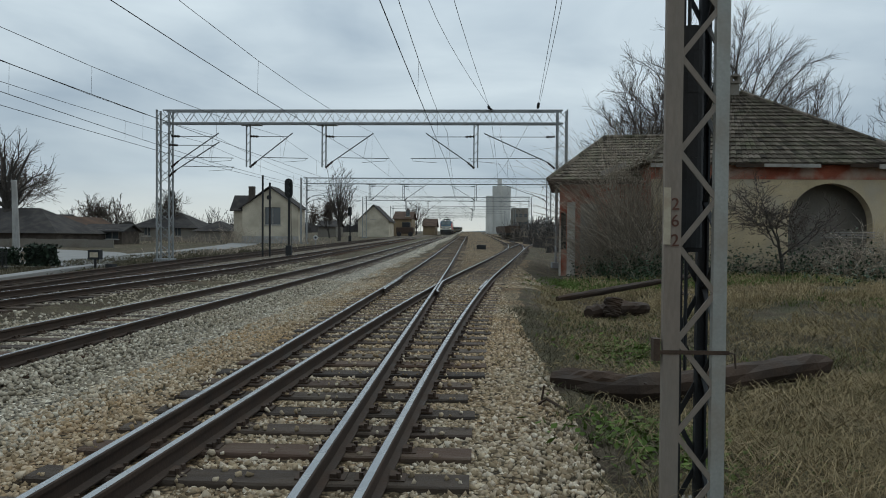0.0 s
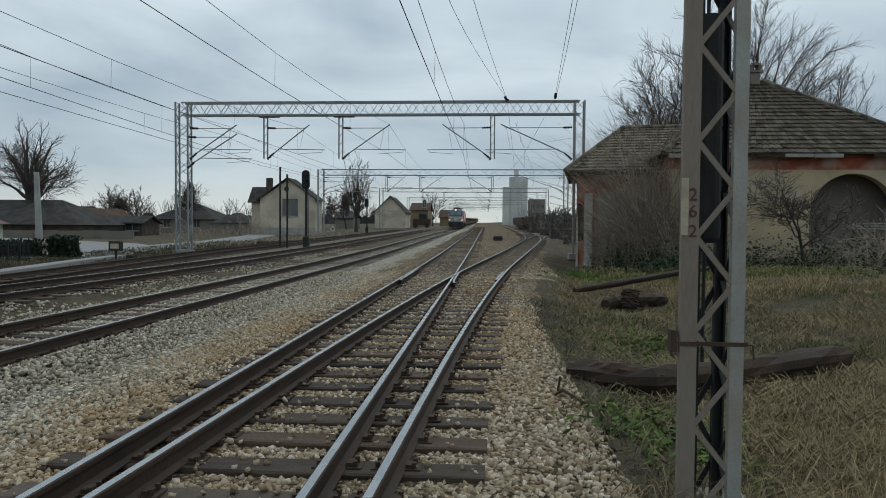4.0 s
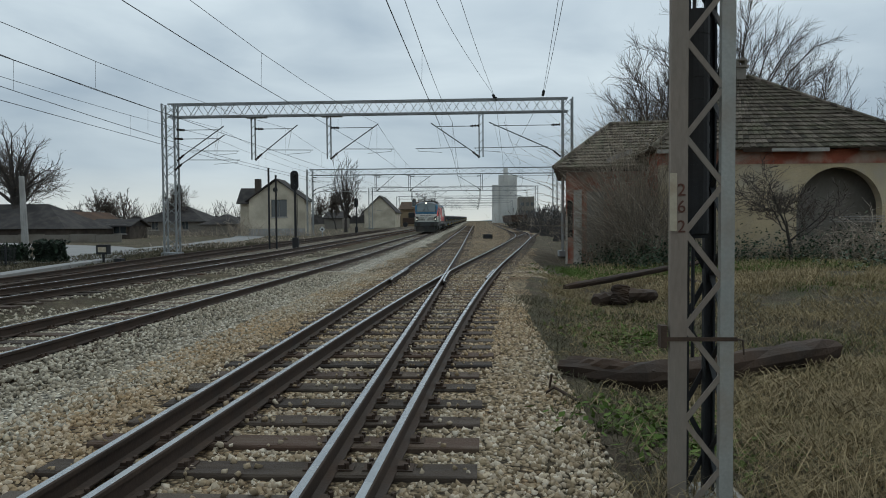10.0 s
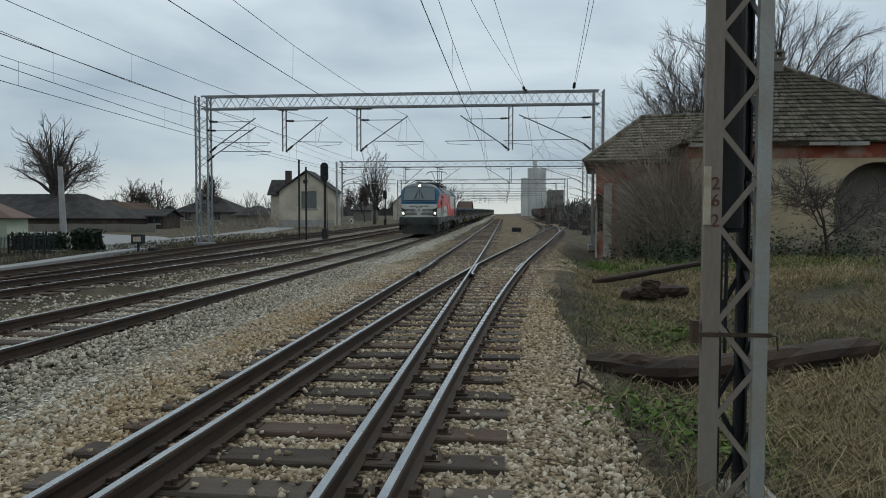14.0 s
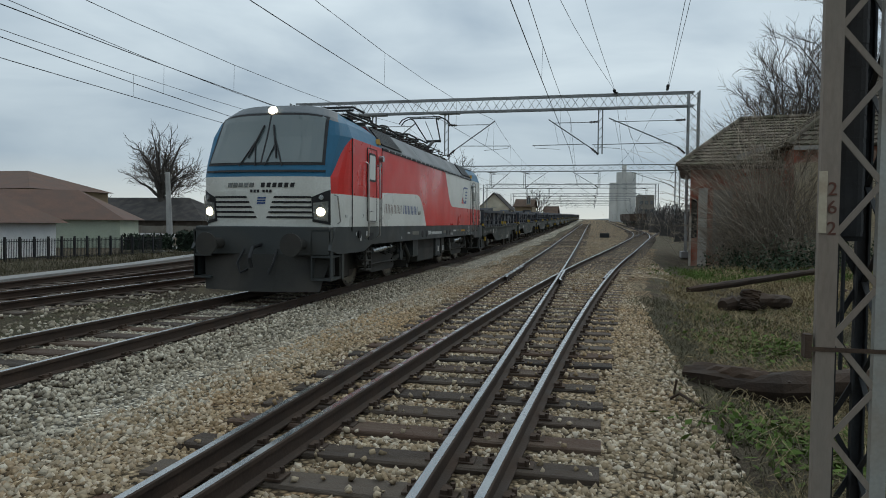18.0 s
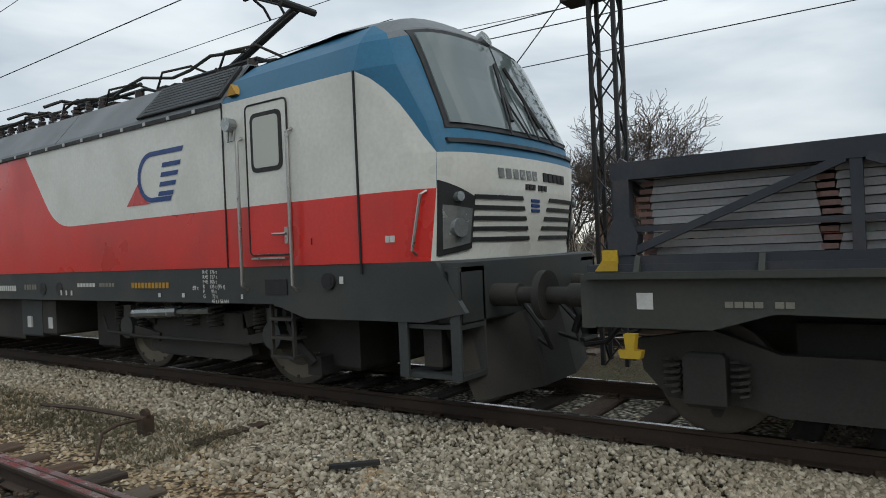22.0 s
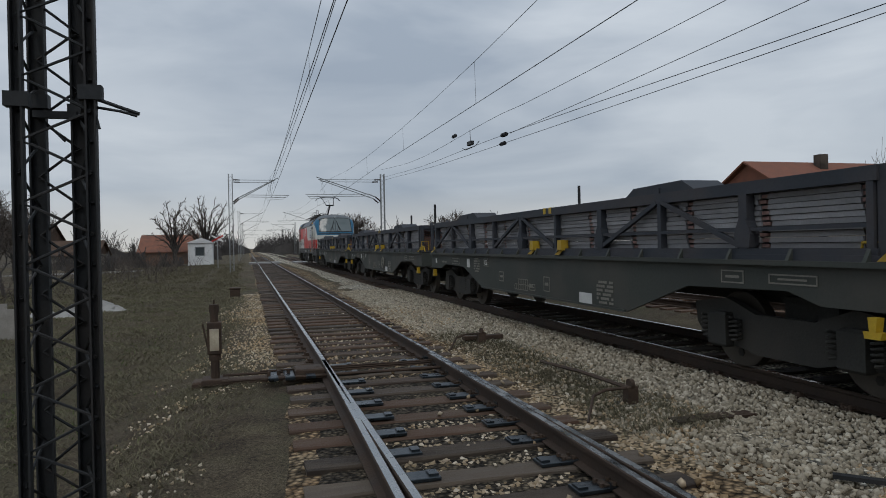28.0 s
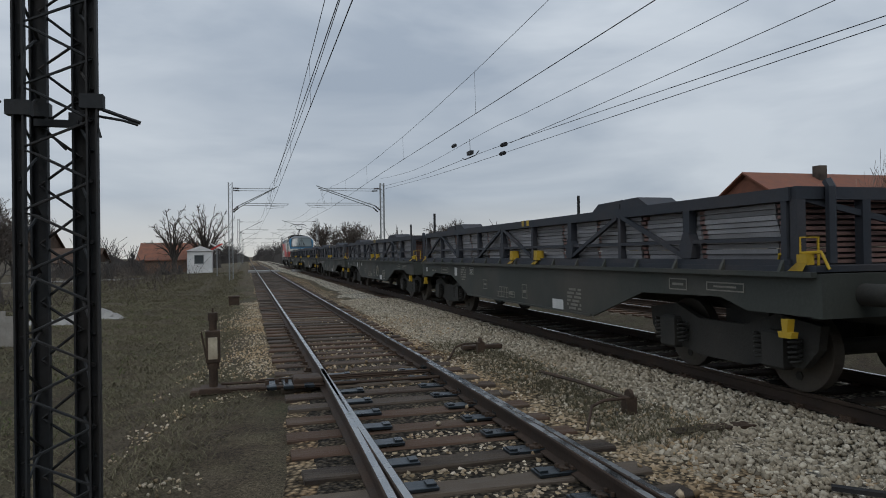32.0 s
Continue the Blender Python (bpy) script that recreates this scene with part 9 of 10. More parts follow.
# yellow grab frame on the trailing end
for s in (1, -1):
    g = Geo()
    y = HB + 0.02
    g.tube([(s * 1.25, y - 0.6, 1.30), (s * 1.27, y - 0.56, 1.44), (s * 1.27, y - 0.05, 1.46), (s * 1.25, y + 0.02, 1.30)], 0.015, 6)
    g.tube([(s * 1.27, y - 0.3, 1.3), (s * 1.27, y - 0.3, 1.6), (s * 1.05, y - 0.3, 1.6), (s * 1.05, y - 0.3, 1.3)], 0.015, 6)
    part("grab_frame", g, YELLOW, wagon, "yellow tube grab frame")
for y in (-0.17, 0.97):
    for s in (-1, 1):
        g = Geo()
        g.prism([(y - 0.085, 1.36), (y + 0.085, 1.36), (y + 0.065, 1.53), (y - 0.065, 1.53)], "x", s * (WX - 0.1), s * (WX + 0.03))
        g.add([(s * (WX + 0.08), y - 0.09, 1.285), (s * (WX + 0.08), y + 0.09, 1.285), (s * (WX - 0.02), y + 0.07, 1.37), (s * (WX - 0.02), y - 0.07, 1.37)], [(0, 1, 2, 3), (3, 2, 1, 0)])
        part("stanchion_foot", g, YELLOW, wagon, "yellow stanchion foot")
        g = Geo()
        g.box(min(s * (RX + 0.004), s * (RX - 0.09)), max(s * (RX + 0.004), s * (RX - 0.09)), 0.4 + (y - 0.4) * 0.2 - 0.05, 0.4 + (y - 0.4) * 0.2 + 0.05, RT - 0.10, RT + 0.005)
        part("top_clip", g, YELLOW, wagon, "yellow clip on the top rail")
# stencilled panels on the sill: bars of their size
for s in (1, -1):
    x = s * (WX + 0.004)
    for y, z, w, h, kind in ((-4.0, 0.95, 0.2, 0.2, 0), (-3.5, 0.86, 0.4, 0.34, 1), (-2.83, 1.0, 0.3, 0.17, 2), (-1.9, 0.72, 0.26, 0.2, 2), (-1.05, 0.6, 0.62, 0.2, 3), (-0.35, 0.62, 0.26, 0.12, 2), (0.28, 0.64, 0.24, 0.26, 2), (1.6, 0.55, 0.4, 0.16, 0), (2.15, 0.58, 0.48, 0.36, 1), (4.9, 1.02, 0.35, 0.14, 2), (5.6, 1.04, 0.6, 0.1, 2), (-6.2, 1.02, 0.5, 0.07, 1), (-5.2, 1.0, 0.62, 0.15, 2), (-6.75, 1.0, 0.12, 0.12, 0)):
        g = Geo()
        yy = s * y
        if kind == 0:
            g.box(min(x, x + s * 0.004), max(x, x + s * 0.004), yy, yy + w, z, z + h)
        elif kind == 1:
            rows_ = max(1, int(h / 0.055))
            for k in range(rows_):
                n = int(w / 0.06)
                for q in range(n):
                    if (q * 7 + k * 3) % 5:
                        g.box(min(x, x + s * 0.004), max(x, x + s * 0.004), yy + w * q / n, yy + w * q / n + w / n * 0.85, z + k * h / rows_, z + k * h / rows_ + h / rows_ * 0.6)
        elif kind == 3:
            for k in range(3):
                g.box(min(x, x + s * 0.004), max(x, x + s * 0.004), yy + (0.0 if k < 2 else 0.15), yy + w, z + k * h / 2, z + k * h / 2 + 0.012)
            for q in range(8):
                g.box(min(x, x + s * 0.004), max(x, x + s * 0.004), yy + w * q / 7 - 0.006, yy + w * q / 7 + 0.006, z, z + h * (1.0 if q > 1 else 0.5))
            for q in range(3):
                g.disc((x, yy + w + 0.06 + 0.07 * q, z + h * 0.5), (1, 0, 0), 0.028, 0.004, 5)
        else:
            for a, b, c, d in ((0, w, 0, 0.015), (0, w, h - 0.015, h), (0, 0.015, 0, h), (w - 0.015, w, 0, h), (w * 0.2, w * 0.8, h * 0.4, h * 0.6)):
                g.box(min(x, x + s * 0.004), max(x, x + s * 0.004), yy + a, yy + b, z + c, z + d)
        tagged(part("stencil", g, MARK if kind == 0 else MARKDIM, wagon), kind="stuff" if kind == 1 else "")
words(wagon, "GE", 0.15, (WX + 0.006, -2.79, 1.03), (90, 0, 90), MARK)
g = Geo()
for s in (1, -1):
    c = Vector((s * (WX + 0.02), 1.35, 0.86))
    pts = [(c.x + s * 0.03, c.y + 0.2 * math.cos(a), c.z + 0.2 * math.sin(a)) for a in [2 * math.pi * k / 16 for k in range(17)]]
    g.tube(pts, 0.016, 6)
    g.beam((c.x, c.y - 0.19, c.z), (c.x + s * 0.03, c.y + 0.19, c.z), 0.02)
    g.beam((c.x, c.y, c.z - 0.19), (c.x + s * 0.03, c.y, c.z + 0.19), 0.02)
BRAKE_WHEEL = mesh("brake_wheel", g, MARKDIM)

NWAG = 15
wagons = [wagon]
base_kids = None
for i in range(1, NWAG):
    wagons.append(copy_thing(wagon, Matrix()))
for i, w in enumerate(wagons[:6]):
    load(w, 100 + i)
for i in (1, 3, 6, 9, 12):
    again("brake_wheel", BRAKE_WHEEL, wagons[i], (0, 0, 0))["label"] = "faded handbrake wheel on the sill"
# farther wagons carry their stacks as whole blocks
for i, w in enumerate(wagons[6:]):
    for k in range(NST):
        if "far_block" not in slp:
            gg = Geo()
            for q in range(LAYERS):
                gg.box(-1.22, 1.22, -0.6, 0.6, RB - 0.085 + q * 0.0565, RB - 0.035 + q * 0.0565)
            slp["far_block"] = mesh("sleeper_stack", gg, SLAB)
        again("sleeper_stack", slp["far_block"], w, (0, -HB + 1.02 + k * (2 * HB - 2.15) / (NST - 1), 0))

# the train's way: seconds and the y of the locomotive's middle
TRAIN = [(0, 184.0), (3, 156.0), (6, 128.5), (9, 102.4), (11, 85.3), (13, 67.9), (14.5, 54.2), (16.5, 35.8), (17.5, 25.8), (18.5, 16.7), (19.0, 12.14), (20.0, 3.95), (21.4, -7.6), (22.0, -12.2), (23.0, -20.4), (24.0, -28.45), (25.5, -40.2), (26.5, -47.8), (28.5, -63.4), (29.5, -71.4), (31.5, -87.4), (32, -91.4)]


def train_y(t):
    ts, ys_ = zip(*TRAIN)
    n = len(ts)
    m = []
    for i in range(n):
        a, b = max(0, i - 1), min(n - 1, i + 1)
        m.append((ys_[b] - ys_[a]) / (ts[b] - ts[a]))
    i = max(0, min(n - 2, int(np.searchsorted(ts, t, side="right")) - 1))
    h = ts[i + 1] - ts[i]
    u = (t - ts[i]) / h
    return (2 * u ** 3 - 3 * u ** 2 + 1) * ys_[i] + (u ** 3 - 2 * u ** 2 + u) * h * m[i] + (-2 * u ** 3 + 3 * u ** 2) * ys_[i + 1] + (u ** 3 - u ** 2) * h * m[i + 1]


def rolling(y):
    """A vehicle's pose on the running track, following its grade."""
    return pose(X2, y, float(grade(y)), math.degrees(math.atan((float(grade(y + 5)) - float(grade(y - 5))) / 10)))


def motions():
    """The train rolls past; its wheels turn."""
    steps = [i * 0.5 for i in range(65)]
    walk(loco, [(t, rolling(train_y(t))) for t in steps])
    for i, w in enumerate(wagons):
        off = 9.49 + WL / 2 + i * WL
        walk(w, [(t, rolling(train_y(t) + off)) for t in steps])
    fine = [round(i / 15, 4) for i in range(480)] + [32.0]
    for ob, r in WHEELS:
        at = ob.location.copy()
        walk(ob, [(t, pose(*at, degrees_turn(train_y(t) / r))) for t in fine])


def degrees_turn(a):
    """Rolling towards -y turns the wheel about x."""
    return math.degrees(-a)

# ---- small things by the points, behind the standing place ----
lan = thing("point_lantern", "rusty switch lantern with a cream pane on a timber", "switch lantern")
LX, LY = 0.34, -9.0
part("base_plate", Geo().box(LX - 0.16, LX + 0.16, LY - 0.16, LY + 0.16, -0.20, -0.12, 0, 0.01), CAST, lan)
part("column", Geo().tube([(LX, LY, -0.15), (LX, LY, 0.10)], 0.055, 10).tube([(LX, LY, 0.10), (LX, LY, 0.18)], 0.075, 10), CAST, lan)
lb = part("lantern_body", Geo().box(LX - 0.085, LX + 0.085, LY - 0.085, LY + 0.085, 0.18, 0.58, 0, 0.01), CAST, lan)
part("pane", Geo().box(LX - 0.055, LX + 0.055, LY + 0.086, LY + 0.096, 0.23, 0.50), TIN, lb, "cream enamel pane")
part("chimney", Geo().tube([(LX, LY, 0.58), (LX, LY, 0.70)], 0.05, 10).tube([(LX, LY, 0.70), (LX, LY, 0.80)], 0.062, 10).tube([(LX, LY, 0.80), (LX, LY, 0.86)], 0.012, 5), CAST, lb)
part("blinker_arm", Geo().add([(LX + 0.08, LY, 0.18), (LX + 0.15, LY, 0.55), (LX + 0.13, LY + 0.02, 0.58), (LX + 0.06, LY + 0.02, 0.2)], [(0, 1, 2, 3), (3, 2, 1, 0)]), CAST, lan)
tim = thing("lantern_timber", "long dark timber carrying the point gear", "timber")
part("beam", Geo().box(-0.95, 0.62, -9.22, -8.95, -0.34, -0.16, 0, 0.02), SLEEPER, tim)
rod = thing("point_rods", "rusty steel rods and cranks working the switch blades", "point gear")
for k, (y, z, r_) in enumerate(((-9.05, -0.11, 0.018), (-8.75, -0.13, 0.016), (-8.55, -0.10, 0.02), (-8.95, -0.07, 0.012))):
    part("rod", Geo().tube([(0.25 if k < 2 else -0.2, y, z), (-1.6, y + 0.02, z), (-2.6, y + 0.04, z)], r_, 6), CAST, rod)
for x in (-0.35, -0.55, -0.8):
    part("crank", Geo().box(x - 0.06, x + 0.06, -9.1, -8.5, -0.13, -0.08, 0, 0.01), PLATE, rod)
part("clamp_box", Geo().box(-0.98, -0.62, -8.98, -8.62, -0.16, -0.03, 0, 0.015), CAST, rod)
for k in range(6):
    part("bolt", Geo().disc((-0.3 - 0.12 * k, -8.65 - 0.06 * (k % 3), -0.06), (0, 0, 1), 0.025, 0.03, 6), CAST, rod)
# wire guide pulleys and bars on the hump between the tracks
gp = thing("wire_guide", "rusted wire-guide pulleys and rods between the tracks", "point gear")
for y in (-10.7, -6.15):
    part("bracket", Geo().box(-3.86, -3.74, y - 0.05, y + 0.05, -0.25, 0.02, 0, 0.01), CAST, gp)
    part("pulley", Geo().disc((-3.8, y, 0.03), (1, 0, 0), 0.06, 0.02, 12), CAST, gp)
    part("curved_rod", Geo().tube([(-3.8, y, 0.0), (-3.5, y + 0.02, 0.0), (-3.35, y + 0.05, -0.04), (-3.2, y + 0.25, -0.16), (-3.1, y + 0.4, -0.2)], 0.016, 6), CAST, gp)
part("draw_rod", Geo().tube([(-3.82, -6.15, -0.02), (-3.86, -7.3, -0.05), (-3.88, -8.5, -0.12)], 0.022, 6), CAST, gp)
part("stub", Geo().box(-4.25, -3.55, -11.0, -10.85, -0.13, -0.06, 0, 0.01), CAST, gp)
br_ = thing("iron_bar", "short rusty iron bar on the ballast", "scrap")
part("bar", Geo().beam((-4.2, -3.52, -0.15), (-3.92, -3.8, -0.15), 0.06, 0.03), BLACKSTEEL, br_)
plk = thing("plank", "old plank end sunk in the ballast", "timber")
part("board", Geo().box(-4.6, -3.75, -5.45, -5.28, -0.2, -0.135), WOODOLD, plk)
bx = thing("junction_box", "small rusty box on the shoulder of the embankment", "box")
part("case", Geo().box(0.2, 0.55, -25.2, -24.8, -0.25, 0.05, 0, 0.02), CAST, bx)
part("lid", Geo().box(0.18, 0.57, -25.22, -24.78, 0.05, 0.12, 0, 0.02), CAST, bx)
# sleeper ends beside the track and a fallen mast sign
for x, y, rz in ((0.05, -5.6, 0.1), (0.1, -5.95, -0.05), (0.02, -5.1, 0.02)):
    tm = thing("timber_end", "weathered timber end half sunk in soil", "timber", "timber ends", (x, y, 0), rz)
    part("block", Geo().box(-0.35, 0.3, -0.12, 0.12, -0.42, -0.24, 0, 0.02), WOODOLD, tm)
# garden clutter at the embankment's foot
for k, (x, y, w, hgt) in enumerate(((5.0, -22.4, 1.2, 0.45), (4.4, -23.6, 1.3, 0.4), (5.9, -22.9, 0.9, 0.4))):
    sh = thing("plastic_sheet", "crumpled pale plastic sheet in the garden", "plastic sheet", "plastic sheets")
    r = random.Random(90 + k)
    n = 9
    z0 = float(ground_z(x, y))
    v = [(x + w * (i / n - 0.5) + r.gauss(0, 0.05), y + 0.9 * (j / n - 0.5), z0 + max(0.0, hgt * math.sin(math.pi * i / n) * math.sin(math.pi * j / n) * r.uniform(0.3, 1))) for i in range(n + 1) for j in range(n + 1)]
    f = [(i * (n + 1) + j, (i + 1) * (n + 1) + j, (i + 1) * (n + 1) + j + 1, i * (n + 1) + j + 1) for i in range(n) for j in range(n)]
    part("sheet", Geo().add(v, f), CONCRETE, sh)
fn = thing("board_fence", "grey rickety board fence round the garden", "fence")
for k in range(14):
    x, y = 4.75 + 0.17 * k, -17.0 - 0.1 * k
    z0 = float(ground_z(x, y)) - 0.05
    part("board", Geo().box(x, x + 0.14, y, y + 0.03, z0, z0 + 0.6 + 0.12 * (k % 3)), WOODPALE, fn)
part("fence_rail", Geo().beam((4.7, -16.97, float(ground_z(4.7, -17)) + 0.4), (7.1, -18.35, float(ground_z(7.1, -18.3)) + 0.4), 0.05, 0.08), WOODPALE, fn)
# red car at the level crossing and its signs
car = thing("car", "red hatchback waiting at the level crossing", "car")
CX, CY, CZ = -16.2, -80.0, -0.05
part("body", Geo().loft([[(CX - 0.85 + i, CY - 2.0, CZ + 0.35), (CX + 0.85 - i, CY - 2.0, CZ + 0.35), (CX + 0.85 - i, CY + 2.0, CZ + 0.35), (CX - 0.85 + i, CY + 2.0, CZ + 0.35)] if i > 1 else [(CX - 1.95 + a, CY - 0.82, CZ + z), (CX + 1.95 - a, CY - 0.82, CZ + z), (CX + 1.95 - a, CY + 0.82, CZ + z), (CX - 1.95 + a, CY + 0.82, CZ + z)] for i, a, z in ((0, 0.1, 0.3), (0, 0.0, 0.55), (0, 0.05, 0.9))]), CARRED, car)
part("cabin", Geo().loft([[(CX - 1.2 + a, CY - 0.76 + b, CZ + z), (CX + 1.0 - a, CY - 0.76 + b, CZ + z), (CX + 1.0 - a, CY + 0.76 - b, CZ + z), (CX - 1.2 + a, CY + 0.76 - b, CZ + z)] for a, b, z in ((0, 0, 0.9), (0.4, 0.12, 1.4))]), PANE, car)
part("roof", Geo().box(CX - 0.8, CX + 0.6, CY - 0.64, CY + 0.64, CZ + 1.4, CZ + 1.46), CARRED, car)
for dx in (-1.25, 1.25):
    for dy in (-0.8, 0.8):
        part("wheel", Geo().disc((CX + dx, CY + dy, CZ + 0.3), (0, 1, 0), 0.3, 0.1, 14), RUBBER, car)
for x, y, c in ((-12.5, -78, 0), (2.8, -71, 1)):
    sg_ = thing("crossing_sign", "red and white crossing sign on a post", "sign", "crossing signs")
    part("post", Geo().tube([(x, y, -0.4), (x, y, 2.9)], 0.05, 6), GALV_DARK, sg_)
    part("arm", Geo().beam((x - 0.55, y + 0.06, 2.25), (x + 0.55, y + 0.06, 2.85), 0.03, 0.14), WHITEWALL, sg_)
    part("arm", Geo().beam((x - 0.55, y + 0.09, 2.85), (x + 0.55, y + 0.09, 2.25), 0.03, 0.14), CARRED, sg_)
for x, y, hgt in ((-14, -50, 4.6), (-20, -38, 5.0), (-15.5, -64, 4.4)):
    po = thing("telegraph_pole", "bare dark wooden telegraph pole", "pole", "telegraph poles")
    part("shaft", Geo().tube([(x, y, -0.4), (x, y, hgt)], [0.11, 0.09], 8), BLACKSTEEL, po)

# ---- logs, stumps and litter ahead, beside the mast ----
def log(pts, r_, seed, label, material=WOODOLD, name="log"):
    rr_ = random.Random(seed)
    th = thing(name, label, "log", "rotten timbers")
    g = Geo()
    line, n = [], 14
    for k in range(n + 1):
        f = k / n * (len(pts) - 1)
        i = min(len(pts) - 2, int(f))
        line.append(Vector(pts[i]).lerp(Vector(pts[i + 1]), f - i))
    rings = []
    for k, c in enumerate(line):
        d = (line[min(n, k + 1)] - line[max(0, k - 1)]).normalized()
        s = d.cross(Vector((0, 0, 1))).normalized()
        u = s.cross(d)
        rings.append([c + (s * math.cos(a) * (1 + 0.1 * math.sin(3 * a)) + u * math.sin(a) * 0.8) * r_ * rr_.uniform(0.78, 1.1) * (0.75 if k in (0, n) else 1) for a in [2 * math.pi * q / 11 for q in range(11)]])
    g.loft(rings)
    part("trunk", g, material, th)
    return th


log([(0.95, 8.0, -0.2), (1.7, 7.75, -0.24), (2.6, 8.0, -0.22), (3.6, 8.5, -0.15), (4.5, 8.9, -0.12)], 0.22, 1, "split rotten log lying behind the mast")
log([(1.0, 8.05, -0.16), (1.5, 7.8, -0.14), (2.0, 7.75, -0.20)], 0.14, 2, "broken bark slab lying on the log")
log([(2.4, 18.8, -0.22), (4.0, 19.8, -0.05), (5.9, 21.5, 0.12), (7.2, 22.6, 0.22)], 0.12, 3, "long dark fallen timber in the grass")
log([(2.7, 15.6, -0.25), (3.3, 16.0, -0.18), (4.2, 16.4, -0.2)], 0.22, 4, "rotten stump pile in the grass")
log([(3.2, 15.4, -0.3), (3.25, 15.5, 0.12)], 0.2, 5, "upright rotten stump in the grass")
log([(6.0, 20.2, -0.1), (6.5, 18.6, -0.25)], 0.1, 6, "short prop under the timber")
rt = thing("root_wire", "rusty bent wire at the ballast edge", "scrap")
part("wire", Geo().tube([(0.68, 6.9, -0.2), (0.75, 6.8, -0.12), (0.95, 6.6, -0.2), (1.1, 6.3, -0.3)], 0.015, 5), CAST, rt)
part("wire", Geo().tube([(0.72, 7.0, -0.2), (0.74, 6.95, -0.02)], 0.012, 5), CAST, rt)
r = random.Random(14)
for k in range(7):
    x, y = r.uniform(1.2, 4.5), r.uniform(6, 9.5)
    lt = thing("litter", "small white scrap of litter in the grass", "litter", "litter")
    z0 = float(ground_z(x, y))
    part("scrap", Geo().add([(x, y, z0 + 0.03), (x + 0.06, y + 0.02, z0 + 0.05), (x + 0.05, y + 0.06, z0 + 0.03), (x - 0.01, y + 0.05, z0 + 0.06)], [(0, 1, 2, 3)]), WHITEWALL, lt)
box3 = thing("relay_box", "low dark box beside the siding", "box")
zz = float(grade(66))
part("case", Geo().box(0.6, 1.5, 65.6, 66.2, zz - 0.2, zz + 0.25, 0, 0.03), BLACKSTEEL, box3)

# ---- grass ----
def grass(name, n, area, blade, seed, material, label, clump=0.12, lean=0.5, patch=None, per=9):
    """Tufts of thin blades, bent over."""
    r = np.random.default_rng(seed)
    xs0, xs1, ya, yb = area
    cx, cy = r.uniform(xs0, xs1, n), ya + (yb - ya) * r.uniform(0, 1, n) ** 1.35
    if patch:
        k = patch(cx, cy, r.uniform(0, 1, n))
        cx, cy = cx[k], cy[k]
    m = len(cx)
    bx_, by_ = np.repeat(cx, per) + r.normal(0, clump, m * per), np.repeat(cy, per) + r.normal(0, clump, m * per)
    bz = ground_z(bx_, by_) - 0.01
    L = blade * r.uniform(0.45, 1.25, m * per) * np.repeat(r.uniform(0.6, 1.2, m), per)
    a = r.uniform(0, 2 * np.pi, m * per)
    t = np.repeat(r.uniform(0, 2 * np.pi, m), per)
    dx, dy = (np.cos(a) * 0.6 + np.cos(t) * 0.6) * lean, (np.sin(a) * 0.6 + np.sin(t) * 0.6) * lean
    w = 0.0016 + 0.0014 * r.uniform(0, 1, m * per) + 0.00028 * np.abs(by_)
    sx, sy = -np.sin(a) * w, np.cos(a) * w
    p0 = np.stack([bx_ - sx, by_ - sy, bz], -1)
    p1 = np.stack([bx_ + sx, by_ + sy, bz], -1)
    p2 = np.stack([bx_ + dx * L * 0.45 + sx * 0.8, by_ + dy * L * 0.45 + sy * 0.8, bz + L * 0.62], -1)
    p3 = np.stack([bx_ + dx * L * 0.45 - sx * 0.8, by_ + dy * L * 0.45 - sy * 0.8, bz + L * 0.62], -1)
    p4 = np.stack([bx_ + dx * L * 1.15, by_ + dy * L * 1.15, bz + L * (0.95 - 0.35 * lean)], -1)
    v = np.stack([p0, p1, p2, p3, p4], 1).reshape(-1, 3)
    i = 5 * np.arange(m * per)
    quads = np.stack([i, i + 1, i + 2, i + 3], -1).tolist()
    tris = np.stack([i + 3, i + 2, i + 4], -1).tolist()
    me = bpy.data.meshes.new(name)
    me.from_pydata(v.tolist(), [], quads + tris)
    me.materials.append(material)
    return tagged(new(name, me), label, "grass", kind="stuff")


def edge_x(y):
    return np.where(y > -4, np.maximum(0.95, np.vectorize(branch)(y) + 2.45), 0.45)


def field(x, y, u):
    v = np.sin(x * 0.9 + 1.3) * np.sin(y * 0.7) + 0.6 * np.sin(x * 2.3 - y * 1.9)
    return (x > edge_x(y) + 0.25 * np.sin(y * 2.7)) & (v + 1.5 * u > 0.35)


def greens(x, y, u):
    v = np.sin(x * 0.8 + y * 0.35) + np.sin(y * 0.9 - x * 0.4 + 2)
    return (x > edge_x(y) + 0.2) & (v + 0.6 * u > 0.9)


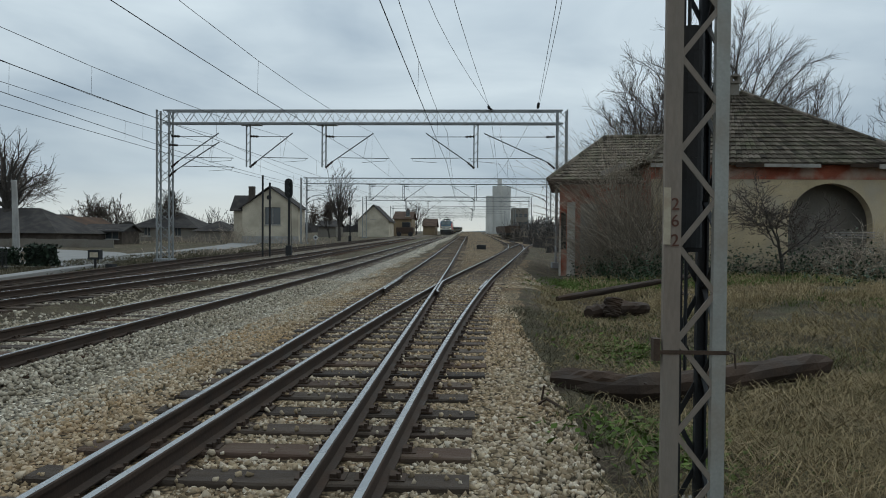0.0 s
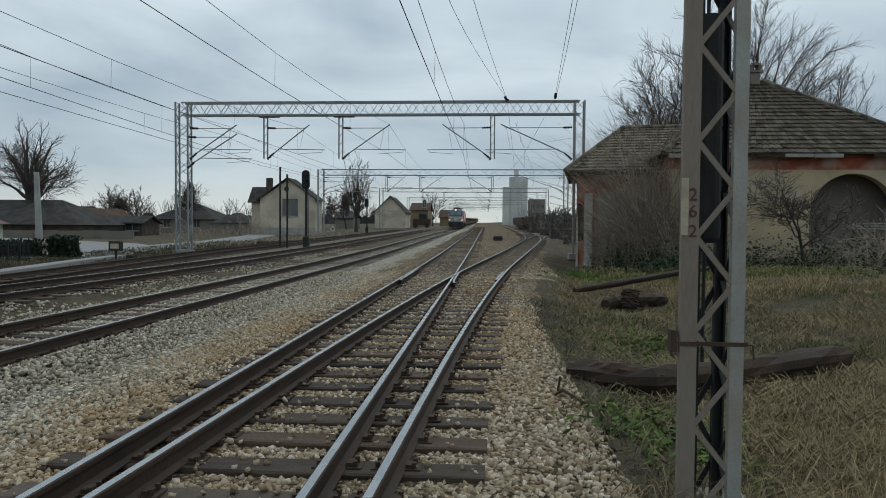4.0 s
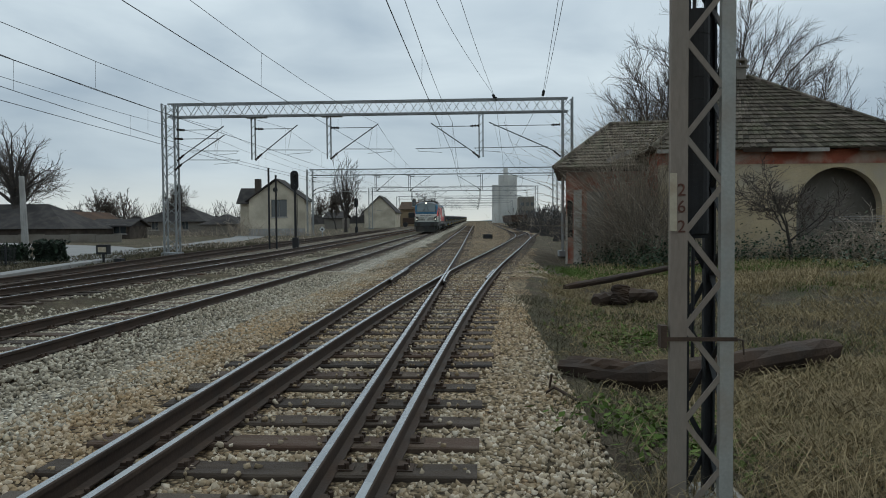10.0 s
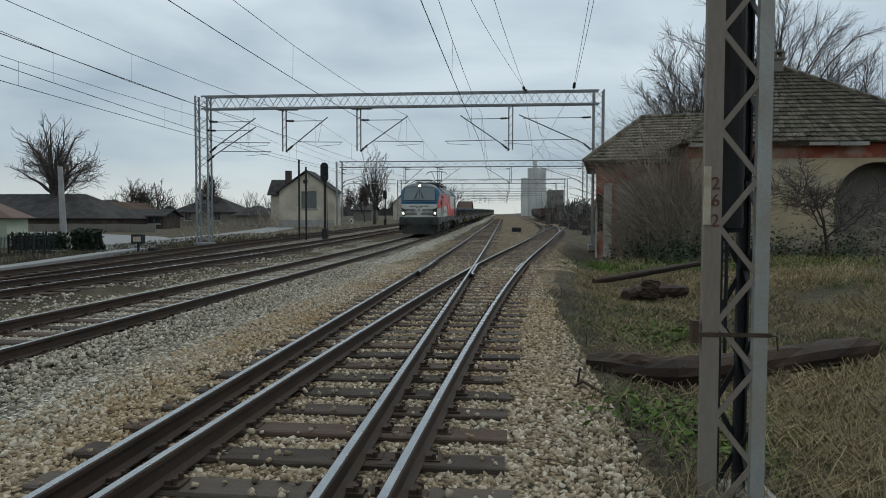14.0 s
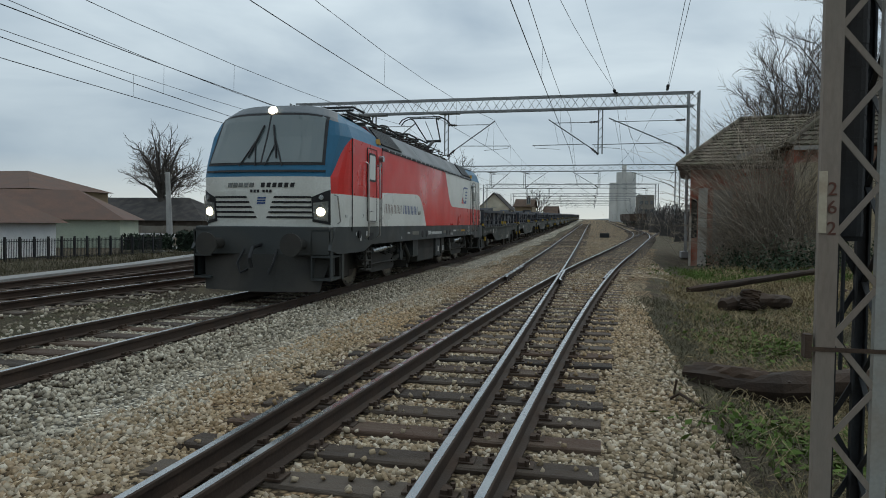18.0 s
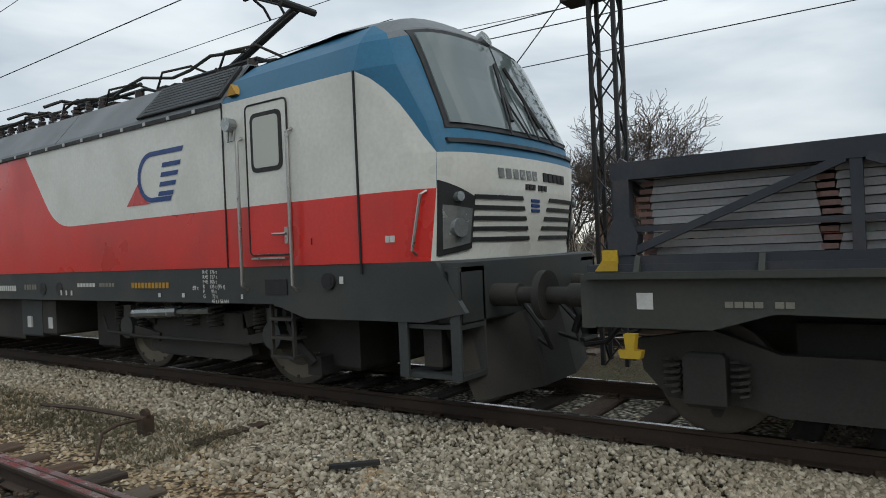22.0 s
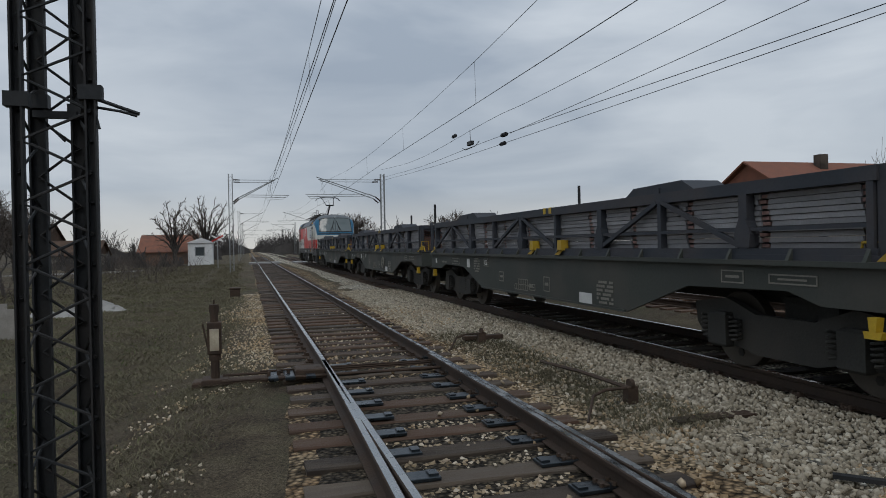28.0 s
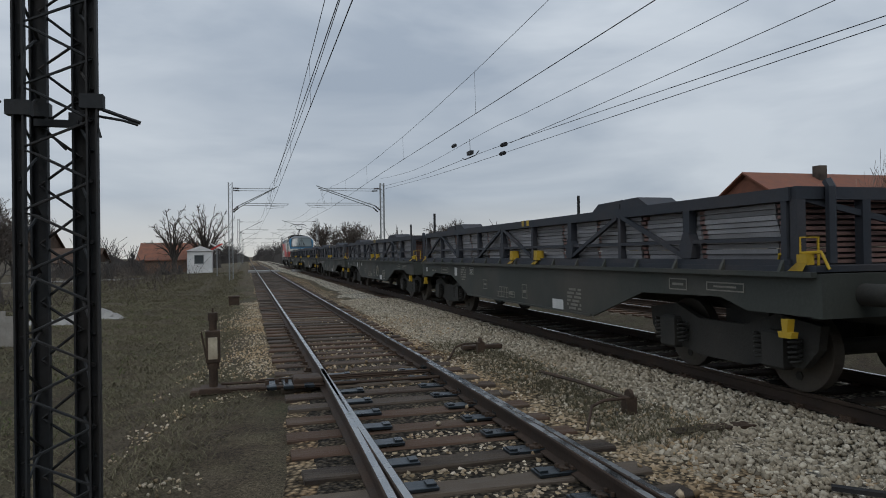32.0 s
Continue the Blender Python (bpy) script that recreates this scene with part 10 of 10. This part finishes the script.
grass("dry_grass", 9500, (0.9, 13, 3.4, 24), 0.22, 1, DRYGRASS, "matted dry winter grass", 0.12, 1.8, field)
grass("green_grass", 5200, (1.0, 12, 3.4, 30), 0.15, 2, GREENGRASS, "green grass tufts between the dead stalks", 0.10, 0.8, greens)
grass("dry_grass", 2400, (2.2, 7.5, 3.6, 9), 0.30, 3, DRYGRASS, "long bleached grass falling over the bank", 0.10, 1.9, field)
grass("dry_grass", 3000, (4, 16, 18, 30), 0.34, 4, DRYGRASS, "dry grass in front of the derelict house", 0.2, 1.1, field)
grass("dry_grass", 2600, (0.9, 6, 3.4, 16), 0.14, 17, DEADTURF, "short dead turf by the ballast edge", 0.14, 1.6)


def bank(x, y, u):
    v = np.sin(x * 1.1) * np.sin(y * 0.8 + 1) + 0.5 * np.sin(x * 3 + y * 2)
    return (x > -0.5 - 0.2 * np.sin(y)) & (v + 1.4 * u > 0.3)


def shoulder(x, y, u):
    return (x > 0.15 + 0.25 * np.sin(y * 0.9)) & (np.sin(x * 2.1 + y) * np.sin(y * 1.7 - x) + 1.6 * u > 0.2)


grass("dry_grass", 15000, (-0.2, 8.5, -2.0, -34), 0.085, 5, DEADTURF, "short dead thatch on the embankment", 0.15, 2.2, shoulder)
grass("green_grass", 1000, (0.8, 9, -3.5, -34), 0.07, 6, GREENGRASS, "short green grass on the embankment", 0.14, 1.2, bank)
grass("dry_grass", 900, (-4.2, -3.3, -5.2, -12), 0.10, 7, DEADTURF, "dead grass on the hump between the tracks", 0.1, 1.4)
grass("dry_grass", 2600, (-24, -16.8, 8, 60), 0.22, 9, DEADTURF, "rough grass along the yard edge", 0.2, 0.8)
grass("green_grass", 2600, (3.4, 13, 22.5, 28), 0.24, 12, GREENGRASS, "lush green weeds before the house", 0.16, 0.6)
grass("dry_grass", 4000, (0.6, 13, -32, -85), 0.16, 13, DEADTURF, "dead grass along the far embankment", 0.25, 1.6)
grass("dry_grass", 2600, (0.7, 9, 3.8, -3.2), 0.15, 16, DRYGRASS, "trodden dry grass beside the points", 0.12, 1.6, bank)
twigs = thicket("dead_twigs", [(2.2, 7.2, 0.5, 0.3, 0.5), (1.9, 6.9, 0.4, 0.3, 0.4), (3.0, 7.4, 0.5, 0.3, 0.5), (1.4, 9.5, 0.5, 0.8, 0.5), (5.5, 9.0, 1.0, 0.6, 0.5), (7.5, 12, 1.5, 1.5, 0.6)], 420, 0.7, 15, DRYGRASS, "bleached dead twigs hanging over the bank", "twigs", 0.004, 1.4)

motions()
